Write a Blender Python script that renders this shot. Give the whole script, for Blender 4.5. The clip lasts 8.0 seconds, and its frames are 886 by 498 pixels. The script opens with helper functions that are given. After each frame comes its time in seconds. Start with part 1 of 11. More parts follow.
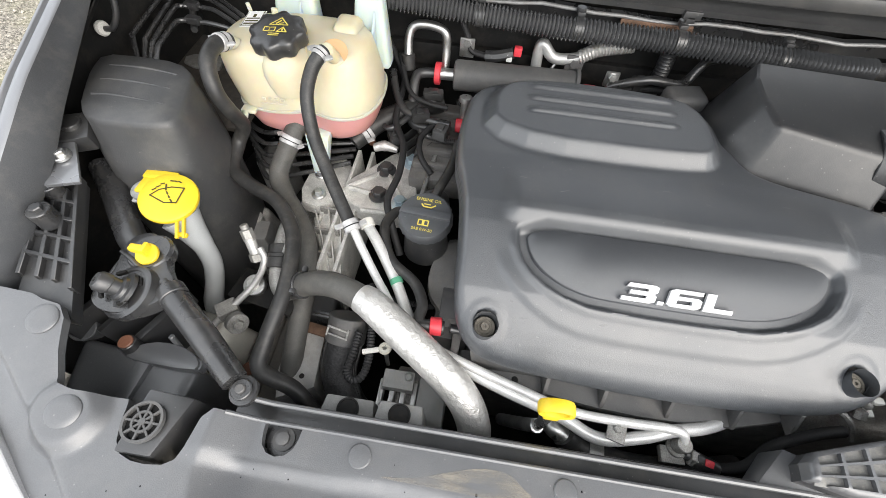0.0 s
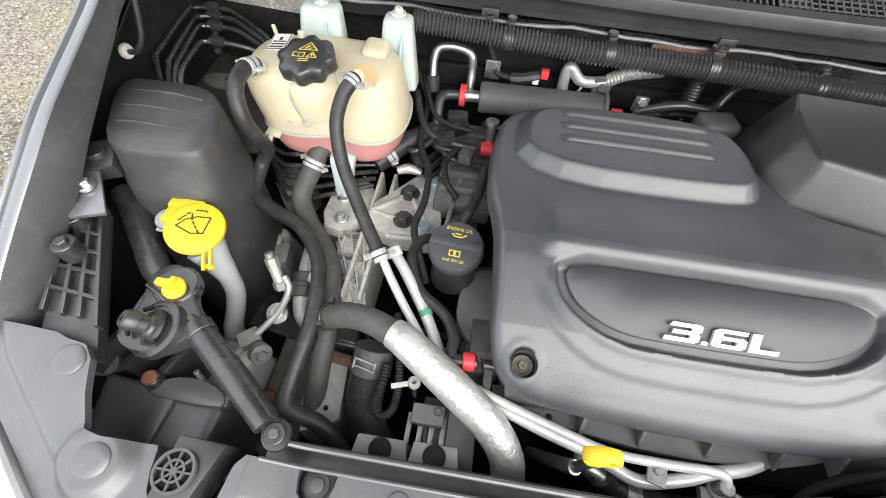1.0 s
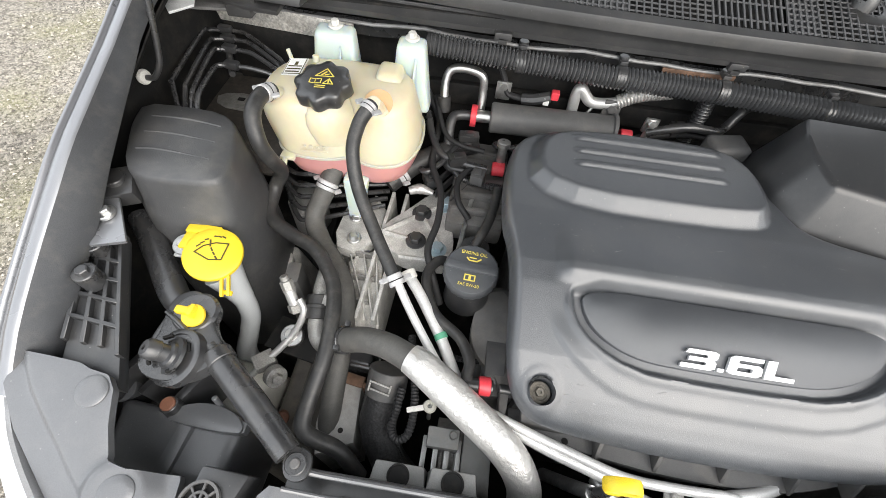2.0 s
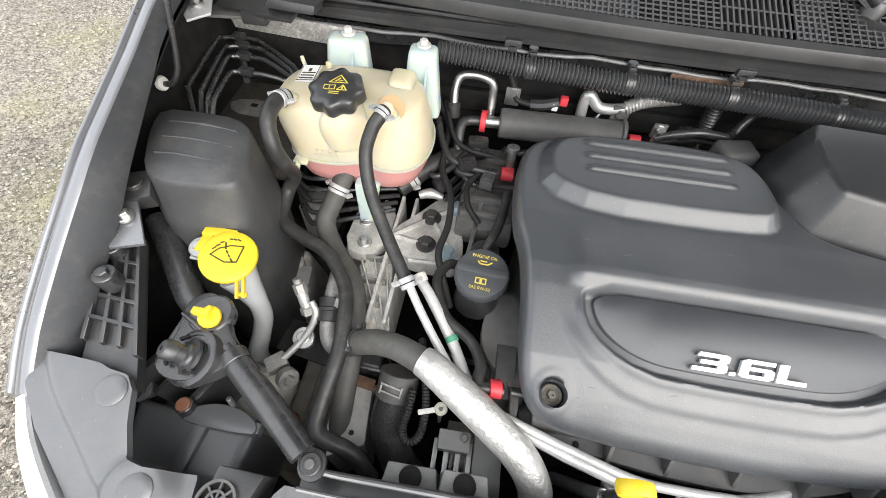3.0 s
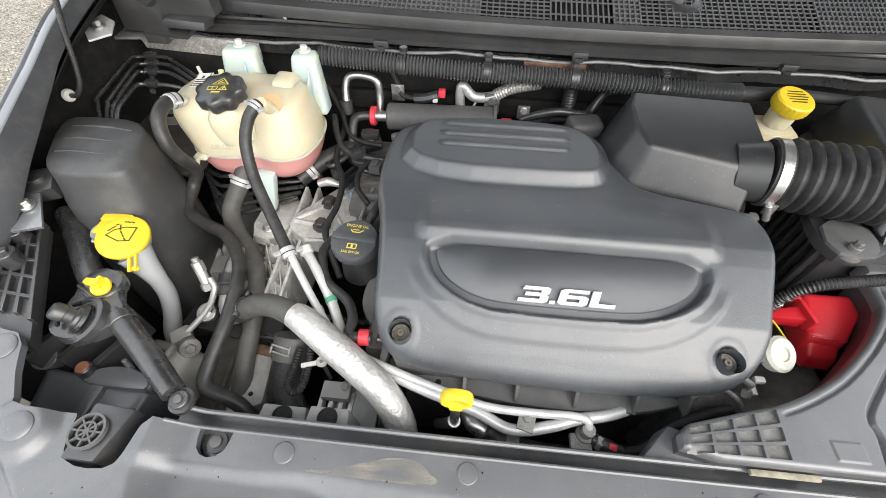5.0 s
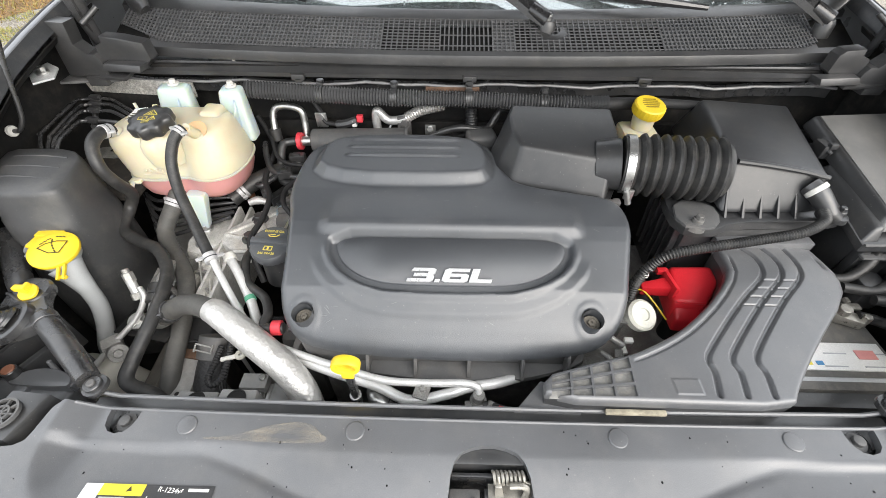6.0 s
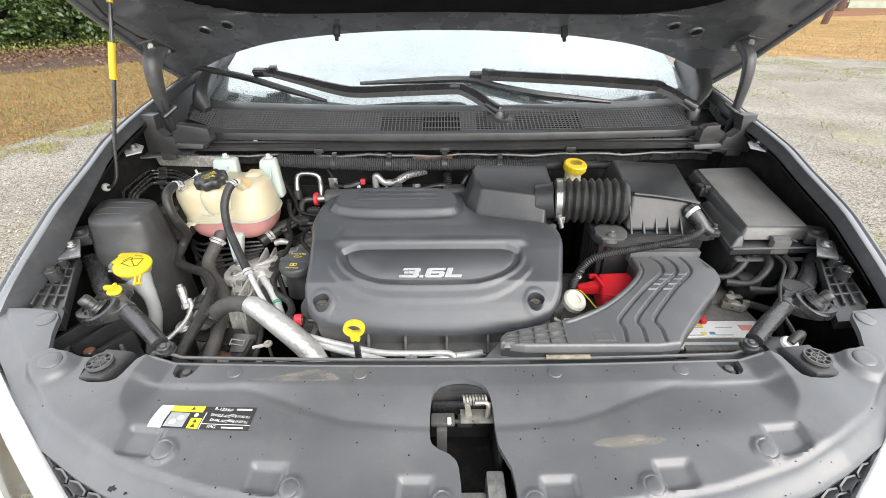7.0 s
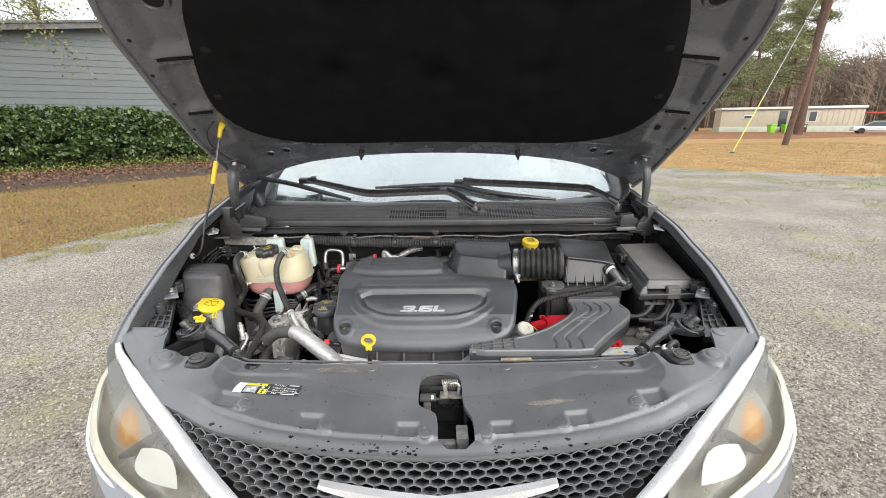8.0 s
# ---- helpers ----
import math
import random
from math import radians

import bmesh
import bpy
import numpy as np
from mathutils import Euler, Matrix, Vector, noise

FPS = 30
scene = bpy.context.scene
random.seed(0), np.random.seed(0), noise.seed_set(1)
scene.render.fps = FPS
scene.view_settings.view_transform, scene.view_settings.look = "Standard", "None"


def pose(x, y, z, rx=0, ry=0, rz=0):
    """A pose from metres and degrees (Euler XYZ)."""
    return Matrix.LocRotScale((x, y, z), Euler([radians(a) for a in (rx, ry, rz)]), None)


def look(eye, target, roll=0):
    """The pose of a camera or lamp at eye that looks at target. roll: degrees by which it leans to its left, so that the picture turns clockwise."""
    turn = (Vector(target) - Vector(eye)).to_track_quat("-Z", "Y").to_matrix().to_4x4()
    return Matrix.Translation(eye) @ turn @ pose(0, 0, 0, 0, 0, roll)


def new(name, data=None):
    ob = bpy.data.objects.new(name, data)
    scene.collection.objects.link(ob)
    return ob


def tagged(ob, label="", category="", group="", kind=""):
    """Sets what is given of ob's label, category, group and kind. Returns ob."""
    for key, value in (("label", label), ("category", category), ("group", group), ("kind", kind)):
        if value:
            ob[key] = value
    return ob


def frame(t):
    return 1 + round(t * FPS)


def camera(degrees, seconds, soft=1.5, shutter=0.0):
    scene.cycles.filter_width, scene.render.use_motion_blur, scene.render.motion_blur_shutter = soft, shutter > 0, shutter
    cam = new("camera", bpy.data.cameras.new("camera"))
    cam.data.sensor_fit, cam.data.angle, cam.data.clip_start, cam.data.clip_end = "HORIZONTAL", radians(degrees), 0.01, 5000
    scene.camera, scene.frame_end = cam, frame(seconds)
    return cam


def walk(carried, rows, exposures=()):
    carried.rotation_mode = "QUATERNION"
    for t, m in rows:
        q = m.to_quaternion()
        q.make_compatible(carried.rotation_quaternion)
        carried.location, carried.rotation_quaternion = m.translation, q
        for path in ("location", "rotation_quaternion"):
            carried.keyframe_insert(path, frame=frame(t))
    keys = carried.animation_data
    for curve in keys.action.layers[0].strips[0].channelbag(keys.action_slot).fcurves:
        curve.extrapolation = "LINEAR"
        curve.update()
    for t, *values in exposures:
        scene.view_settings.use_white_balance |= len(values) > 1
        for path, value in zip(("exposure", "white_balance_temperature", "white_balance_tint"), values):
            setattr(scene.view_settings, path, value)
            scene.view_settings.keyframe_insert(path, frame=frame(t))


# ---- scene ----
cam = camera(94.0, 8.0, 0.8)
PATH = [
    (0, (-0.352, -0.069, 1.507), (-0.439, 1.052, -0.147), 4.7),
    (0.5, (-0.385, -0.047, 1.507), (-0.468, 1.076, -0.146), 5.2),
    (1, (-0.41, -0.032, 1.515), (-0.491, 1.103, -0.129), 5.4),
    (1.5, (-0.427, -0.011, 1.529), (-0.501, 1.133, -0.111), 5.6),
    (3, (-0.451, -0.021, 1.539), (-0.55, 1.148, -0.081), 4.9),
    (3.5, (-0.438, -0.029, 1.54), (-0.549, 1.151, -0.071), 4.3),
    (4, (-0.397, -0.054, 1.548), (-0.519, 1.135, -0.055), 3.2),
    (4.5, (-0.308, -0.092, 1.555), (-0.422, 1.124, -0.028), 2.3),
    (5, (-0.221, -0.123, 1.561), (-0.315, 1.128, 0.004), 1.4),
    (5.2, (-0.18, -0.136, 1.564), (-0.262, 1.137, 0.023), 1.0),
    (6.3, (-0.031, -0.312, 1.572), (-0.055, 1.177, 0.238), -0.2),
    (6.5, (-0.024, -0.372, 1.576), (-0.038, 1.18, 0.315), -0.3),
    (7, (-0.027, -0.572, 1.583), (-0.028, 1.135, 0.54), -0.4),
    (7.5, (-0.009, -0.8, 1.602), (-0.013, 1.034, 0.804), -0.5),
    (8, (0.019, -1.035, 1.618), (0.011, 0.879, 1.039), -0.6),
]
walk(cam, [(t, look(eye, target, roll)) for t, eye, target, roll in PATH], [(0.0, 0.96), (1.6, 1.02), (3.5, 1.01), (5.2, 1.01), (6.5, 1.02), (7.3, 0.81), (8.0, 0.62)])

# ---------------------------------------------------------------- light
world = bpy.data.worlds.new("overcast_sky")
scene.world = world
world.use_nodes = True
wn, wl = world.node_tree.nodes, world.node_tree.links
sky = wn.new("ShaderNodeTexSky")
sky.sky_type, sky.sun_disc = "NISHITA", False
sky.sun_elevation, sky.sun_rotation = radians(36), radians(142)
sky.air_density, sky.dust_density, sky.ozone_density = 1.0, 6.0, 1.0
hazy = wn.new("ShaderNodeMix")
hazy.data_type = "RGBA"
hazy.inputs[0].default_value = 0.8
hazy.inputs[7].default_value = (9.0, 9.3, 9.6, 1)
wl.new(sky.outputs[0], hazy.inputs[6])
wl.new(hazy.outputs[2], wn["Background"].inputs[0])
wn["Background"].inputs[1].default_value = 0.13

sun_data = bpy.data.lights.new("sun", "SUN")
sun_data.energy, sun_data.angle, sun_data.color = 1.5, radians(60), (1.0, 0.98, 0.95)
sun = new("sun", sun_data)
sun.matrix_world = look((0, 0, 20), (-2.0, 2.6, 17.6))


# ---------------------------------------------------------------- materials
def nodes_of(name):
    m = bpy.data.materials.new(name)
    m.use_nodes = True
    nt = m.node_tree
    return m, nt.nodes, nt.links, nt.nodes["Principled BSDF"]


def add(nodes, kind, **values):
    n = nodes.new("ShaderNode" + kind)
    for k, v in values.items():
        n.inputs[k.replace("_", " ")].default_value = v
    return n


def surface(name, color, rough=0.5, metal=0.0, vary=0.25, scale=9.0, grain=0.12, grain_scale=900.0,
            bump=0.15, dust=None, dust_amount=0.35, coat=0.0, spec=0.5, each=0.0, specks=0.0, lines=0.0, coat_rough=0.08):
    """A solid surface: base colour varied at two scales, dust or stains in patches, fine relief."""
    m, n, l, b = nodes_of(name)
    co = add(n, "TexCoord")
    big = add(n, "TexNoise", Scale=scale, Detail=5.0, Roughness=0.6)
    fine = add(n, "TexNoise", Scale=grain_scale, Detail=2.0)
    for t in (big, fine):
        l.new(co.outputs["Object"], t.inputs["Vector"])
    ramp = n.new("ShaderNodeMapRange")
    ramp.inputs[1].default_value, ramp.inputs[2].default_value = 0.3, 0.7
    ramp.inputs[3].default_value, ramp.inputs[4].default_value = 1 - vary, 1 + vary
    l.new(big.outputs[0], ramp.inputs[0])
    grainy = n.new("ShaderNodeMapRange")
    grainy.inputs[1].default_value, grainy.inputs[2].default_value = 0.3, 0.7
    grainy.inputs[3].default_value, grainy.inputs[4].default_value = 1 - grain, 1 + grain
    l.new(fine.outputs[0], grainy.inputs[0])
    mul = n.new("ShaderNodeMath")
    mul.operation = "MULTIPLY"
    l.new(ramp.outputs[0], mul.inputs[0])
    l.new(grainy.outputs[0], mul.inputs[1])
    last = mul.outputs[0]
    if each:
        info = n.new("ShaderNodeObjectInfo")
        er = n.new("ShaderNodeMapRange")
        er.inputs[3].default_value, er.inputs[4].default_value = 1 - each, 1 + each
        l.new(info.outputs["Random"], er.inputs[0])
        m2 = n.new("ShaderNodeMath")
        m2.operation = "MULTIPLY"
        l.new(last, m2.inputs[0])
        l.new(er.outputs[0], m2.inputs[1])
        last = m2.outputs[0]
    tone = n.new("ShaderNodeVectorMath")
    tone.operation = "SCALE"
    tone.inputs[0].default_value = color
    l.new(last, tone.inputs["Scale"])
    out = tone.outputs[0]
    if dust:
        spots = add(n, "TexNoise", Scale=scale * 2.3, Detail=8.0, Roughness=0.7)
        l.new(co.outputs["Object"], spots.inputs["Vector"])
        sr = n.new("ShaderNodeMapRange")
        sr.inputs[1].default_value, sr.inputs[2].default_value = 0.48, 0.75
        sr.inputs[4].default_value = dust_amount
        l.new(spots.outputs[0], sr.inputs[0])
        mix = n.new("ShaderNodeMix")
        mix.data_type = "RGBA"
        mix.inputs[7].default_value = (*dust, 1)
        l.new(sr.outputs[0], mix.inputs[0])
        l.new(out, mix.inputs[6])
        out = mix.outputs[2]
    if specks:
        v = add(n, "TexVoronoi", Scale=150.0)
        l.new(co.outputs["Object"], v.inputs["Vector"])
        near = n.new("ShaderNodeMapRange")
        near.inputs[1].default_value, near.inputs[2].default_value = 0.16, 0.07
        near.inputs[3].default_value, near.inputs[4].default_value = 0.0, specks
        l.new(v.outputs["Distance"], near.inputs[0])
        some = n.new("ShaderNodeSeparateColor")
        l.new(v.outputs["Color"], some.inputs[0])
        gate = n.new("ShaderNodeMath")
        gate.operation = "GREATER_THAN"
        gate.inputs[1].default_value = 0.80
        l.new(some.outputs[0], gate.inputs[0])
        both = n.new("ShaderNodeMath")
        both.operation = "MULTIPLY"
        l.new(near.outputs[0], both.inputs[0])
        l.new(gate.outputs[0], both.inputs[1])
        mix = n.new("ShaderNodeMix")
        mix.data_type = "RGBA"
        mix.inputs[7].default_value = (0.45, 0.43, 0.40, 1)
        l.new(both.outputs[0], mix.inputs[0])
        l.new(out, mix.inputs[6])
        out = mix.outputs[2]
    l.new(out, b.inputs["Base Color"])
    rr = n.new("ShaderNodeMapRange")
    rr.inputs[1].default_value, rr.inputs[2].default_value = 0.3, 0.7
    rr.inputs[3].default_value, rr.inputs[4].default_value = max(rough - 0.07, 0.02), min(rough + 0.09, 1)
    l.new(big.outputs[0], rr.inputs[0])
    l.new(rr.outputs[0], b.inputs["Roughness"])
    b.inputs["Metallic"].default_value = metal
    b.inputs["Specular IOR Level"].default_value = spec
    b.inputs["Coat Weight"].default_value = coat
    b.inputs["Coat Roughness"].default_value = coat_rough
    if bump:
        bp = n.new("ShaderNodeBump")
        bp.inputs["Strength"].default_value, bp.inputs["Distance"].default_value = bump, 0.001
        l.new(fine.outputs[0], bp.inputs["Height"])
        l.new(bp.outputs[0], b.inputs["Normal"])
        if lines:
            w = add(n, "TexWave", Scale=1 / lines)
            w.bands_direction = "Y"
            l.new(co.outputs["Object"], w.inputs["Vector"])
            b2 = n.new("ShaderNodeBump")
            b2.inputs["Strength"].default_value, b2.inputs["Distance"].default_value = 0.25, 0.0006
            l.new(w.outputs["Fac"], b2.inputs["Height"])
            l.new(bp.outputs[0], b2.inputs["Normal"])
            l.new(b2.outputs[0], b.inputs["Normal"])
    return m


DUST = (0.24, 0.22, 0.19)
black_plastic = surface("black_plastic", (0.032, 0.0325, 0.034), 0.36, spec=0.8, coat=0.25, coat_rough=0.28, specks=0.3, dust=DUST, dust_amount=0.14)
cover_plastic = surface("engine_cover_plastic", (0.056, 0.0605, 0.067), 0.40, spec=1.0, coat=0.2, coat_rough=0.3, specks=0.28, vary=0.16, bump=0.35, dust=DUST, dust_amount=0.07, scale=6)
shield_plastic = surface("radiator_cover_plastic", (0.112, 0.115, 0.121), 0.38, spec=0.9, coat=0.35, coat_rough=0.28, specks=0.3, vary=0.15, bump=0.2, dust=(0.3, 0.28, 0.25), dust_amount=0.18, scale=5)
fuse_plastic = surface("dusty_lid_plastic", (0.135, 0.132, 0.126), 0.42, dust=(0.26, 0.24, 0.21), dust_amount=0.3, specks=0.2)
grey_plastic = surface("dusty_grey_plastic", (0.10, 0.10, 0.10), 0.55, specks=0.15, dust=(0.26, 0.23, 0.2), dust_amount=0.3)
# dirty black metal, also the painted shade inside holes, slots and gaps
dark_void = surface("dirty_metal_and_gap_shade", (0.012, 0.012, 0.012), 0.7, dust=(0.075, 0.066, 0.055), dust_amount=0.45, spec=0.25)
rubber = surface("black_rubber", (0.030, 0.030, 0.030), 0.44, grain=0.2, dust=DUST, dust_amount=0.2, scale=20)
rubber_grey = surface("weathered_rubber", (0.085, 0.083, 0.078), 0.6, grain=0.2, dust=DUST, dust_amount=0.25, scale=18)
painted_black = surface("black_painted_steel", (0.034, 0.0345, 0.036), 0.27, spec=0.9, dust=DUST, dust_amount=0.16, scale=14)
cast_alu = surface("cast_aluminium", (0.34, 0.335, 0.32), 0.48, 0.45, vary=0.35, scale=30, grain=0.25, grain_scale=500, bump=0.5, dust=(0.2, 0.17, 0.13), dust_amount=0.35)
dull_alu = surface("dull_aluminium_pipe", (0.62, 0.62, 0.61), 0.42, 0.6, vary=0.15, scale=25, bump=0.1)
steel = surface("zinc_steel", (0.55, 0.55, 0.54), 0.33, 0.9, vary=0.25, scale=40)
chrome = surface("chrome", (0.8, 0.8, 0.81), 0.12, 1.0, vary=0.05, bump=0.0)
bright_trim = surface("bright_satin_trim", (0.86, 0.86, 0.87), 0.24, 0.6, vary=0.05, bump=0.0)
silver_paint = surface("silver_car_paint", (0.245, 0.25, 0.262), 0.3, 0.55, vary=0.06, grain=0.08, grain_scale=2500, bump=0.02, coat=0.6)
# silver body paint darkened: shade on the fender's inner flange put into colour
flange_shade_paint = surface("shade_darkened_flange_paint", (0.058, 0.060, 0.064), 0.42, 0.3, vary=0.15, scale=12, dust=DUST, dust_amount=0.2)
under_paint = surface("grey_underside_paint", (0.21, 0.215, 0.23), 0.26, 0.5, vary=0.1, bump=0.05, dust=DUST, dust_amount=0.15)
pad_felt = surface("black_felt_and_slot_shade", (0.011, 0.011, 0.012), 0.95, vary=0.3, scale=12, grain=0.3, bump=0.5, spec=0.10)
yellow = surface("yellow_plastic", (0.80, 0.57, 0.03), 0.4, vary=0.06, bump=0.1)
ink = surface("black_ink", (0.06, 0.05, 0.01), 0.6, vary=0.1, bump=0.0)
yellow_ink = surface("yellow_print", (0.75, 0.62, 0.12), 0.6, vary=0.1, bump=0.0)
white_ink = surface("white_print", (0.75, 0.75, 0.74), 0.6, vary=0.05, bump=0.0)
red = surface("red_plastic", (0.62, 0.02, 0.03), 0.38, vary=0.08, bump=0.1)
red_clip = surface("red_clip", (0.75, 0.06, 0.08), 0.4, vary=0.08, bump=0.05)
white_plastic = surface("off_white_plastic", (0.68, 0.67, 0.63), 0.45, vary=0.08, bump=0.1)
grey_neck = surface("translucent_grey_neck", (0.40, 0.415, 0.42), 0.4, vary=0.08, bump=0.05)
silver_badge = surface("silver_badge", (0.80, 0.81, 0.82), 0.30, 0.5, vary=0.03, bump=0.0)
rust = surface("rusty_steel", (0.2, 0.12, 0.08), 0.8, 0.2, vary=0.4, scale=60, bump=0.6)
orange = surface("orange_cap", (0.26, 0.115, 0.07), 0.5, vary=0.15)
blue_clip = surface("blue_clip", (0.05, 0.25, 0.5), 0.4)
green_tag = surface("green_tag", (0.1, 0.35, 0.22), 0.5)
tape = surface("harness_tape", (0.02, 0.02, 0.021), 0.62, grain=0.3, bump=0.5, scale=50)
bark = surface("pine_bark", (0.115, 0.07, 0.052), 0.9, vary=0.4, scale=6, grain=0.4, grain_scale=60, bump=0.9)
siding_paint = surface("pale_grey_siding", (0.150, 0.172, 0.170), 0.6, vary=0.08, scale=2, grain=0.08, grain_scale=80, bump=0.2, each=0.04)
roof_felt = surface("grey_roof", (0.16, 0.16, 0.16), 0.9, vary=0.3, scale=4, grain_scale=120)
trim_white = surface("white_trim_paint", (0.72, 0.72, 0.7), 0.5, vary=0.06)
trailer_wall = surface("beige_metal_siding", (0.52, 0.47, 0.36), 0.6, vary=0.06, scale=1, grain_scale=40)
label_white = surface("label_white", (0.8, 0.8, 0.78), 0.4, vary=0.05, bump=0.0)
label_grey = surface("label_grey", (0.42, 0.43, 0.44), 0.4, vary=0.05, bump=0.0)
label_yellow = surface("label_yellow", (0.8, 0.68, 0.05), 0.4, vary=0.05, bump=0.0)
label_pink = surface("label_pink", (0.7, 0.3, 0.28), 0.5, vary=0.1, bump=0.0)
pipe_alu = surface("bright_aluminium_pipe", (0.74, 0.74, 0.73), 0.36, 0.35, vary=0.1, scale=25, bump=0.06)
zinc_bright = surface("pale_zinc", (0.66, 0.67, 0.68), 0.4, 0.3, vary=0.15, scale=60)
mount_alu = surface("clean_cast_aluminium", (0.62, 0.61, 0.58), 0.45, 0.3, vary=0.25, scale=40, grain=0.2, grain_scale=600, bump=0.45, dust=(0.3, 0.26, 0.2), dust_amount=0.25)
blue_zinc = surface("blue_zinc", (0.45, 0.56, 0.62), 0.32, 0.5, vary=0.1)
shroud_plastic = surface("matt_shroud_plastic", (0.062, 0.063, 0.065), 0.46, spec=0.6, specks=0.2, vary=0.2, dust=(0.26, 0.24, 0.21), dust_amount=0.22, bump=0.4)
worn_paint = surface("worn_body_paint", (0.26, 0.26, 0.25), 0.45, 0.3, vary=0.35, scale=40, dust=(0.10, 0.085, 0.07), dust_amount=0.6)
corner_dirt = surface("dirty_body_metal", (0.05, 0.045, 0.04), 0.7, vary=0.4, scale=25, dust=(0.16, 0.13, 0.10), dust_amount=0.5)
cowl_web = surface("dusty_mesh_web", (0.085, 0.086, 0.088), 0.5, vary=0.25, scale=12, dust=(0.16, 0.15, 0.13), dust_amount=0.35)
cowl_plastic = surface("matt_cowl_plastic", (0.042, 0.042, 0.043), 0.38, spec=0.7, coat=0.25, coat_rough=0.3, vary=0.2, specks=0.15, dust=DUST, dust_amount=0.12)
woven_rubber = surface("woven_black_rubber", (0.03, 0.03, 0.031), 0.55, grain=0.5, grain_scale=260, bump=1.0, vary=0.2, scale=30)
clamp_zinc = surface("dull_clamp_zinc", (0.50, 0.50, 0.50), 0.5, 0.25, vary=0.2, scale=80)
conduit_plastic = surface("glossy_conduit_plastic", (0.085, 0.086, 0.088), 0.20, spec=0.9, vary=0.15, bump=0.1)
mesh_plastic = surface("grey_mesh_plastic", (0.10, 0.101, 0.104), 0.42, vary=0.15, scale=4, dust=DUST, dust_amount=0.2)
wiper_black = surface("wiper_black", (0.022, 0.022, 0.023), 0.24, spec=0.9, vary=0.2, specks=0.3)
latch_zinc = surface("yellowed_zinc", (0.396, 0.378, 0.336), 0.32, 0.6, vary=0.25, scale=60)
silver_dull_plate = surface("worn_grey_plate", (0.28, 0.28, 0.27), 0.5, 0.3, vary=0.35, scale=50, dust=(0.12, 0.10, 0.08), dust_amount=0.5)
green_bin = surface("lime_green_plastic", (0.25, 0.6, 0.04), 0.5)


def foil_material():
    m = surface("crinkled_foil", (0.60, 0.59, 0.57), 0.36, 0.55, vary=0.12, scale=25, bump=0.0)
    n, l = m.node_tree.nodes, m.node_tree.links
    b = n["Principled BSDF"]
    co = add(n, "TexCoord")
    v = add(n, "TexVoronoi", Scale=120.0)
    w = add(n, "TexNoise", Scale=95.0, Detail=8.0, Distortion=3.0)
    for t in (v, w):
        l.new(co.outputs["Object"], t.inputs["Vector"])
    mx = n.new("ShaderNodeMath")
    l.new(v.outputs["Distance"], mx.inputs[0])
    l.new(w.outputs[0], mx.inputs[1])
    bp = n.new("ShaderNodeBump")
    bp.inputs["Strength"].default_value, bp.inputs["Distance"].default_value = 0.48, 0.0020
    l.new(mx.outputs[0], bp.inputs["Height"])
    l.new(bp.outputs[0], b.inputs["Normal"])
    return m


def milky(name, color, stain=None, rough=0.36, weight=0.75):
    m = surface(name, color, rough, vary=0.08, scale=7, grain=0.02, bump=0.03, dust=stain, dust_amount=0.4)
    b = m.node_tree.nodes["Principled BSDF"]
    b.inputs["Subsurface Weight"].default_value = weight
    b.inputs["Subsurface Radius"].default_value = (0.05, 0.038, 0.019)
    b.inputs["Subsurface Scale"].default_value = 0.6
    return m


def clear_glass(name, tint=(1, 1, 1), rough=0.0, ior=1.45):
    m, n, l, b = nodes_of(name)
    b.inputs["Base Color"].default_value = (*tint, 1)
    b.inputs["Roughness"].default_value = rough
    b.inputs["IOR"].default_value = ior
    b.inputs["Transmission Weight"].default_value = 1.0
    return m


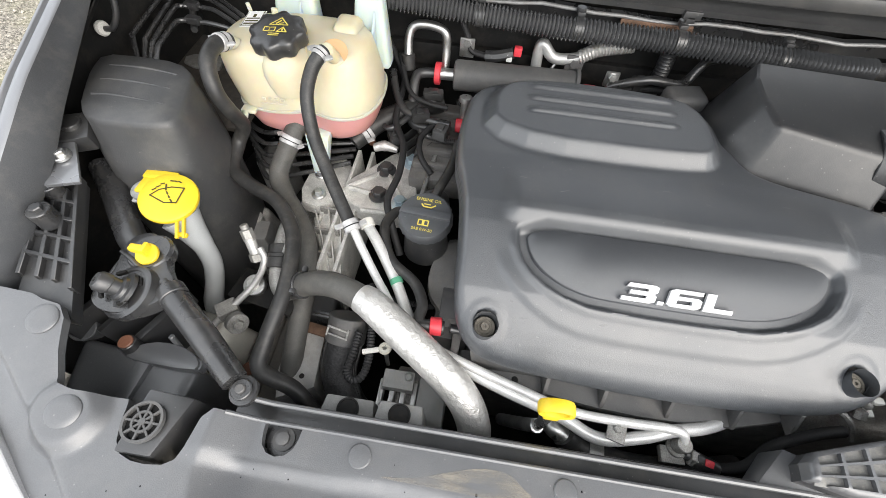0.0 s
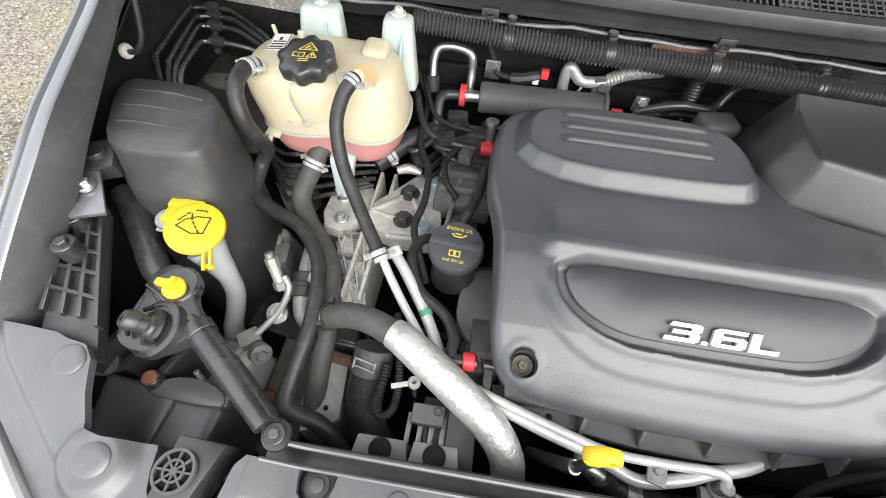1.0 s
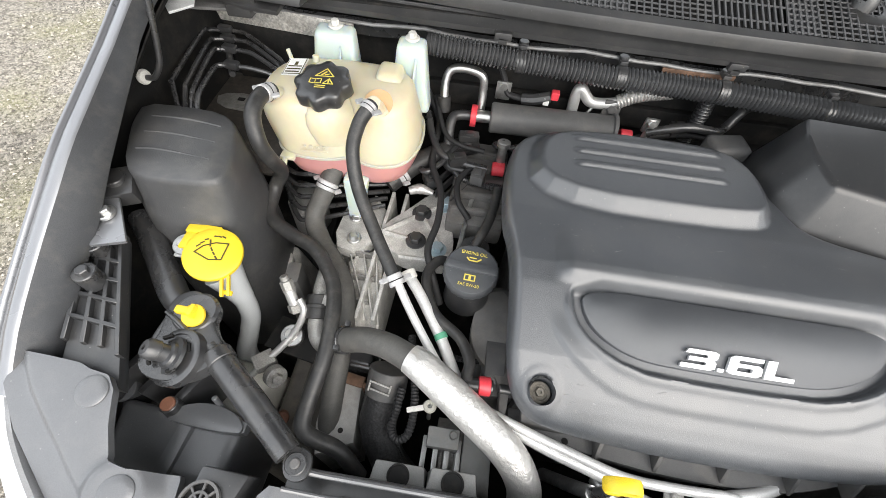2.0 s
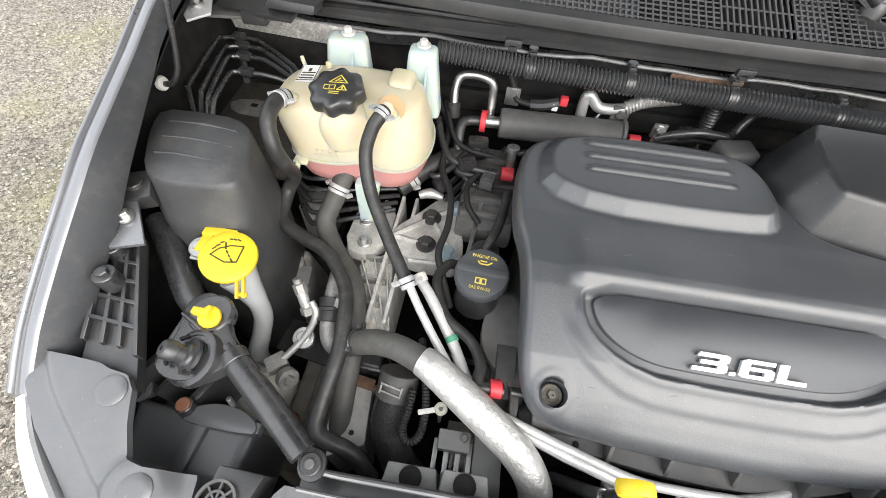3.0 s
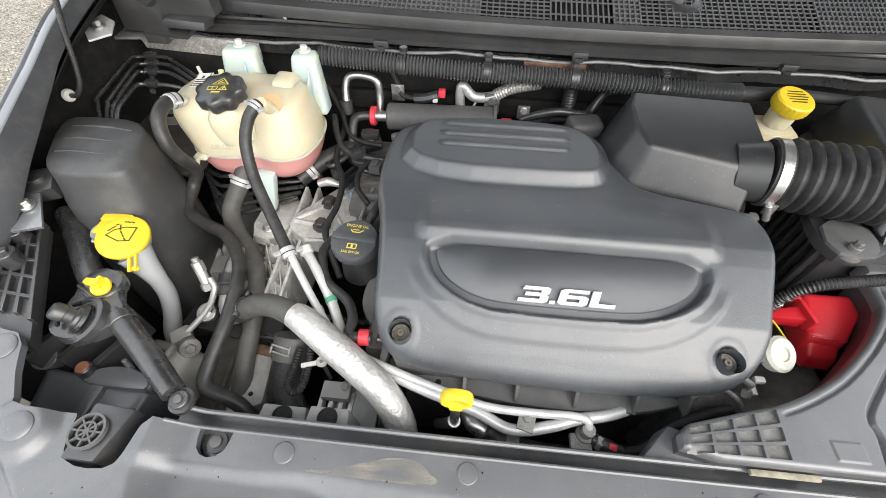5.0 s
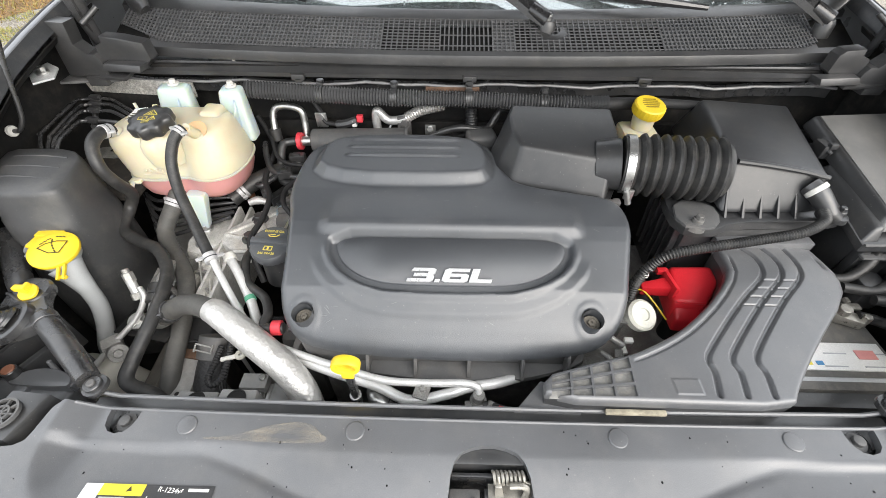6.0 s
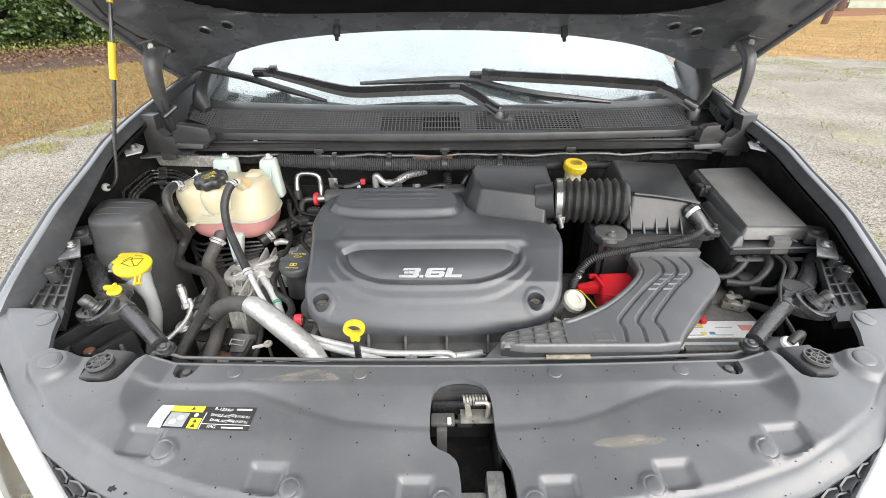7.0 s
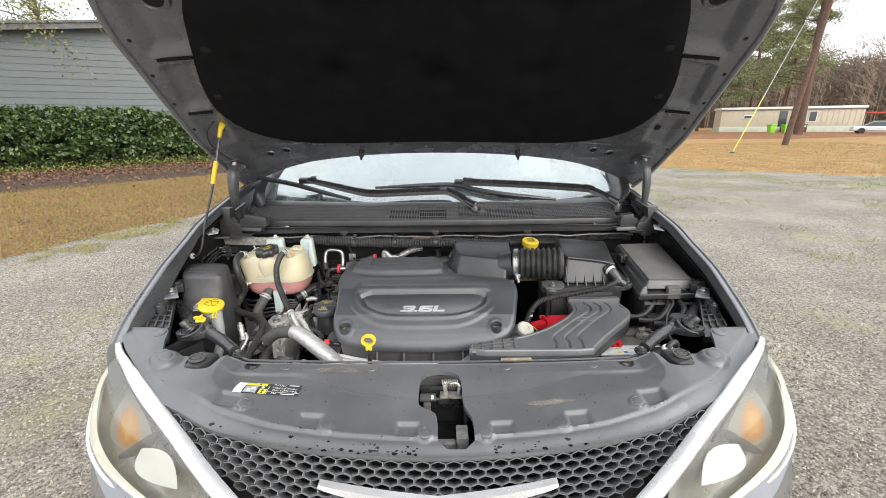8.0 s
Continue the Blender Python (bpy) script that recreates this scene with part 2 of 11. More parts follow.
def stones(name, light, dark, size, patch=None, patch_scale=0.35):
    """Loose gravel: every stone its own tone and its own bump; patch: colour of weeds that grow through it."""
    m, n, l, b = nodes_of(name)
    co = add(n, "TexCoord")
    v = add(n, "TexVoronoi", Scale=1 / size)
    v2 = add(n, "TexVoronoi", Scale=2.7 / size)
    big = add(n, "TexNoise", Scale=0.9, Detail=6.0)
    for t in (v, v2, big):
        l.new(co.outputs["Object"], t.inputs["Vector"])
    sep = n.new("ShaderNodeSeparateColor")
    l.new(v.outputs["Color"], sep.inputs[0])
    sep2 = n.new("ShaderNodeSeparateColor")
    l.new(v2.outputs["Color"], sep2.inputs[0])
    av = n.new("ShaderNodeMath")
    av.operation = "MULTIPLY_ADD"
    av.inputs[1].default_value = 0.6
    l.new(sep.outputs[0], av.inputs[0])
    half = n.new("ShaderNodeMath")
    half.operation = "MULTIPLY"
    half.inputs[1].default_value = 0.4
    l.new(sep2.outputs[1], half.inputs[0])
    l.new(half.outputs[0], av.inputs[2])
    cr = n.new("ShaderNodeValToRGB")
    cr.color_ramp.elements[0].color, cr.color_ramp.elements[0].position = (*dark, 1), 0.12
    cr.color_ramp.elements[1].color, cr.color_ramp.elements[1].position = (*light, 1), 0.9
    l.new(av.outputs[0], cr.inputs[0])
    out = cr.outputs[0]
    tone = n.new("ShaderNodeMapRange")
    tone.inputs[1].default_value, tone.inputs[2].default_value = 0.35, 0.65
    tone.inputs[3].default_value, tone.inputs[4].default_value = 0.8, 1.12
    l.new(big.outputs[0], tone.inputs[0])
    sc = n.new("ShaderNodeVectorMath")
    sc.operation = "SCALE"
    l.new(out, sc.inputs[0])
    l.new(tone.outputs[0], sc.inputs["Scale"])
    out = sc.outputs[0]
    if patch:
        pn = add(n, "TexNoise", Scale=patch_scale, Detail=7.0, Roughness=0.65)
        l.new(co.outputs["Object"], pn.inputs["Vector"])
        pr = n.new("ShaderNodeMapRange")
        pr.inputs[1].default_value, pr.inputs[2].default_value = 0.57, 0.72
        pr.inputs[4].default_value = 0.75
        l.new(pn.outputs[0], pr.inputs[0])
        mix = n.new("ShaderNodeMix")
        mix.data_type = "RGBA"
        mix.inputs[7].default_value = (*patch, 1)
        l.new(pr.outputs[0], mix.inputs[0])
        l.new(out, mix.inputs[6])
        out = mix.outputs[2]
    l.new(out, b.inputs["Base Color"])
    b.inputs["Roughness"].default_value = 0.85
    hs = n.new("ShaderNodeMath")
    l.new(v.outputs["Distance"], hs.inputs[0])
    l.new(v2.outputs["Distance"], hs.inputs[1])
    bp = n.new("ShaderNodeBump")
    bp.invert = True
    bp.inputs["Strength"].default_value, bp.inputs["Distance"].default_value = 0.9, size * 0.4
    l.new(hs.outputs[0], bp.inputs["Height"])
    l.new(bp.outputs[0], b.inputs["Normal"])
    return m


def leafy(name, a, b_, rough=0.5):
    """Leaves and blades: each island of the mesh has a tone between a and b_."""
    m, n, l, b = nodes_of(name)
    g = n.new("ShaderNodeNewGeometry")
    cr = n.new("ShaderNodeValToRGB")
    cr.color_ramp.elements[0].color = (*a, 1)
    cr.color_ramp.elements[1].color = (*b_, 1)
    l.new(g.outputs["Random Per Island"], cr.inputs[0])
    l.new(cr.outputs[0], b.inputs["Base Color"])
    b.inputs["Roughness"].default_value = rough
    return m


foil = foil_material()
milk = milky("milky_plastic", (0.69, 0.625, 0.455), (0.68, 0.52, 0.30), weight=0.8)
milk_stain = milky("orange_stained_plastic", (0.70, 0.44, 0.24), weight=0.4)
milk_low = milky("milky_plastic_with_coolant", (0.62, 0.30, 0.28), weight=0.45)
milk_white = milky("milky_white_plastic", (0.56, 0.645, 0.61), weight=0.85)
lens_glass, ln, ll, lb = nodes_of("lamp_lens")
see, shine, both = ln.new("ShaderNodeBsdfTransparent"), ln.new("ShaderNodeBsdfGlossy"), ln.new("ShaderNodeMixShader")
see.inputs[0].default_value = (0.97, 0.97, 0.955, 1)
shine.inputs["Roughness"].default_value = 0.12
both.inputs[0].default_value = 0.07
haze, milkiness = ln.new("ShaderNodeBsdfDiffuse"), ln.new("ShaderNodeMixShader")
haze.inputs[0].default_value = (0.82, 0.82, 0.78, 1)
milkiness.inputs[0].default_value = 0.02
ll.new(see.outputs[0], milkiness.inputs[1])
ll.new(haze.outputs[0], milkiness.inputs[2])
ll.new(milkiness.outputs[0], both.inputs[1])
ll.new(shine.outputs[0], both.inputs[2])
ll.new(both.outputs[0], [k for k in ln if k.type == "OUTPUT_MATERIAL"][0].inputs[0])
gravel_mat = stones("gravel", (0.49, 0.445, 0.375), (0.09, 0.080, 0.066), 0.0135, (0.34, 0.33, 0.14), 0.34)
lawn_green = stones("green_brown_lawn", (0.34, 0.195, 0.072), (0.10, 0.062, 0.025), 0.04, (0.17, 0.20, 0.05), 0.9)
lawn_mat = stones("dry_lawn", (0.58, 0.345, 0.125), (0.20, 0.115, 0.04), 0.05, (0.30, 0.28, 0.09), 0.22)
litter_mat = stones("leaf_litter", (0.135, 0.068, 0.04), (0.028, 0.018, 0.012), 0.09, (0.075, 0.062, 0.034), 0.6)
straw_mat = stones("pine_straw", (0.40, 0.18, 0.075), (0.14, 0.065, 0.03), 0.07, (0.46, 0.26, 0.09), 0.25)
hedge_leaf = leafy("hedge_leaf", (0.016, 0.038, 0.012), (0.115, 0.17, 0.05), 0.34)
# darker copy of hedge_leaf: the shade inside the hedge is in its colour
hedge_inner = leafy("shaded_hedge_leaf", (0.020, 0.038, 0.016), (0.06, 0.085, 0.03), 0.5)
oak_leaf = leafy("yellow_green_leaf", (0.10, 0.12, 0.03), (0.26, 0.26, 0.07), 0.5)
pine_leaf = leafy("pine_needles", (0.10, 0.135, 0.06), (0.28, 0.30, 0.14), 0.6)
dry_blade = leafy("dry_grass_blade", (0.34, 0.185, 0.06), (0.20, 0.21, 0.06), 0.8)
thicket = surface("far_thicket", (0.22, 0.17, 0.135), 0.95, vary=0.45, scale=0.35, grain=0.35, grain_scale=3.0, bump=0.4)
bare_twig = leafy("bare_twigs", (0.19, 0.145, 0.115), (0.25, 0.20, 0.155), 0.9)


# ---------------------------------------------------------------- mesh helpers
def finish(bm, name, material, smooth=38.0):
    me = bpy.data.meshes.new(name)
    bm.to_mesh(me)
    bm.free()
    me.materials.append(material)
    me.shade_smooth()
    me.set_sharp_from_angle(angle=radians(smooth))
    return me


def part(name, bm, material, parent=None, label="", smooth=38.0):
    """One mesh object, its geometry in the world's axes, under a thing or under a part."""
    ob = new(name, finish(bm, name, material, smooth))
    if parent is not None:
        ob.parent = parent
        if parent.type == "EMPTY":
            ob.matrix_parent_inverse = Matrix.Translation(parent.location).inverted()
    return tagged(ob, label)


def thing(name, at, label, category, group="", kind=""):
    ob = new(name)
    ob.location = at
    ob.empty_display_size = 0.02
    return tagged(ob, label, category, group, kind)


def single(name, bm, material, label, category, group="", kind="", smooth=38.0):
    return tagged(part(name, bm, material, None, "", smooth), label, category, group, kind)


def box(c, s, bevel=0.004, m=None, seg=2):
    bm = bmesh.new()
    bmesh.ops.create_cube(bm, size=1, matrix=Matrix.Diagonal((*s, 1)))
    if bevel:
        bmesh.ops.bevel(bm, geom=bm.edges[:], offset=min(bevel, min(s) * 0.45), segments=seg, profile=0.6, affect="EDGES")
    bm.transform(Matrix.Translation(c) @ (m or Matrix()))
    return bm


def hull(bottom, top, bevel=0.006, seg=2):
    """A solid between two rings of as many corners."""
    bm = bmesh.new()
    lo = [bm.verts.new(p) for p in bottom]
    hi = [bm.verts.new(p) for p in top]
    k = len(lo)
    bm.faces.new(lo[::-1])
    bm.faces.new(hi)
    for i in range(k):
        bm.faces.new((lo[i], lo[(i + 1) % k], hi[(i + 1) % k], hi[i]))
    bmesh.ops.recalc_face_normals(bm, faces=bm.faces[:])
    if bevel:
        bmesh.ops.bevel(bm, geom=bm.edges[:], offset=bevel, segments=seg, profile=0.6, affect="EDGES", clamp_overlap=True)
    return bm


def merge(*parts):
    out = parts[0]
    for b in parts[1:]:
        me = bpy.data.meshes.new("tmp")
        b.to_mesh(me)
        b.free()
        out.from_mesh(me)
        bpy.data.meshes.remove(me)
    return out


def axis_matrix(p0, p1):
    d = Vector(p1) - Vector(p0)
    return Matrix.Translation(p0) @ d.to_track_quat("Z", "Y").to_matrix().to_4x4(), d.length


def lathe(profile, m=None, seg=24, wave=None, caps=True):
    """Profile of (radius, height) turned about z. wave: (count, depth) flutes the outer wall."""
    bm = bmesh.new()
    rings = []
    for r, h in profile:
        ring = []
        for i in range(seg):
            a = 2 * math.pi * i / seg
            k = r
            if wave and r > wave[2]:
                k = r + wave[1] * math.cos(wave[0] * a)
            ring.append(bm.verts.new((k * math.cos(a), k * math.sin(a), h)))
        rings.append(ring)
    for a, b in zip(rings, rings[1:]):
        for i in range(seg):
            bm.faces.new((a[i], a[(i + 1) % seg], b[(i + 1) % seg], b[i]))
    if caps and profile[0][0] > 1e-5:
        bm.faces.new(rings[0][::-1])
    if caps and profile[-1][0] > 1e-5:
        bm.faces.new(rings[-1])
    bmesh.ops.remove_doubles(bm, verts=bm.verts[:], dist=1e-6)
    bmesh.ops.recalc_face_normals(bm, faces=bm.faces[:])
    if m is not None:
        bm.transform(m)
    return bm


def rod(p0, p1, r, r1=None, seg=20, chamfer=0.0012):
    m, d = axis_matrix(p0, p1)
    r1 = r if r1 is None else r1
    c = min(chamfer, r * 0.4, d * 0.4)
    return lathe([(r - c, 0), (r, c), (r1, d - c), (r1 - c, d)], m, seg)


def curve_points(pts, sub=6):
    """Catmull-Rom points through pts."""
    p = [Vector(q) for q in pts]
    p = [p[0] * 2 - p[1]] + p + [p[-1] * 2 - p[-2]]
    out = []
    for i in range(1, len(p) - 2):
        a, b, c, d = p[i - 1:i + 3]
        for k in range(sub):
            t = k / sub
            out.append(0.5 * (2 * b + (c - a) * t + (2 * a - 5 * b + 4 * c - d) * t * t + (3 * b - a - 3 * c + d) * t ** 3))
    out.append(p[-2])
    return out


def tube(pts, r, seg=14, sub=7, ripple=None, smooth_path=True, flat=1.0):
    """A hose through pts. ripple: (pitch, depth) makes rings; r may be a list, one radius a point."""
    line = curve_points(pts, sub) if smooth_path else [Vector(q) for q in pts]
    if ripple:
        total = [0.0]
        for a, b in zip(line, line[1:]):
            total.append(total[-1] + (b - a).length)
        n = max(8, int(total[-1] / ripple[0] * 4))
        fine, j = [], 0
        for i in range(n + 1):
            s = total[-1] * i / n
            while j < len(total) - 2 and total[j + 1] < s:
                j += 1
            f = (s - total[j]) / max(total[j + 1] - total[j], 1e-9)
            fine.append(line[j].lerp(line[j + 1], f))
        line = fine
    n = len(line)
    bm = bmesh.new()
    tangent = (line[1] - line[0]).normalized()
    side = tangent.orthogonal().normalized()
    rings = []
    for i, p in enumerate(line):
        t = ((line[min(i + 1, n - 1)] - line[max(i - 1, 0)])).normalized()
        side = (side - t * side.dot(t)).normalized()
        up = t.cross(side)
        if isinstance(r, (list, tuple)):
            f = i / (n - 1) * (len(r) - 1)
            k = min(int(f), len(r) - 2)
            rad = r[k] + (r[k + 1] - r[k]) * (f - k)
        else:
            rad = r
        if ripple:
            rad += ripple[1] * (1, 0.2, -1, 0.2)[i % 4]
        rings.append([bm.verts.new(p + (side * math.cos(2 * math.pi * j / seg) + up * math.sin(2 * math.pi * j / seg) * flat) * rad) for j in range(seg)])
    for a, b in zip(rings, rings[1:]):
        for j in range(seg):
            bm.faces.new((a[j], a[(j + 1) % seg], b[(j + 1) % seg], b[j]))
    bm.faces.new(rings[0][::-1])
    bm.faces.new(rings[-1])
    bmesh.ops.recalc_face_normals(bm, faces=bm.faces[:])
    return bm


def soften(poly, times=2):
    """Rounds the corners of a closed outline."""
    for _ in range(times):
        out = []
        for i, a in enumerate(poly):
            b = poly[(i + 1) % len(poly)]
            out.append((a[0] * 0.75 + b[0] * 0.25, a[1] * 0.75 + b[1] * 0.25))
            out.append((a[0] * 0.25 + b[0] * 0.75, a[1] * 0.25 + b[1] * 0.75))
        poly = out
    return poly


def prism(poly, z0, z1, bevel=0.003, m=None, seg=2):
    bm = bmesh.new()
    lo = [bm.verts.new((x, y, z0)) for x, y in poly]
    hi = [bm.verts.new((x, y, z1)) for x, y in poly]
    k = len(poly)
    bm.faces.new(lo[::-1])
    top = bm.faces.new(hi)
    for i in range(k):
        bm.faces.new((lo[i], lo[(i + 1) % k], hi[(i + 1) % k], hi[i]))
    bmesh.ops.recalc_face_normals(bm, faces=bm.faces[:])
    if bevel:
        bmesh.ops.bevel(bm, geom=list(top.edges), offset=bevel, segments=seg, profile=0.6, affect="EDGES", clamp_overlap=True)
    if m is not None:
        bm.transform(m)
    return bm


def distance(px, py, poly):
    """Signed distance of points to a closed outline, negative inside."""
    q = np.asarray(poly, float)
    best = np.full(px.shape, 1e9)
    inside = np.zeros(px.shape, bool)
    for (ax, ay), (bx, by) in zip(q, np.roll(q, -1, 0)):
        dx, dy = bx - ax, by - ay
        t = np.clip(((px - ax) * dx + (py - ay) * dy) / max(dx * dx + dy * dy, 1e-12), 0, 1)
        best = np.minimum(best, np.hypot(px - ax - t * dx, py - ay - t * dy))
        cross = (ay > py) != (by > py)
        with np.errstate(divide="ignore", invalid="ignore"):
            xi = (bx - ax) * (py - ay) / (by - ay if by != ay else 1e-12) + ax
        inside ^= cross & (px < xi)
    return np.where(inside, -best, best)


def step(v, a, b):
    t = np.clip((v - a) / (b - a), 0, 1)
    return t * t * (3 - 2 * t)


def sheet(outline, height, cell, skirt, holes=(), drop=None):
    """A moulded sheet over an outline: height(x, y) on a fine net whose rim follows the outline, with a turned-down skirt."""
    q = np.asarray(outline, float)
    x0, y0 = q.min(0) - cell
    x1, y1 = q.max(0) + cell
    nx, ny = int((x1 - x0) / cell) + 2, int((y1 - y0) / cell) + 2
    gx, gy = np.meshgrid(np.linspace(x0, x1, nx), np.linspace(y0, y1, ny), indexing="ij")

    def sdf(a, b):
        d = distance(a, b, outline)
        for h in holes:
            d = np.maximum(d, -distance(a, b, h))
        return d
    cx = (gx[:-1, :-1] + gx[1:, 1:]) / 2
    cy = (gy[:-1, :-1] + gy[1:, 1:]) / 2
    keep = sdf(cx, cy) < 0
    use = np.zeros(gx.shape, int)
    for i in (0, 1):
        for j in (0, 1):
            use[i:nx - 1 + i, j:ny - 1 + j] += keep
    rim = (use > 0) & (use < 4)
    for _ in range(2):
        d = sdf(gx, gy)
        e = cell * 0.05
        ddx, ddy = (sdf(gx + e, gy) - sdf(gx - e, gy)) / (2 * e), (sdf(gx, gy + e) - sdf(gx, gy - e)) / (2 * e)
        gx = np.where(rim, gx - d * ddx, gx)
        gy = np.where(rim, gy - d * ddy, gy)
    gz = height(gx, gy)
    bm = bmesh.new()
    ids = {}
    for i, j in zip(*np.nonzero(use)):
        ids[i, j] = bm.verts.new((gx[i, j], gy[i, j], gz[i, j]))
    for i, j in zip(*np.nonzero(keep)):
        bm.faces.new((ids[i, j], ids[i + 1, j], ids[i + 1, j + 1], ids[i, j + 1]))
    if skirt:
        edges = [e for e in bm.edges if len(e.link_faces) == 1]
        low = {}
        for e in edges:
            for v in e.verts:
                if v not in low:
                    low[v] = bm.verts.new((v.co.x, v.co.y, v.co.z - skirt))
        for e in edges:
            f = e.link_faces[0]
            loop = [lp for lp in f.loops if lp.edge == e][0]
            a, b = loop.vert, loop.link_loop_next.vert
            bm.faces.new((b, a, low[a], low[b]))
    return bm


def lettering(text, size, m, depth=0.0006, width=1.0, shear=0.0, bold=0.0, align="CENTER"):
    """Words in the built-in font as a mesh."""
    cu = bpy.data.curves.new("words", "FONT")
    cu.body, cu.size, cu.extrude, cu.shear, cu.offset = text, size, depth, shear, bold
    cu.align_x, cu.align_y = align, "CENTER"
    ob = bpy.data.objects.new("words", cu)
    me = bpy.data.meshes.new_from_object(ob)
    bm = bmesh.new()
    bm.from_mesh(me)
    bpy.data.objects.remove(ob)
    bpy.data.curves.remove(cu)
    bpy.data.meshes.remove(me)
    bm.transform(m @ Matrix.Diagonal((width, 1, 1, 1)))
    return bm


def strip(bm, pts, w, m, closed=False):
    n = len(pts)
    for i in range(n if closed else n - 1):
        a, b = Vector((*pts[i], 0)), Vector((*pts[(i + 1) % n], 0))
        d = (b - a).normalized()
        s = Vector((-d.y, d.x, 0)) * w
        a, b = a - d * w * 0.6, b + d * w * 0.6
        bm.faces.new([bm.verts.new(m @ p) for p in (a - s, b - s, b + s, a + s)])


# ---------------------------------------------------------------- ground
def ground_sheet():
    bm = bmesh.new()
    n = 60
    def coord(i):
        k = (i / n) * 2 - 1
        return math.copysign(abs(k) ** 2.2, k) * 900
    rows = []
    for i in range(n + 1):
        row = []
        for j in range(n + 1):
            x, y = coord(i), coord(j)
            row.append(bm.verts.new((x, y, -0.01)))
        rows.append(row)
    for i in range(n):
        for j in range(n):
            bm.faces.new((rows[i][j], rows[i + 1][j], rows[i + 1][j + 1], rows[i][j + 1]))
    return bm


ground = single("ground", ground_sheet(), gravel_mat, "grey gravel drive with thin weeds growing through", "ground", kind="structure")


def patch(poly, z, seed, wobble=0.25):
    rnd = random.Random(seed)
    pts = []
    for i, a in enumerate(poly):
        b = poly[(i + 1) % len(poly)]
        d = math.hypot(b[0] - a[0], b[1] - a[1])
        k = max(2, min(40, int(d / 0.5)))
        for j in range(k):
            t = j / k
            w = min(wobble, 0.3 * d / k) if d < 60 else 0
            pts.append((a[0] + (b[0] - a[0]) * t + rnd.uniform(-w, w), a[1] + (b[1] - a[1]) * t + rnd.uniform(-w, w)))
    bm = bmesh.new()
    f = bm.faces.new([bm.verts.new((x, y, z)) for x, y in pts])
    if f.normal.z < 0:
        f.normal_flip()
    bmesh.ops.triangulate(bm, faces=[f])
    return bm


lawn_left = single("lawn", patch([(-6.4, -6), (-6.2, 3.0), (-5.75, 4.3), (-5.55, 4.9), (-5.3, 5.6), (-4.8, 6.5), (-4.5, 9), (-4.6, 14), (-5, 31), (-42, 31), (-42, -6)], -0.005, 3, 0.11), lawn_green,
                   "dry brown and green lawn beside the gravel drive", "lawn", kind="structure")
bed_left = single("planting_bed", patch([(-17.9, 3.6), (-14.5, 6.9), (-11.4, 9.7), (-8.6, 13.0), (-5.6, 18.0), (-5.2, 30), (-30, 30), (-34, 10), (-24, 2.4)], 0.004, 5), litter_mat,
                  "brown leaf litter under the hedge", "planting bed", kind="structure")


def field_sheet():
    """Grass beyond the drive: columns from the ragged gravel edge outwards to the far side."""
    rnd = random.Random(9)
    bm = bmesh.new()
    xs = [-40, -30, -20, -12, -5, 0, 3] + [4.5 + 0.25 * i for i in range(90)] + [28, 32, 38, 45, 55, 70, 90, 130, 200]
    rows = []
    for x in xs:
        y0 = float(np.interp(x, [-40, -5, 4.5, 8.3, 9.25, 11.2, 13.2, 22, 40, 200], [40, 30, 17, 14.6, 13.7, 12.5, 11.4, 7.5, 4, 4])) + rnd.uniform(-0.22, 0.22)
        row = []
        for k in range(33):
            y = y0 + (160 - y0) * (k / 32) ** 1.7
            row.append(bm.verts.new((x, y, -0.006)))
        rows.append(row)
    for a, b in zip(rows, rows[1:]):
        for k in range(32):
            bm.faces.new((a[k], b[k], b[k + 1], a[k + 1]))
    return bm


lawn_right = single("field", field_sheet(), lawn_mat, "dry orange-brown grass field beyond the drive", "field", kind="structure")
straw = single("straw_bed", patch([(14, 47), (24, 40), (33, 38.5), (41, 41), (49, 45), (60, 47), (66, 56), (50, 61), (34, 66), (16, 66)], 0.004, 15, 0.9), straw_mat,
               "red-brown fallen pine straw before the mobile home", "ground cover", kind="structure")

# ---------------------------------------------------------------- car body
car = thing("car", (0, 1.5, 0), "silver minivan with its hood propped open", "car")


def lerp_list(xs, ys, v):
    return float(np.interp(v, xs, ys))


CREST_Y = (0.05, 0.10, 0.14, 0.20, 0.325, 0.47, 0.55, 0.65, 0.75, 1.0, 1.4)
CREST_Z = (1.010, 1.045, 1.067, 1.098, 1.160, 1.214, 1.248, 1.275, 1.298, 1.345, 1.39)
CREST_X = (0.940, 0.944, 0.946, 0.947, 0.947, 0.946, 0.945, 0.944, 0.942, 0.935, 0.925)


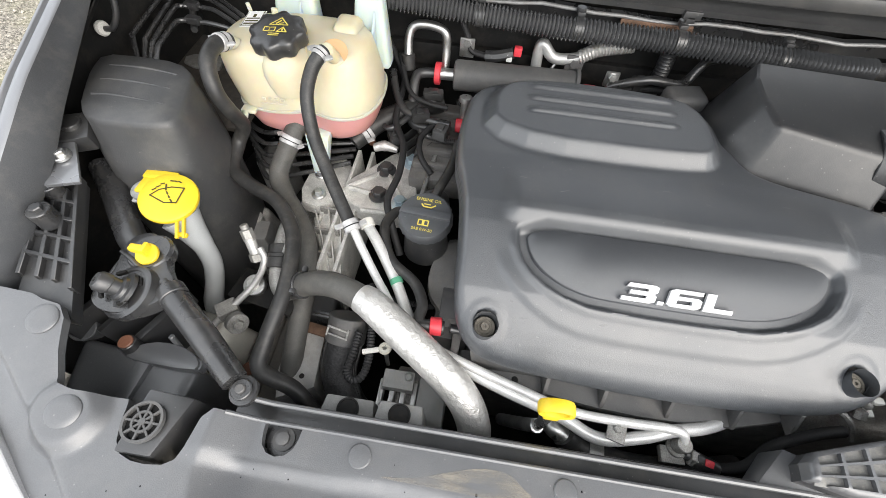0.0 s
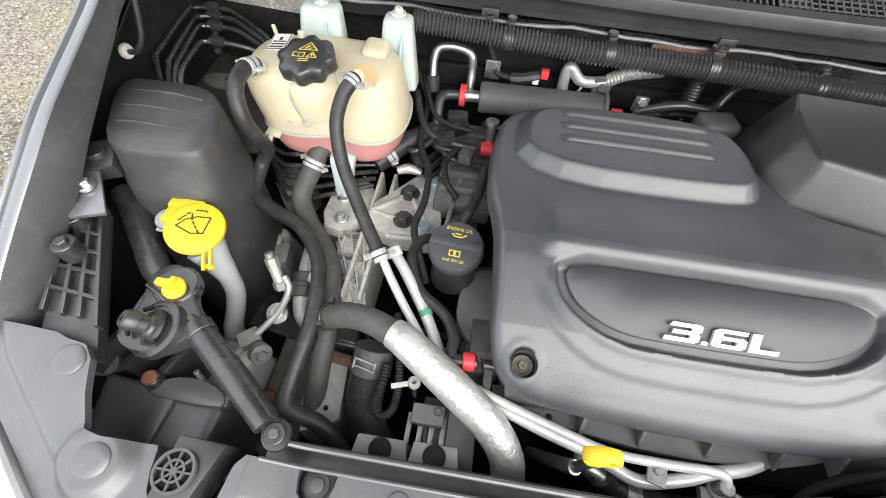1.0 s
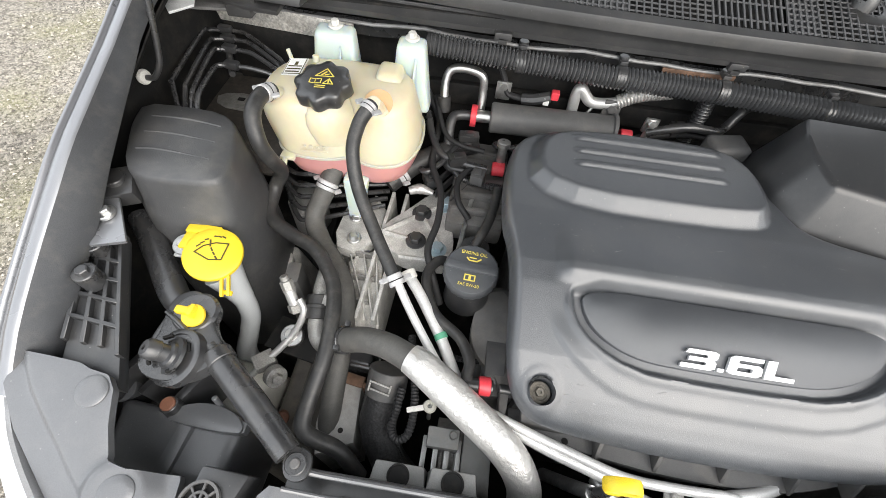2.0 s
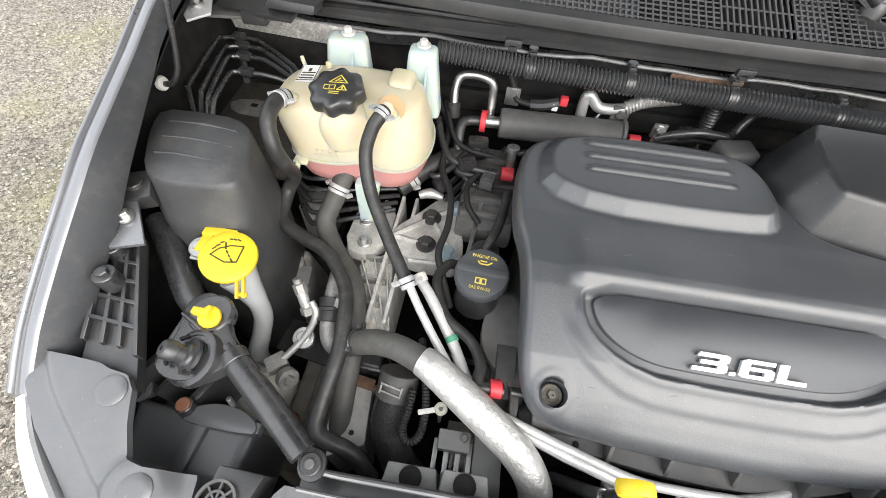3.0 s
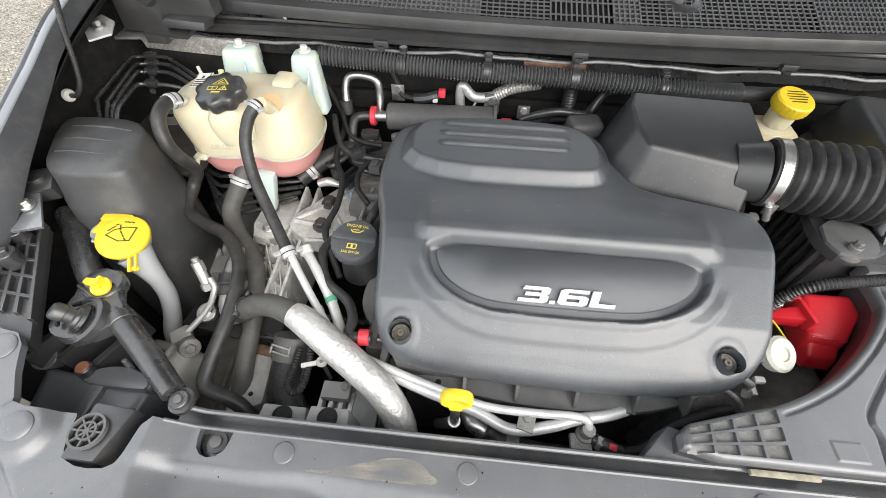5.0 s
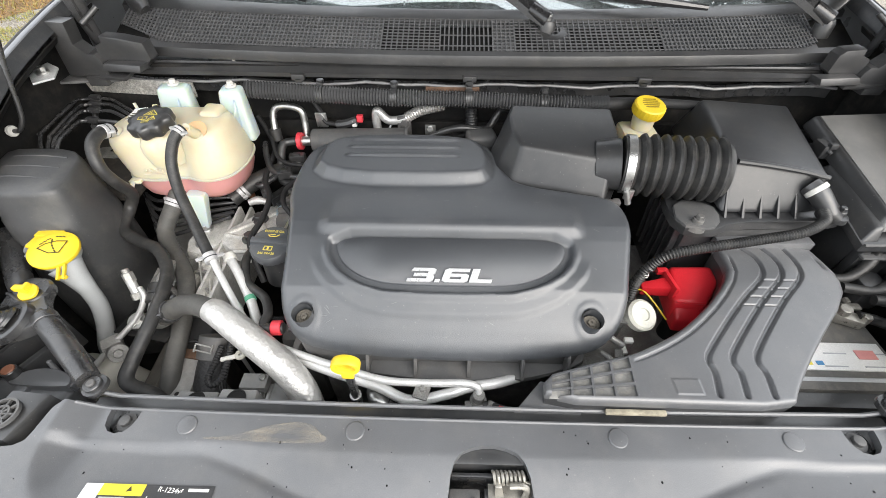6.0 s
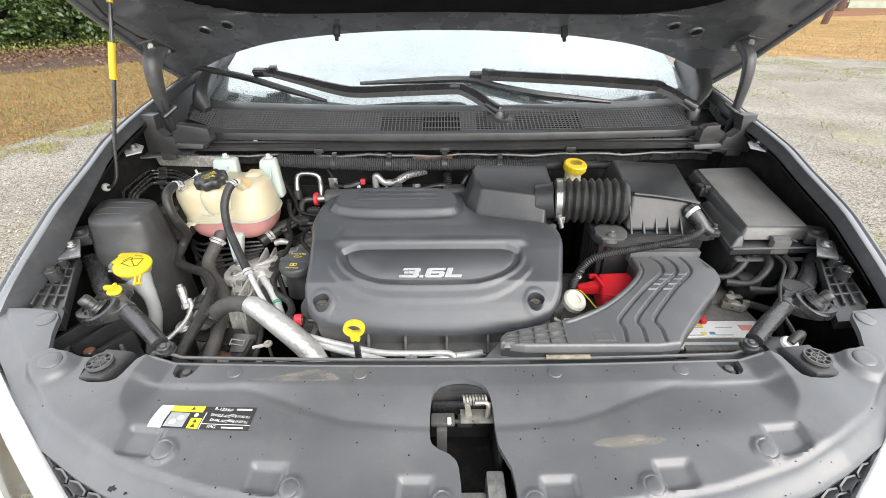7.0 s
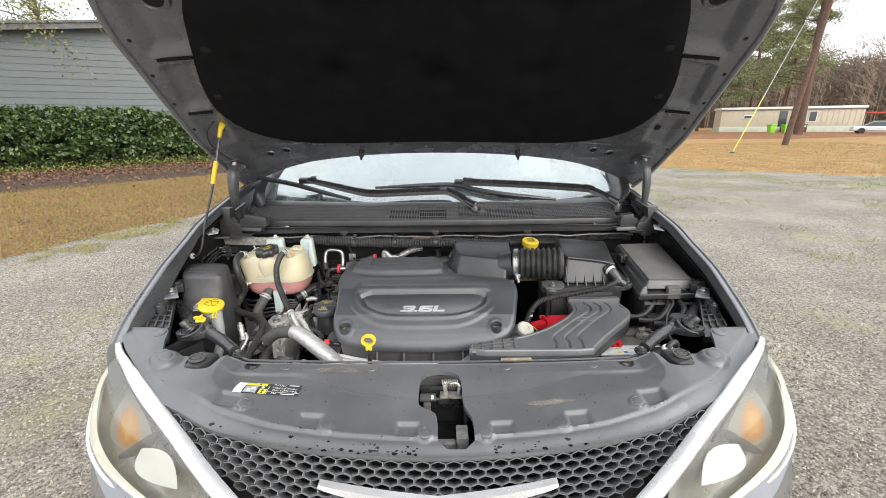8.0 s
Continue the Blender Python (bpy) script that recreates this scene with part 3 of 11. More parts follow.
def fender(side, inner=False):
    """The fender's top, swept along the car: rounded crest and outer flank, or the shade-darkened flange inside it."""
    bm = bmesh.new()
    section = [(-0.026, -0.052), (-0.025, -0.044), (-0.014, -0.022), (-0.007, -0.009), (-0.003, -0.003), (0.002, 0.001), (0.012, 0.0005), (0.0145, -0.003), (0.016, -0.008), (0.025, -0.011), (0.0268, -0.0065), (0.029, -0.005), (0.032, -0.006), (0.041, -0.016),
               (0.049, -0.034), (0.056, -0.065), (0.062, -0.10), (0.070, -0.2), (0.072, -0.34), (0.064, -0.6), (0.02, -0.8)]
    section = section[:5] if inner else section[4:]
    ys = [0.052 + 1.47 * i / 46 for i in range(47)]
    rows = []
    for y in ys:
        cz, cx = lerp_list(CREST_Y, CREST_Z, y), lerp_list(CREST_Y, CREST_X, y)
        if side > 0:
            cz, cx = cz - 0.018 - 0.018 * min(1.0, max(0.0, (y - 0.3) / 0.4)), cx - 0.012 - 0.008 * min(1.0, max(0.0, (y - 0.3) / 0.4))
        flange = 0.5 if side > 0 else float(np.interp(y, [0.28, 0.50], [1.0, 0.5]))
        rows.append([bm.verts.new((side * (cx + dx * (flange if dx < 0 else 1)), y, cz + dz * (flange if dx < 0 else 1))) for dx, dz in section])
    for a, b in zip(rows, rows[1:]):
        for i in range(len(section) - 1):
            bm.faces.new((a[i], b[i], b[i + 1], a[i + 1]))
    if not inner:
        bm.faces.new(rows[0])
    bmesh.ops.recalc_face_normals(bm, faces=bm.faces[:])
    bmesh.ops.solidify(bm, geom=bm.faces[:], thickness=0.0015)
    return bm


for side in (-1, 1):
    part("fender", fender(side), silver_paint, car, "silver painted fender with a bright rolled edge", 50)
    part("fender_flange", fender(side, True), flange_shade_paint, car, "inner flange of the fender, silver darkened for shade", 50)


# inner side of the fender's shade-darkened flange, with the black gutter beside it
def inner_apron(side):
    bm = bmesh.new()
    ys = [0.17 + 0.68 * i / 20 for i in range(21)]
    rows = []
    for y in ys:
        cz = lerp_list(CREST_Y, CREST_Z, y)
        cx = lerp_list(CREST_Y, CREST_X, y)
        if side > 0:
            cz, cx = cz - 0.018 - 0.018 * min(1.0, max(0.0, (y - 0.3) / 0.4)), cx - 0.012 - 0.008 * min(1.0, max(0.0, (y - 0.3) / 0.4))
        rows.append([bm.verts.new((side * (cx - d), y, cz - h)) for d, h in ((0.011, 0.034), (0.004, 0.046), (-0.030, 0.060), (-0.042, 0.085), (-0.046, 0.13), (-0.052, 0.21), (-0.055, 0.3), (0.0, 0.65))])
    for a, b in zip(rows, rows[1:]):
        for i in range(len(a) - 1):
            bm.faces.new((a[i], b[i], b[i + 1], a[i + 1]))
    bmesh.ops.recalc_face_normals(bm, faces=bm.faces[:])
    bmesh.ops.solidify(bm, geom=bm.faces[:], thickness=0.002)
    return bm


for side in (-1, 1):
    part("inner_apron", inner_apron(side), dark_void, car, "black inner wing panel")

# bay floor, firewall, radiator
part("undertray", box((0, 0.4, 0.42), (1.86, 0.96, 0.02), 0.003), dark_void, car, "black undertray")
part("firewall", merge(box((0, 0.80, 0.80), (1.86, 0.02, 0.72), 0.004), box((0, 0.786, 1.0), (1.5, 0.02, 0.05), 0.006)), dark_void, car, "black firewall")
part("radiator", merge(box((0, -0.03, 0.66), (1.3, 0.03, 0.56), 0.004), box((0, 0.016, 0.912), (1.22, 0.05, 0.05), 0.004)), black_plastic, car, "black radiator and its frame")


# moulded plastic shield over the radiator
def shield_height(x, y):
    ax = np.abs(x)
    mid = step(0.66 - ax, 0, 0.10)
    z = 0.934 + 0.052 * (np.minimum(ax, 0.66) / 0.6) ** 2 * (1 - 0.75 * step(y, -0.15, -0.03) * mid) + 0.022 * step(y, -0.24, -0.02)
    z = np.minimum(z, 0.988) + 0.047 * step(y, -0.10, 0.10) * step(ax, 0.70, 0.83)
    # shallow hollow behind a soft crease, then a lower rear ledge that carries the fixing pins
    ridge = np.interp(ax, [0, 0.09, 0.20, 0.26, 0.32, 0.40, 0.5, 0.75], [-0.122, -0.122, -0.115, -0.100, -0.077, -0.052, -0.046, -0.046])
    back = np.clip((y - ridge) / (-0.030 - ridge), 0, 1)
    hollow = -0.009 - 0.0045 * step(y - ridge, -0.003, 0.010) * step(0.52 - ax, 0, 0.14) + 0.0115 * back
    ledge = step(y, -0.037, -0.033) * step(0.60 - ax, 0, 0.04)
    z = z + (hollow * step(0.66 - ax, 0, 0.12)) * (1 - ledge) - 0.003 * ledge
    # front rim: a step, then a flat band that falls to the grille
    front = np.interp(ax, FRONT_X, FRONT_Y)
    z = z - 0.007 * step(front + 0.046 - y, 0, 0.007) - (0.010 + 0.008 * step(ax, 0.4, 0.6)) * (1 - step(ax, 0.68, 0.80)) * step(front + 0.040 - y, 0, 0.04) ** 1.3
    # pockets and fixing dimples along the front
    for px, py in PIN_ROW:
        out = -1 if px < 0.05 else 1
        q = np.maximum(np.abs(x - px - out * 0.042) - 0.020, np.abs(y - py - 0.014) - 0.016)
        z = z - 0.008 * step(0.010 - q, 0, 0.008) * step(y - front, 0.046, 0.056)
        d = np.hypot(x - px, y - py)
        z = z + 0.0045 * step(0.0215 - d, 0, 0.004) - 0.003 * step(0.0145 - d, 0, 0.002)
    # wing bump that carries the second large pin, with a fold running forward
    d = np.hypot(ax - 0.764, y + 0.022)
    z = z + 0.012 * step(0.044 - d, 0, 0.017)
    return z - 0.016 * step(x, 0.62, 0.90)


PIN_ROW = ((-0.480, -0.174), (-0.267, -0.221), (-0.031, -0.237), (0.111, -0.238), (0.295, -0.221), (0.488, -0.178))
FRONT_X = [0, 0.10, 0.22, 0.31, 0.40, 0.52, 0.60, 0.68, 0.715, 0.767, 0.845, 0.906, 0.942]
FRONT_Y = [-0.291, -0.289, -0.284, -0.278, -0.268, -0.241, -0.210, -0.170, -0.148, -0.104, -0.033, 0.021, 0.064]
right_rim = [(x, y) for x, y in zip(FRONT_X, FRONT_Y)]
half = right_rim + [(0.944, 0.094), (0.936, 0.101), (0.90, 0.100), (0.863, 0.098), (0.848, 0.093), (0.823, 0.090), (0.811, 0.076), (0.801, 0.040), (0.788, 0.008), (0.765, 0.003), (0.712, 0.006), (0.708, -0.020), (0.702, -0.038), (0.692, -0.049), (0.677, -0.054),
                    (0.66, -0.055), (0.642, -0.053), (0.631, -0.046), (0.626, -0.032), (0.622, 0.0), (0.612, 0.012), (0.556, 0.012), (0.5545, -0.004), (0.5515, -0.0145), (0.544, -0.022), (0.533, -0.025), (0.522, -0.022), (0.5145, -0.0145), (0.5115, -0.004), (0.510, 0.012)]
shield_outline = half + [(-x, y) for x, y in half[::-1][:-1]]
latch_hole = soften([(0.0, -0.272), (-0.002, -0.19), (-0.010, -0.166), (-0.046, -0.150), (-0.053, -0.135), (-0.053, -0.07), (-0.042, -0.036), (-0.012, -0.024), (0.022, -0.024), (0.050, -0.036), (0.062, -0.07), (0.062, -0.142), (0.072, -0.165), (0.085, -0.19), (0.085, -0.272)], 1)
shield = thing("radiator_shield", (0, 0, 0.93), "black moulded plastic radiator shield, dusty and dotted with rain", "engine bay cover")
part("shield_panel", sheet(shield_outline, shield_height, 0.0042, 0.012, [latch_hole]), shield_plastic, shield, "", 60)
for y, dz, r in ((0.011, -0.001, 0.0028), (0.033, -0.006, 0.0036)):
    part("rear_lip", tube([(x, y, float(shield_height(np.array([x]), np.array([0.006]))[0]) + dz) for x in np.linspace(-0.60, 0.60, 31)], r, 8, 1), shield_plastic, shield)


def push_pin(x, y, r=0.014, name="push_pin"):
    z, zx, zy = (float(v) for v in shield_height(np.array([x, x + 0.012, x]), np.array([y, y, y + 0.012])))
    seat = axis_matrix((x, y, z), Vector((x, y, z)) + Vector((z - zx, z - zy, 0.012)))[0]
    return part(name, lathe([(r * 1.05, -0.004), (r * 1.02, 0.0012), (r * 0.93, 0.0024), (r * 0.5, 0.0030), (0, 0.0032)], seat, 24), shield_plastic, shield)


for x in (-0.435, -0.19, 0.19, 0.435):
    push_pin(x, -0.009, 0.0135)
for x, y in PIN_ROW:
    push_pin(x, y, 0.0145, "fixing_clip")
for s in (-1, 1):
    push_pin(s * 0.832, 0.070, 0.0175)
    push_pin(s * 0.762, -0.020, 0.0175)
    bolt = part("corner_bolt", lathe([(0.0135, 0), (0.0135, 0.003), (0.008, 0.004), (0.008, 0.010), (0.006, 0.011), (0, 0.011)], Matrix.Translation((s * 0.532, -0.004, 0.949)), 6 * 3), grey_plastic, shield)
    part("bolt_washer", lathe([(0.021, -0.006), (0.021, -0.001), (0.012, 0.0), (0, 0.0)], Matrix.Translation((s * 0.532, -0.004, 0.949)), 24), painted_black, shield)


def flat_poly(bm, pts, m):
    return bm.faces.new([bm.verts.new(m @ Vector((*p, 0))) for p in pts])


sticker_black = surface("dark_sticker_film", (0.05, 0.05, 0.052), 0.30, vary=0.1, bump=0.0, coat=1.0, coat_rough=0.10)


# yellow and grey refrigerant sticker with white print
def sticker():
    ob = thing("refrigerant_sticker", (-0.445, -0.115, 0.97), "grey and yellow refrigerant sticker on the radiator shield", "sticker")
    def bm_patch(u0, u1, v0, v1, lift):
        bm = bmesh.new()
        rows = []
        for i in range(9):
            u = u0 + (u1 - u0) * i / 8
            row = []
            for j in range(5):
                v = v0 + (v1 - v0) * j / 4
                x = -0.524 + 0.163 * u - 0.002 * v
                y = -0.137 + 0.004 * u + v * 0.047
                z = float(shield_height(np.array([x]), np.array([y]))[0])
                row.append(bm.verts.new((x, y, z + 0.0012 + lift)))
            rows.append(row)
        for a, b in zip(rows, rows[1:]):
            for j in range(4):
                bm.faces.new((a[j], b[j], b[j + 1], a[j + 1]))
        return bm
    part("sheet", bm_patch(0, 1, 0, 1, 0), sticker_black, ob)
    def spot(u, v, lift=0.0022):
        x, y = -0.524 + 0.163 * u - 0.002 * v, -0.137 + 0.004 * u + v * 0.047
        return pose(x, y, float(shield_height(np.array([x]), np.array([y]))[0]) + lift, 4, 8, -2)
    part("white_field", bm_patch(0.0, 0.13, 0.0, 1.0, 0.0006), label_white, ob)
    part("yellow_band", bm_patch(0.13, 0.46, 0.70, 1.0, 0.0006), label_yellow, ob)
    part("pictogram_field", bm_patch(0.15, 0.34, 0.04, 0.66, 0.0006), label_grey, ob)
    part("yellow_sign", bm_patch(0.38, 0.49, 0.0, 0.44, 0.0006), label_yellow, ob)
    part("rule", bm_patch(0.50, 0.508, 0.0, 0.70, 0.0006), label_white, ob)
    part("rule", bm_patch(0.508, 1.0, 0.20, 0.225, 0.0006), label_white, ob)
    for u, v, r in ((0.35, 0.85, 0.0045), (0.435, 0.31, 0.004), (0.435, 0.12, 0.004)):
        tri = bmesh.new()
        flat_poly(tri, [(-r, -r * 0.8), (r, -r * 0.8), (0, r)], spot(u, v))
        part("warning_triangle", tri, ink, ob)
    for u, v, r in ((0.22, 0.22, 0.006), (0.28, 0.40, 0.006), (0.415, 0.56, 0.004)):
        dot = bmesh.new()
        flat_poly(dot, [(r * 0.9 * math.cos(a), r * math.sin(a)) for a in [k * math.pi / 4 for k in range(8)]], spot(u, v))
        part("pictogram", dot, label_white, ob)
    for words, u, v, size in (("R-1234yf", 0.66, 0.86, 0.0085), ("SINGLE A/C", 0.66, 0.58, 0.0065), ("737g (1.62 lb)", 0.86, 0.57, 0.0060), ("DUAL A/C", 0.665, 0.36, 0.0065), ("850g (1.87 lb)", 0.86, 0.35, 0.0060), ("PAG", 0.62, 0.10, 0.0075)):
        part("words", lettering(words, size, spot(u, v), 0.0001, 1.0, 0.12), label_white, ob, "white words " + words)
    part("print_bar", bm_patch(0.80, 0.96, 0.84, 0.92, 0.0006), label_white, ob)
    part("print_bar", bm_patch(0.72, 0.94, 0.06, 0.12, 0.0006), label_white, ob)
    return ob


sticker()


def wet_patches():
    """Small irregular films of rain water along the shield's front rim."""
    rnd = random.Random(17)
    bm = bmesh.new()
    for _ in range(150):
        x = rnd.gauss(-0.02, 0.17) if rnd.random() < 0.7 else rnd.uniform(-0.55, 0.55)
        if -0.03 < x < 0.11 or abs(x) > 0.56:
            continue
        y = float(np.interp(abs(x), FRONT_X, FRONT_Y)) + 0.004 + 0.022 * rnd.random() ** 1.6
        r = 0.0006 + 0.0042 * rnd.random() ** 2.4
        n = 16
        ring = []
        for k in range(n):
            q = r * rnd.uniform(0.55, 1.25)
            px, py = x + 1.5 * q * math.cos(6.283 * k / n), y + 0.8 * q * math.sin(6.283 * k / n)
            ring.append(bm.verts.new((px, py, float(shield_height(np.array([px]), np.array([py]))[0]) + 0.0007)))
        bm.faces.new(ring)
    return tagged(part("wet_patch", bm, wet_film, shield, "dark films of rain water"), kind="stuff")


wet_film = surface("water_film_on_plastic", (0.012, 0.012, 0.013), 0.12, vary=0.1, bump=0.0, spec=0.4)
wet_patches()


def shield_drops():
    """Single raindrops scattered over the shield."""
    rnd = random.Random(23)
    bm = bmesh.new()
    for _ in range(150):
        x, y = rnd.uniform(-0.78, 0.78), rnd.uniform(-0.25, 0.0)
        if y < float(np.interp(abs(x), FRONT_X, FRONT_Y)) + 0.02 or (-0.07 < x < 0.10 and y < -0.02) or (abs(x) > 0.61 and y > -0.07):
            continue
        r = 0.0007 + 0.0011 * rnd.random() ** 2
        m = Matrix.Translation((x, y, float(shield_height(np.array([x]), np.array([y]))[0]) + 0.0002)) @ Matrix.Diagonal((1, 1.2, 0.45, 1))
        bmesh.ops.create_icosphere(bm, subdivisions=1, radius=r, matrix=m)
    return tagged(part("raindrop", bm, wet_film, shield, "scattered raindrops"), kind="stuff")


shield_drops()


def stain_material():
    """Thin dried mud: opaque in streaks, clear elsewhere."""
    m, n, l, b = nodes_of("dried_mud_film")
    b.inputs["Base Color"].default_value = (0.34, 0.31, 0.26, 1)
    b.inputs["Roughness"].default_value = 0.85
    co = add(n, "TexCoord")
    mp = n.new("ShaderNodeMapping")
    mp.inputs["Scale"].default_value = (9, 38, 20)
    t = add(n, "TexNoise", Scale=1.6, Detail=7.0, Roughness=0.65)
    r = n.new("ShaderNodeMapRange")
    r.inputs[1].default_value, r.inputs[2].default_value, r.inputs[4].default_value = 0.40, 0.68, 0.75
    l.new(co.outputs["Object"], mp.inputs[0])
    l.new(mp.outputs[0], t.inputs["Vector"])
    l.new(t.outputs[0], r.inputs[0])
    l.new(r.outputs[0], b.inputs["Alpha"])
    return m


def mud_streak(outline, lift=0.0008):
    """A film of dried mud on the shield inside an outline."""
    return sheet(soften(outline, 2), lambda x, y: shield_height(x, y) + lift, 0.004, 0.0)


mud_film = stain_material()
part("mud_streak", mud_streak([(-0.43, -0.027), (-0.37, -0.024), (-0.33, -0.010), (-0.29, 0.001), (-0.255, 0.0), (-0.24, -0.014), (-0.225, -0.022), (-0.24, -0.029), (-0.33, -0.029)]), mud_film, shield, "tan streak of dried mud")
part("mud_streak", mud_streak([(0.20, -0.150), (0.30, -0.135), (0.36, -0.150), (0.28, -0.165)]), mud_film, shield, "faint tan streak of dried mud")


# hood latch in its well
def latch():
    ob = thing("hood_latch", (0, -0.13, 0.90), "worn zinc hood latch in a black well", "latch")
    part("well", merge(box((0.0, -0.012, 0.87), (0.13, 0.01, 0.12), 0.003), box((-0.062, -0.10, 0.865), (0.008, 0.17, 0.10), 0.003), box((0.070, -0.10, 0.865), (0.008, 0.17, 0.10), 0.003),
                       box((-0.012, -0.225, 0.86), (0.006, 0.09, 0.09), 0.002), box((0.094, -0.23, 0.86), (0.006, 0.09, 0.09), 0.002), box((0.01, -0.16, 0.80), (0.18, 0.26, 0.01), 0.003)), dark_void, ob)
    part("base_plate", box((0.006, -0.085, 0.890), (0.112, 0.006, 0.07), 0.002), painted_black, ob)
    part("slot", box((-0.012, -0.0885, 0.912), (0.024, 0.003, 0.008), 0), dark_void, ob)
    part("catch_plate", box((0.034, -0.108, 0.914), (0.062, 0.030, 0.004), 0.001), latch_zinc, ob)
    part("claw", hull([(0.012, -0.110, 0.914), (0.026, -0.110, 0.914), (0.022, -0.100, 0.914), (0.014, -0.100, 0.914)], [(0.010, -0.106, 0.944), (0.020, -0.106, 0.944), (0.020, -0.098, 0.944), (0.012, -0.098, 0.944)], 0.002), latch_zinc, ob)
    part("arm", tube([(0.052, -0.112, 0.918), (0.054, -0.106, 0.940), (0.046, -0.104, 0.948), (0.030, -0.104, 0.946)], 0.0045, 8, 4), latch_zinc, ob)
    part("spring", tube([(0.008 + 0.044 * i / 60, -0.092 + 0.008 * math.cos(i * 0.8), 0.940 + 0.009 * math.sin(i * 0.8)) for i in range(61)], 0.0022, 6, 2), latch_zinc, ob)
    part("spring_end", rod((0.048, -0.095, 0.938), (0.066, -0.098, 0.934), 0.0025), latch_zinc, ob)
    part("lever", merge(box((-0.030, -0.112, 0.910), (0.044, 0.024, 0.010), 0.003), box((-0.022, -0.112, 0.905), (0.060, 0.006, 0.006), 0.002)), grey_plastic, ob)
    part("lever_pad", box((-0.018, -0.118, 0.913), (0.008, 0.012, 0.012), 0.002), white_plastic, ob)
    part("upright", hull([(-0.042, -0.135, 0.82), (-0.022, -0.135, 0.82), (-0.022, -0.115, 0.82), (-0.042, -0.115, 0.82)], [(-0.042, -0.130, 0.902), (-0.022, -0.130, 0.902), (-0.022, -0.118, 0.902), (-0.042, -0.118, 0.902)], 0.003), grey_plastic, ob)
    part("support", box((0.012, -0.105, 0.898), (0.028, 0.016, 0.022), 0.003), painted_black, ob)
    part("lower_bracket", merge(box((0.058, -0.225, 0.86), (0.030, 0.05, 0.07), 0.004), box((0.020, -0.235, 0.85), (0.045, 0.02, 0.05), 0.004)), silver_dull_plate, ob)
    ob.location.y += 0.031
    return ob


latch()


# ---------------------------------------------------------------- grille, lamps, bright trim
def front_point(x, drop, out=0.0):
    """A point on the nose below the shield's rim: drop metres along the leaning face."""
    ax = abs(x)
    y = float(np.interp(ax, FRONT_X, FRONT_Y))
    z = float(shield_height(np.array([x]), np.array([y]))[0])
    return Vector((x, y - 0.002 - drop * 0.6 - out, z - 0.010 - drop * 0.8))


grille_plastic = surface("satin_grille_plastic", (0.115, 0.117, 0.121), 0.30, spec=0.8, vary=0.15, specks=0.1)
grille = part("grille", tube([front_point(x, -0.004) + Vector((0, 0.006, 0)) for x in np.linspace(-0.72, 0.72, 40)], 0.006, 8, 1), black_plastic, car, "black honeycomb grille")
bm = bmesh.new()
BRIGHT_X, BRIGHT_Z = (0.27, 0.36, 0.465, 0.53, 0.60, 0.665, 0.70), (0.80, 0.84, 0.880, 0.902, 0.922, 0.940, 0.95)
rows = []
for x in np.linspace(-0.68, 0.68, 40):
    deep = 0.22 if abs(x) < 0.27 else min(0.22, max(0.0, (front_point(x, 0).z - float(np.interp(abs(x), BRIGHT_X, BRIGHT_Z))) / 0.8 + 0.012))
    rows.append([bm.verts.new(front_point(x, d) + Vector((0, 0.035, -0.028))) for d in (-0.01, deep * 0.5, deep)])
for a, b in zip(rows, rows[1:]):
    for j in range(2):
        bm.faces.new((a[j], a[j + 1], b[j + 1], b[j]))
part("grille_backing", bm, dark_void, grille)


def honeycomb_cell():
    """One flattened hexagonal ring of the grille, 35 mm wide with upright ends, in the xz plane."""
    bm = bmesh.new()
    outer = [(0.0175, 0.0046), (0.0, 0.0108), (-0.0175, 0.0046), (-0.0175, -0.0046), (0.0, -0.0108), (0.0175, -0.0046)]
    rings = []
    for kx, kz, y in ((1.0, 1.0, 0.0), (0.88, 0.74, -0.0015), (0.80, 0.59, 0.007), (0.76, 0.53, 0.030), (1.0, 1.0, 0.030)):
        rings.append([bm.verts.new((x * kx, y, z * kz)) for x, z in outer])
    for a, b in zip(rings, rings[1:]):
        for i in range(6):
            bm.faces.new((a[i], a[(i + 1) % 6], b[(i + 1) % 6], b[i]))
    bmesh.ops.recalc_face_normals(bm, faces=bm.faces[:])
    return bm


cell_mesh = finish(honeycomb_cell(), "cell", grille_plastic, 30)
more_cells = bmesh.new()
CHROME = [(0.948, 0.052, 1.000), (0.906, 0.002, 0.997), (0.842, -0.056, 0.988), (0.750, -0.134, 0.966), (0.60, -0.249, 0.930), (0.470, -0.348, 0.894), (0.27, -0.472, 0.812)]
CH_X, CH_Z = [c[0] for c in CHROME[::-1]], [c[2] for c in CHROME[::-1]]
for r in range(13):
    for i in range(-22, 23):
        x = i * 0.035 + (0.0175 if r % 2 else 0)
        drop = 0.008 + r * 0.0154
        p = front_point(x, drop)
        if abs(x) > 0.69 or (abs(x) > 0.27 and p.z < float(np.interp(abs(x) + 0.015, CH_X, CH_Z)) - 0.034):
            continue
        tx = (front_point(x + 0.015, drop) - front_point(x - 0.015, drop)).normalized()
        up = Vector((0, 0.6, 0.8))
        up = (up - tx * up.dot(tx)).normalized()
        back = up.cross(tx)
        place = Matrix.Translation(p) @ Matrix((tx, back, up)).transposed().to_4x4()
        if r > 8:
            low = honeycomb_cell()
            low.transform(place)
            more_cells = merge(more_cells, low)
            continue
        ob = new("cell", cell_mesh)
        ob.matrix_world = place
        ob.parent = grille
tagged(part("lower_cells", more_cells, grille_plastic, grille, "", 30), kind="stuff")

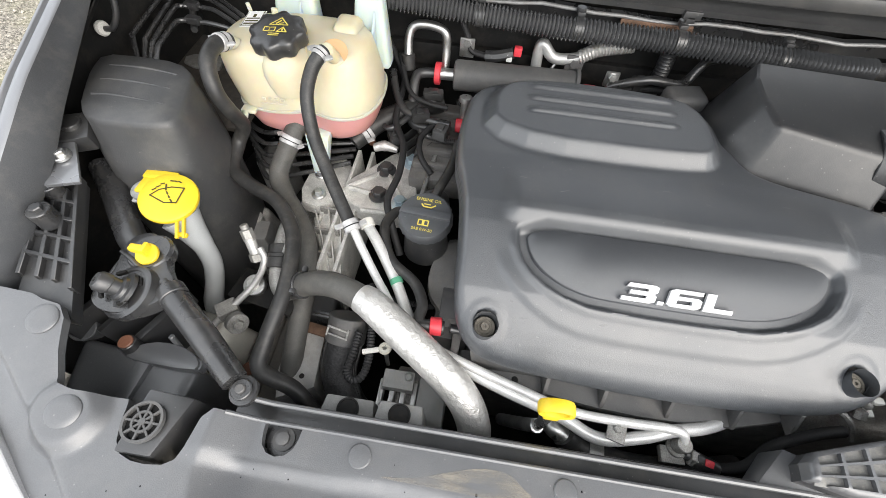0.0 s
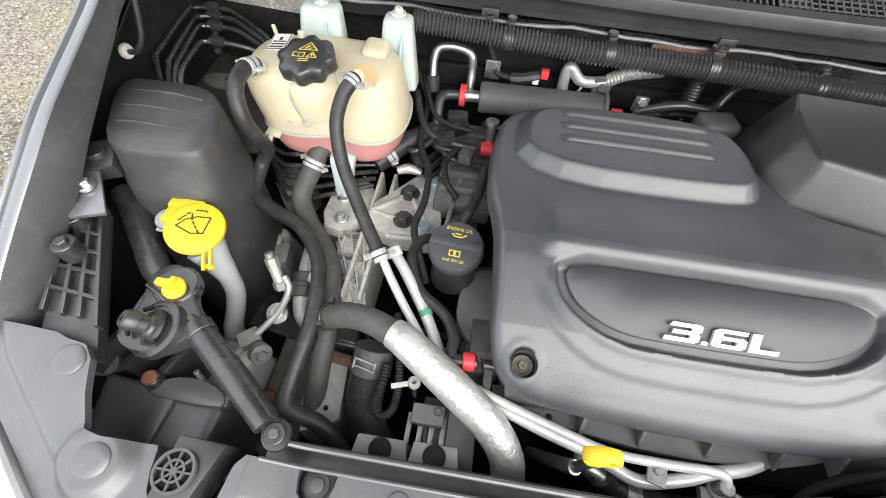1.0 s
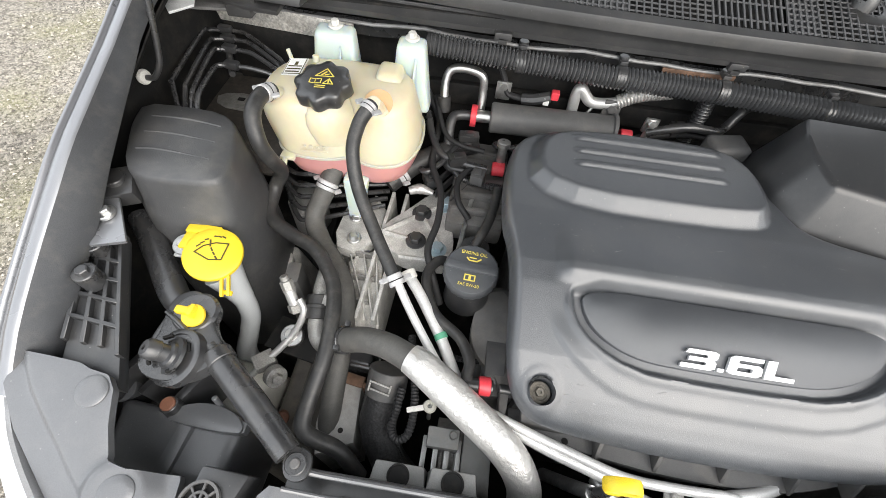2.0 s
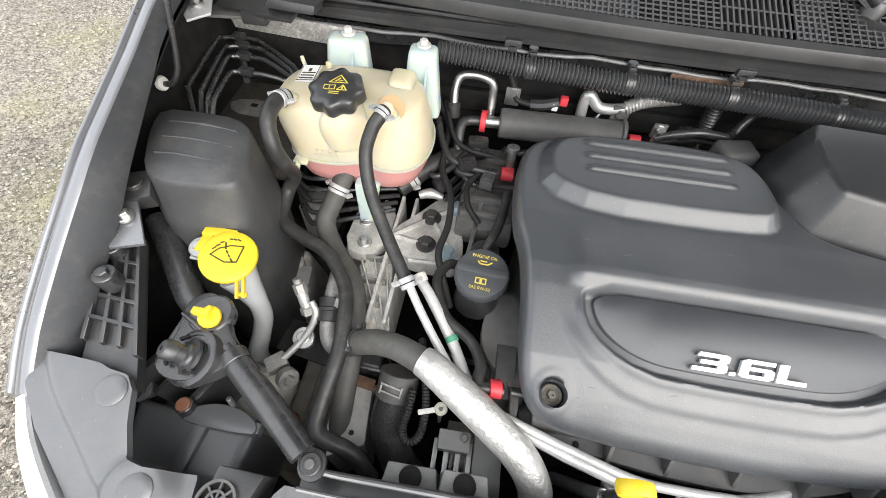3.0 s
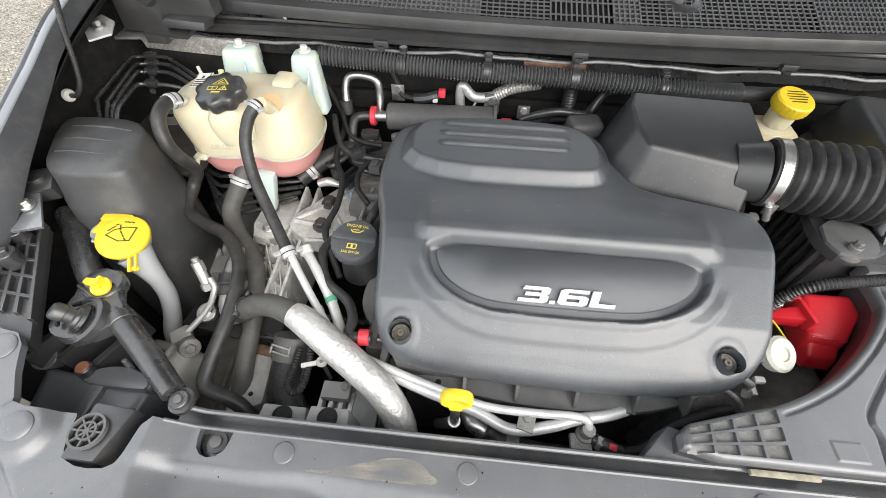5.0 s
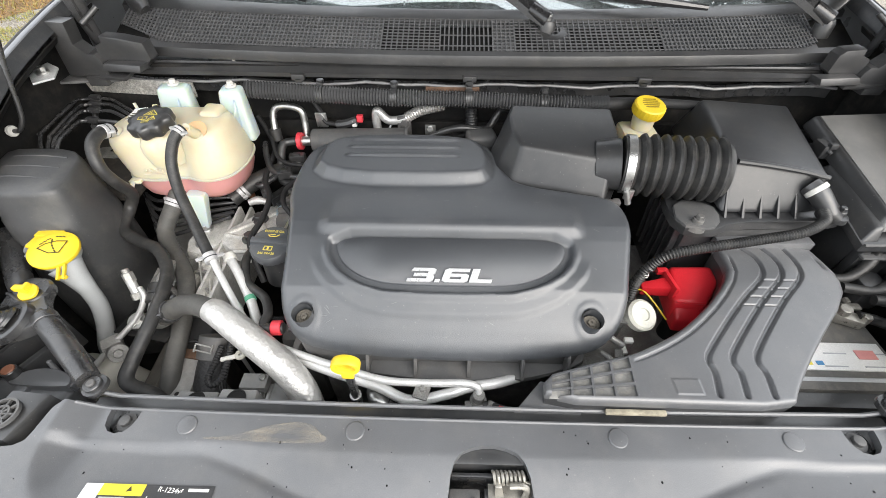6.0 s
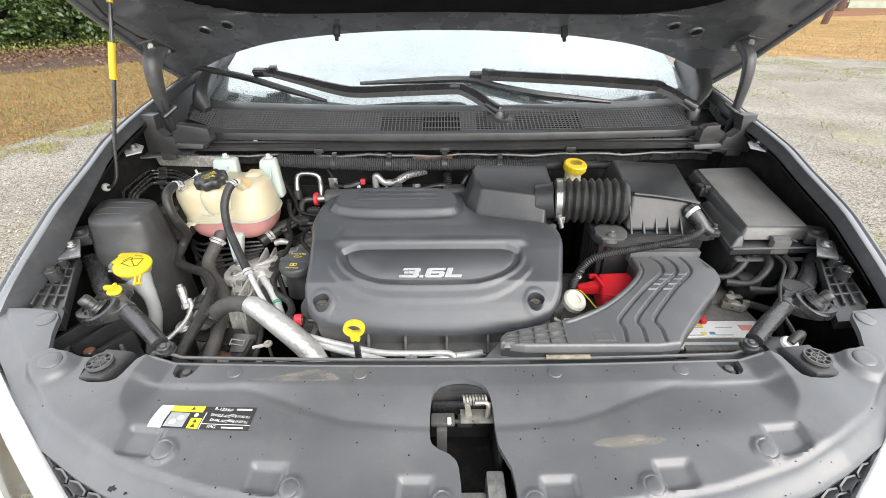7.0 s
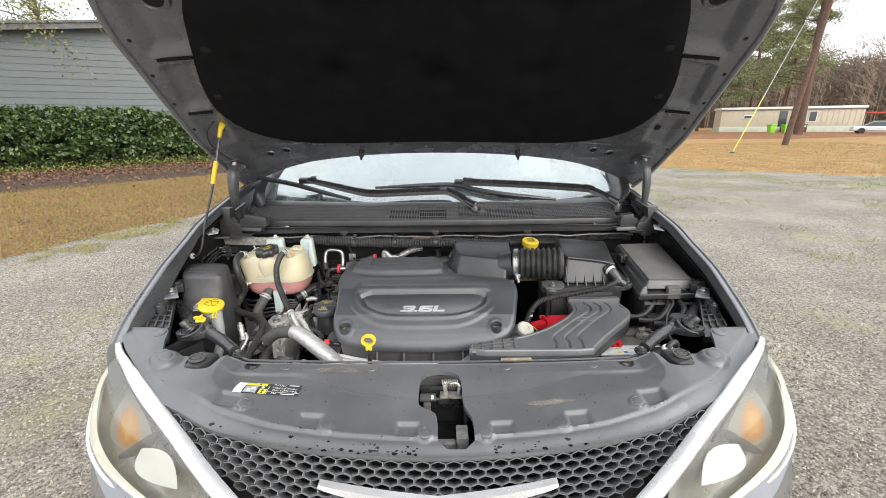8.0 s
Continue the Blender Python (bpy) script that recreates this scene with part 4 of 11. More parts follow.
for s in (-1, 1):
    pts = curve_points([(s * x, y, z) for x, y, z in CHROME], 6)
    bm = bmesh.new()
    rows = []
    for i, p in enumerate(pts):
        t = (pts[min(i + 1, len(pts) - 1)] - pts[max(i - 1, 0)]).normalized()
        acr = Vector((s * 0.62, -0.55, -0.1))
        acr = (acr - t * acr.dot(t)).normalized()
        w = 0.0075 + 0.0085 * min(1, i / 18)
        nrm = acr.cross(t).normalized()
        if nrm.z < 0:
            nrm = -nrm
        rows.append([bm.verts.new(p + acr * u * w + nrm * (h + 0.005)) for u, h in ((-1, -0.016), (-1, 0.003), (-0.7, 0.006), (0.7, 0.005), (1, 0.0), (1, -0.02))])
    for a, b in zip(rows, rows[1:]):
        for i in range(5):
            bm.faces.new((a[i], b[i], b[i + 1], a[i + 1]))
    bmesh.ops.recalc_face_normals(bm, faces=bm.faces[:])
    part("bright_trim", bm, bright_trim, car, "bright trim strip along the lamp")

# wing-shaped bright ornament at the foot of the grille
bm = bmesh.new()
rows = []
for i in range(41):
    x = -0.26 + 0.52 * i / 40
    k = abs(x) / 0.26
    c = front_point(x, 0.046 + 0.030 * (1 - k) ** 0.8, 0.012)
    w = 0.003 + 0.015 * (1 - k) ** 0.5
    rows.append([bm.verts.new(c + Vector((0, -h, v))) for h, v in ((-0.01, w), (0.006, w * 0.8), (0.010, -w * 0.6), (0.0, -w))])
for a, b in zip(rows, rows[1:]):
    for j in range(3):
        bm.faces.new((a[j], b[j], b[j + 1], a[j + 1]))
bmesh.ops.recalc_face_normals(bm, faces=bm.faces[:])
part("wing_ornament", bm, bright_trim, grille, "bright wing-shaped ornament")


def headlight(s):
    """Swept lamp: hazy lens over a bright bowl with an amber bulb and a projector."""
    top = [(0.952, 0.056, 0.985), (0.905, -0.012, 0.975), (0.815, -0.090, 0.952), (0.70, -0.185, 0.925), (0.60, -0.258, 0.895), (0.48, -0.345, 0.855)]
    low = [(0.975, 0.075, 0.945), (1.045, 0.060, 0.85), (1.060, 0.005, 0.745), (0.99, -0.075, 0.712), (0.86, -0.165, 0.700), (0.60, -0.31, 0.71)]
    a = curve_points(top, 6)
    b = curve_points(low, 6)

    def skin(inset, push):
        bm = bmesh.new()
        rows = []
        n = len(a)
        for i, (p, q) in enumerate(zip(a, b)):
            row = []
            e = math.sin(math.pi * i / (n - 1)) ** 0.5
            for j in range(11):
                f = inset + (1 - 2 * inset) * j / 10
                v = p.lerp(q, f)
                k = push * math.sin(math.pi * f) * e
                row.append(bm.verts.new((s * (v.x + k * 0.55), v.y - k * 0.6, v.z + k * 0.58)))
            rows.append(row)
        for r0, r1 in zip(rows, rows[1:]):
            for j in range(10):
                bm.faces.new((r0[j], r1[j], r1[j + 1], r0[j + 1]))
        bmesh.ops.recalc_face_normals(bm, faces=bm.faces[:])
        return bm
    lamp = part("headlight", skin(0.0, -0.055), lamp_bowl, car, "swept headlight with a hazy lens, bright bowl and amber lamp")
    bmlens = skin(0.0, 0.035)
    bmesh.ops.solidify(bmlens, geom=bmlens.faces[:], thickness=0.002)
    lens = part("lens", bmlens, lens_glass, lamp)
    lens.visible_shadow = False
    def band(i0, i1, f0, f1, push, count=30):
        """A narrow strip that follows the lamp's lower edge."""
        bm = bmesh.new()
        n = len(a) - 1
        rows = []
        for r in range(count + 1):
            g = (i0 + (i1 - i0) * r / count) * n
            lo = max(0, min(int(g), n - 1))
            p, q = a[lo].lerp(a[lo + 1], g - lo), b[lo].lerp(b[lo + 1], g - lo)
            row = []
            for j in range(5):
                f = f0 + (f1 - f0) * j / 4
                k = push + 0.010 * math.sin(math.pi * j / 4)
                v = p.lerp(q, f)
                row.append(bm.verts.new((s * (v.x + k * 0.55), v.y - k * 0.6, v.z + k * 0.58)))
            rows.append(row)
        for r0, r1 in zip(rows, rows[1:]):
            for j in range(4):
                bm.faces.new((r0[j], r1[j], r1[j + 1], r0[j + 1]))
        bmesh.ops.recalc_face_normals(bm, faces=bm.faces[:])
        return bm
    part("light_guide", band(0.03, 0.99, 0.80, 0.955, 0.004), guide_milk, lamp, "pale cream light guide round the lamp")
    # added tube that draws the highlight on the bumper's edge
    part("rim", tube([(s * (p.x + 0.004), p.y - 0.002, p.z - 0.002) for p in b[1:]], 0.006, 8, 1), bright_trim, lamp, "highlight of the bumper's edge, added as a bright tube")

    def piece(i0, i1, f0, f1, push, pointed=False):
        """A patch of the bowl between two stations and two heights."""
        bm = bmesh.new()
        n = len(a) - 1
        rows = []
        for ring in range(8):
            row = []
            for j in range(24):
                ca, sa = math.cos(math.pi * j / 12), math.sin(math.pi * j / 12)
                w = (ring + 0.3) / 7.3
                g = ((i0 + i1) / 2 + (i1 - i0) / 2 * w * ca) * n
                f = (f0 + f1) / 2 + (f1 - f0) / 2 * w * sa * (abs(sa) if pointed else 1)
                lo = max(0, min(int(g), n - 1))
                v = a[lo].lerp(a[lo + 1], g - lo).lerp(b[lo].lerp(b[lo + 1], g - lo), f)
                k = push * math.sin(math.pi * f) * math.sin(math.pi * g / n) ** 0.5 * (0.80 + 0.34 * w ** 2)
                row.append(bm.verts.new((s * (v.x + k * 0.55), v.y - k * 0.6, v.z + k * 0.58)))
            rows.append(row)
        bm.faces.new(rows[0])
        for r0, r1 in zip(rows, rows[1:]):
            for j in range(24):
                bm.faces.new((r0[j], r1[j], r1[(j + 1) % 24], r0[(j + 1) % 24]))
        bmesh.ops.recalc_face_normals(bm, faces=bm.faces[:])
        return bm
    part("amber_lamp", piece(0.30, 0.655, 0.20, 0.82, -0.047), amber, lamp)
    part("divider", piece(0.625, 0.690, 0.08, 0.76, -0.020), black_plastic, lamp, "black divider")
    part("projector", piece(0.672, 0.90, 0.14, 0.68, -0.016, True), projector_white, lamp, "bright projector lens")
    part("eyebrow", tube([(s * 0.93, 0.03, 0.955), (s * 0.88, -0.025, 0.945), (s * 0.79, -0.105, 0.920), (s * 0.66, -0.215, 0.880)], 0.007, 8, 4, flat=0.5), black_plastic, lamp)
    return lamp


lamp_bowl = surface("lamp_bowl", (0.48, 0.475, 0.44), 0.22, 0.8, vary=0.15, scale=8, bump=0.0)
guide_milk = surface("cream_light_guide", (0.66, 0.64, 0.54), 0.25, vary=0.1, scale=12, bump=0.0, coat=0.5)
projector_white = surface("projector_glass", (0.90, 0.90, 0.88), 0.10, vary=0.02, bump=0.0, coat=0.8)


def amber_bowl():
    """Metallised bowl with the amber bulb's reflected glow put into its colour, fading to plain metal at the edge."""
    m, n, l, b_ = nodes_of("amber_glow_bowl")
    co = n.new("ShaderNodeTexCoord")
    mp = n.new("ShaderNodeMapping")
    mp.inputs["Location"].default_value = (-1.0, -1.0, -0.8)
    mp.inputs["Scale"].default_value = (2.0, 2.0, 2.0)
    gr = n.new("ShaderNodeTexGradient")
    gr.gradient_type = "SPHERICAL"
    no = add(n, "TexNoise", Scale=5.0, Detail=3.0)
    l.new(co.outputs["Generated"], mp.inputs[0])
    l.new(co.outputs["Generated"], no.inputs["Vector"])
    l.new(mp.outputs[0], gr.inputs[0])
    sm = n.new("ShaderNodeMath")
    sm.operation = "MULTIPLY"
    l.new(gr.outputs["Fac"], sm.inputs[0])
    l.new(no.outputs[0], sm.inputs[1])
    cr = n.new("ShaderNodeValToRGB")
    cr.color_ramp.elements[0].position, cr.color_ramp.elements[0].color = 0.03, (0.48, 0.475, 0.44, 1)
    cr.color_ramp.elements[1].position, cr.color_ramp.elements[1].color = 0.40, (0.95, 0.62, 0.22, 1)
    mid = cr.color_ramp.elements.new(0.20)
    mid.color = (0.80, 0.36, 0.08, 1)
    l.new(sm.outputs[0], cr.inputs[0])
    l.new(cr.outputs[0], b_.inputs["Base Color"])
    b_.inputs["Metallic"].default_value, b_.inputs["Roughness"].default_value = 0.6, 0.25
    return m


amber = amber_bowl()
for s in (-1, 1):
    headlight(s)
    # bumper skin under lamp and grille, and the front wheel's dark arch
bm = bmesh.new()
rows = []
for i in range(49):
    x = -1.065 + 2.13 * i / 48
    ax = abs(x)
    yb = float(np.interp(ax, [0, 0.3, 0.55, 0.75, 0.9, 1.03, 1.065], [-0.44, -0.43, -0.36, -0.28, -0.17, -0.05, 0.10]))
    rows.append([bm.verts.new((x, yb + dy, z)) for dy, z in ((0.05, 0.715), (0.0, 0.69), (-0.03, 0.6), (0.0, 0.42), (0.06, 0.26))])
for a, b in zip(rows, rows[1:]):
    for j in range(4):
        bm.faces.new((a[j], a[j + 1], b[j + 1], b[j]))
bmesh.ops.recalc_face_normals(bm, faces=bm.faces[:])
part("bumper", bm, silver_paint, car, "silver bumper")


def wheel(x, y):
    m = pose(x, y, 0.36, 0, 90, 0)
    w = part("wheel", lathe([(0.24, -0.10), (0.34, -0.10), (0.36, -0.08), (0.36, 0.08), (0.34, 0.10), (0.24, 0.10)], m, 40), rubber, car)
    part("rim", lathe([(0.0, 0.06), (0.06, 0.07), (0.22, 0.08), (0.245, 0.095), (0.245, -0.09), (0.1, -0.05), (0, -0.05)], m, 40), steel, w)


for s in (-1, 1):
    wheel(s * 0.86, 0.62)
    wheel(s * 0.86, 3.71)
part("body_shell", merge(hull([(-0.98, 1.45, 0.25), (0.98, 1.45, 0.25), (0.98, 4.7, 0.3), (-0.98, 4.7, 0.3)], [(-0.95, 1.45, 1.15), (0.95, 1.45, 1.15), (0.93, 4.7, 1.2), (-0.93, 4.7, 1.2)], 0.05, 3),
                         hull([(-0.93, 2.2, 1.19), (0.93, 2.2, 1.19), (0.92, 4.68, 1.19), (-0.92, 4.68, 1.19)], [(-0.66, 2.5, 1.76), (0.66, 2.5, 1.76), (0.66, 4.5, 1.74), (-0.66, 4.5, 1.74)], 0.05, 3)), silver_paint, car, "silver body behind the hood")


# ---------------------------------------------------------------- windshield, cowl, wipers
def glass_point(x, v):
    """The windshield: v from 0 at the cowl to 1 at the roof, bowed in plan."""
    k = (x / 0.8) ** 2
    return Vector((x * (1 - 0.2 * v), 0.86 + 0.09 * k * (1 - 0.3 * v) + 1.2 * v, 1.272 + 0.654 * v - 0.05 * v * v))


silver_dull = surface("dull_grey_metal", (0.26, 0.26, 0.26), 0.5, 0.3, vary=0.3, scale=20, dust=(0.14, 0.11, 0.09), dust_amount=0.5)
windshield_glass = surface("windshield", (0.80, 0.86, 0.86), 0.05, 0.9, vary=0.015, scale=3, bump=0.0, coat=0.6)
dark_pane = surface("dark_window_pane", (0.05, 0.06, 0.065), 0.06, vary=0.1, bump=0.0, coat=0.6)
bm = bmesh.new()
rows = [[bm.verts.new(glass_point(-0.86 + 1.72 * i / 32, j / 16)) for j in range(17)] for i in range(33)]
for a, b in zip(rows, rows[1:]):
    for j in range(16):
        bm.faces.new((a[j], b[j], b[j + 1], a[j + 1]))
bmesh.ops.solidify(bm, geom=bm.faces[:], thickness=0.005)
windshield = part("windshield", bm, windshield_glass, car, "wet windshield that mirrors the pale sky")

rnd = random.Random(4)
bm = bmesh.new()
for _ in range(700):
    x, v = rnd.uniform(-0.8, 0.8), rnd.uniform(0.0, 0.4) ** 1.2
    p = glass_point(x, v)
    r = rnd.uniform(0.0012, 0.0034)
    bmesh.ops.create_icosphere(bm, subdivisions=1, radius=r, matrix=Matrix.Translation(p + Vector((0, -0.001, 0.001))) @ Matrix.Diagonal((1, 1.2, 0.6, 1)))
drops = part("raindrops", bm, clear_glass("water", ior=1.33), windshield)
tagged(drops, kind="stuff")


def cowl_point(x, v):
    """Cowl panel from its front lip (v = 0) to the foot of the glass (v = 1)."""
    k = (x / 0.8) ** 2
    return Vector((x, 0.712 + 0.075 * k + (0.150 + 0.015 * k) * v, 1.220 - 0.012 * k + (0.050 + 0.010 * k) * v))


cowl = part("cowl_panel", tube([(x, 0.737 + 0.075 * (x / 0.8) ** 2, 1.195) for x in np.linspace(-0.91, 0.91, 25)], 0.010, 8, 1), cowl_plastic, car, "black cowl with a mesh air intake")


def cowl_strip(levels, x0=-0.92, x1=0.92, n=46):
    bm = bmesh.new()
    rows = [[bm.verts.new(cowl_point(x0 + (x1 - x0) * i / n, v) + Vector((0, 0, dz))) for v, dz in levels] for i in range(n + 1)]
    for a, b in zip(rows, rows[1:]):
        for j in range(len(levels) - 1):
            bm.faces.new((a[j], b[j], b[j + 1], a[j + 1]))
    return bm


part("cowl_lip", cowl_strip(((-0.03, -0.020), (-0.035, -0.006), (-0.02, 0.001), (0.07, 0.002), (0.085, -0.006))), cowl_plastic, cowl)
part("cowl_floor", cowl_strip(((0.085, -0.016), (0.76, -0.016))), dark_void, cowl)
part("cowl_rear", cowl_strip(((0.75, -0.012), (0.755, 0.003), (0.92, 0.004), (1.08, -0.004))), cowl_plastic, cowl)


# air intake mesh: bars one way and the other, open and coarse in the middle
def bar(bm, p, q, w):
    d = (q - p).normalized()
    u = Vector((0, 0, 1))
    sd = d.cross(u).normalized() * w
    u = u * w
    vs = [bm.verts.new(v) for v in (p - sd - u, p + sd - u, p + sd + u, p - sd + u, q - sd - u, q + sd - u, q + sd + u, q - sd + u)]
    for f in ((3, 2, 6, 7), (0, 3, 7, 4), (2, 1, 5, 6)):
        bm.faces.new([vs[k] for k in f])


def mesh_front(x):
    """Front edge of the mesh, which runs back towards the ends of the cowl."""
    return 0.085 + 0.30 * float(step(np.array([abs(x)]), 0.74, 0.90)[0])


def mesh_section(x0, x1, pitch, w, rows_, floor):
    """One field of the intake mesh; floor: a web under the bars that makes the field look closed."""
    bm = bmesh.new()
    n = max(1, int(round((x1 - x0) / pitch)))
    for i in range(n + 1):
        x = x0 + (x1 - x0) * i / n
        bar(bm, cowl_point(x, mesh_front(x)), cowl_point(x, 0.755), w)
    for k in range(rows_):
        m_ = max(1, int((x1 - x0) / 0.06))
        for i in range(m_):
            xa, xb = x0 + (x1 - x0) * i / m_, x0 + (x1 - x0) * (i + 1) / m_
            va, vb = [mesh_front(x) + (0.755 - mesh_front(x)) * (k + 0.5) / rows_ for x in (xa, xb)]
            bar(bm, cowl_point(xa, va), cowl_point(xb, vb), w * 0.8)
    o = part("intake_mesh", bm, mesh_plastic, cowl)
    tagged(o, kind="stuff")
    if floor:
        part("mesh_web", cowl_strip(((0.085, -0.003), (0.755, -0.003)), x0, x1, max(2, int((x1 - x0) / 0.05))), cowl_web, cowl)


for x0, x1, pitch, w, rows_, floor in ((-0.895, -0.80, 0.0115, 0.0019, 9, False), (-0.80, -0.225, 0.0098, 0.0016, 9, True), (-0.225, -0.090, 0.0125, 0.0013, 10, False), (-0.090, 0.03, 0.0098, 0.0015, 3, False), (0.03, 0.08, 0.0098, 0.0016, 9, True),
                                       (0.08, 0.42, 0.0125, 0.0013, 10, False), (0.42, 0.80, 0.0098, 0.0016, 9, True)):
    mesh_section(x0, x1, pitch, w, rows_, floor)
part("pivot_shroud", lathe([(0.050, -0.03), (0.046, -0.004), (0.036, 0.001), (0.022, 0.003), (0.02, -0.01)], Matrix.Translation((0.165, 0.80, 1.246)) @ pose(0, 0, 0, 14), 24), black_plastic, cowl)
# plate and seal below the cowl's lip
part("cowl_seal", tube([(x, 0.735 + 0.06 * (x / 0.9) ** 2, 1.172) for x in np.linspace(-0.86, 0.86, 19)], 0.008, 8, 2), rubber, cowl)


def cowl_shelf(n=24):
    """One curved shelf strip with a turned-up rear edge."""
    bm = bmesh.new()
    rows = []
    for i in range(n + 1):
        x = -0.86 + 1.72 * i / n
        y = 0.716 + 0.020 * (x / 0.85) ** 2
        rows.append([bm.verts.new((x, y + dy, 1.176 - 0.004 * (x / 0.85) ** 2 + dz)) for dy, dz in ((-0.002, -0.010), (-0.004, 0.0), (0.020, 0.008), (0.024, 0.013), (0.028, 0.012), (0.024, 0.002), (0.002, -0.006))])
    for a, b in zip(rows, rows[1:]):
        for i in range(7):
            bm.faces.new((a[i], b[i], b[(i + 1) % 7], a[(i + 1) % 7]))
    bm.faces.new(rows[0])
    bm.faces.new(rows[-1][::-1])
    bmesh.ops.recalc_face_normals(bm, faces=bm.faces[:])
    return bm


flange = part("cowl_flange", cowl_shelf(), cowl_plastic, car, "black shelf below the cowl lip")
for x in (-0.42, -0.02, 0.38):
    part("clip", merge(box((x, 0.713, 1.168), (0.030, 0.012, 0.014), 0.002), box((x, 0.711, 1.161), (0.016, 0.008, 0.012), 0.002)), black_plastic, flange)
for s in (-1, 1):
    part("shelf_end", merge(box((s * 0.865, 0.722, 1.168), (0.10, 0.050, 0.008), 0.002, pose(0, 0, 0, 8, 0, s * 6)), box((s * 0.895, 0.715, 1.155), (0.045, 0.03, 0.02), 0.003)), cowl_plastic, flange)
# black box that stands for the shade between shelf and cowl lip
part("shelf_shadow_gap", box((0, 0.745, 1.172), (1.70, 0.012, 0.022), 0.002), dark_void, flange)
FLANGE = [(x, 0.742 + 0.012 * (x / 0.85) ** 2, 1.140 + 0.003 * math.sin(x * 19) + 0.002 * math.sin(x * 41)) for x in np.linspace(-0.86, 0.86, 36)]
part("firewall_flange", tube(FLANGE, 0.0036, 8, 1), silver_dull, flange, "dull painted metal flange")
bm = bmesh.new()
rows = [[bm.verts.new(Vector(p) + Vector((0, dy, dz))) for dy, dz in ((0.0, 0.0), (0.012, 0.004), (0.014, -0.030))] for p in FLANGE]
for a, b in zip(rows, rows[1:]):
    for j in range(2):
        bm.faces.new((a[j], b[j], b[j + 1], a[j + 1]))
part("flange_plate", bm, painted_black, flange)
part("rust_patch", box((-0.06, 0.741, 1.131), (0.13, 0.006, 0.010), 0.002), rust, flange, "rusty worn stretch of the flange")


def wiper(pivot, arm, radii, blade):
    ob = part("wiper", lathe([(0.020, -0.03), (0.020, 0.0), (0.016, 0.008), (0.010, 0.009), (0, 0.010)], Matrix.Translation(pivot), 18), black_plastic, car, "black wiper beaded with rain")
    part("arm", tube(arm, [r * 1.75 for r in radii], 6, 6, flat=0.55), wiper_black, ob)
    part("hub_cover", tube(arm[:2], [0.019, 0.016], 12, 4), wiper_black, ob)
    part("blade", tube(blade, [0.006, 0.011, 0.012, 0.012, 0.011, 0.006], 8, 5), wiper_black, ob)
    head = Vector(arm[-1])
    part("blade_joint", merge(box(head + Vector((0, 0.004, -0.004)), (0.085, 0.024, 0.026), 0.006, pose(0, 0, 0, 20), 3), box(head + Vector((0.030, -0.002, 0.012)), (0.026, 0.018, 0.008), 0.002, pose(0, 0, 0, 20))), wiper_black, ob)
    part("arm_joint", box(Vector(arm[4]) + Vector((0, 0, 0.004)), (0.034, 0.030, 0.018), 0.004, pose(0, 0, 0, 25)), wiper_black, ob)
    part("bolt", rod(Vector(pivot) + Vector((0, 0, 0.006)), Vector(pivot) + Vector((0, -0.004, 0.022)), 0.009, seg=6), steel, ob)
    return ob


wiper((0.156, 0.805, 1.258), [(0.156, 0.802, 1.266), (0.118, 0.824, 1.284), (0.085, 0.846, 1.302), (0.050, 0.866, 1.316), (0.016, 0.876, 1.322), (-0.15, 0.876, 1.318), (-0.31, 0.874, 1.314), (-0.40, 0.894, 1.324), (-0.50, 0.926, 1.342), (-0.64, 0.972, 1.366)], [0.012, 0.012, 0.012, 0.0125, 0.013, 0.0135, 0.013, 0.012, 0.011, 0.009],
      [(-0.415, 0.868, 1.287), (-0.573, 0.922, 1.318), (-0.70, 0.965, 1.345), (-0.833, 1.005, 1.364), (-0.96, 1.036, 1.380)])
wiper((0.815, 0.845, 1.254), [(0.815, 0.842, 1.262), (0.775, 0.858, 1.284), (0.74, 0.874, 1.304), (0.71, 0.888, 1.316), (0.683, 0.898, 1.324), (0.464, 0.920, 1.338), (0.30, 0.930, 1.346), (0.174, 0.936, 1.352), (0.11, 0.948, 1.354)], [0.012, 0.012, 0.012, 0.0125, 0.013, 0.0125, 0.012, 0.012, 0.015],
      [(-0.309, 0.937, 1.330), (-0.12, 0.948, 1.336), (0.06, 0.952, 1.338), (0.17, 0.918, 1.318), (0.307, 0.884, 1.300), (0.42, 0.868, 1.290), (0.534, 0.856, 1.280)])


# ---------------------------------------------------------------- hood
hinge_paint = surface("dark_grey_hinge_paint", (0.085, 0.085, 0.088), 0.34, 0.3, vary=0.2, scale=20, dust=DUST, dust_amount=0.25)
HOOD_A = radians(34)


def hood_point(x, s, lift=0.0):
    """A point on the underside of the raised hood: s metres from its rear edge towards the front."""
    droop = 0.055 * max(0, (abs(x) - 0.55) / 0.4) ** 2
    n = Vector((0, -math.sin(HOOD_A), -math.cos(HOOD_A)))
    p = Vector((x, 0.905 - s * math.cos(HOOD_A), 1.497 + s * math.sin(HOOD_A)))
    sag = 0.009 * (1 + x / 0.9)
    return p + n * (lift + droop + sag)


def hood_half(s):
    return float(np.interp(s, [-0.26, -0.1, 0.1, 0.366, 0.51, 0.666, 0.777, 0.88, 1.0, 1.12, 1.2], [0.90, 0.955, 0.98, 0.978, 0.96, 0.938, 0.925, 0.895, 0.80, 0.66, 0.42]))


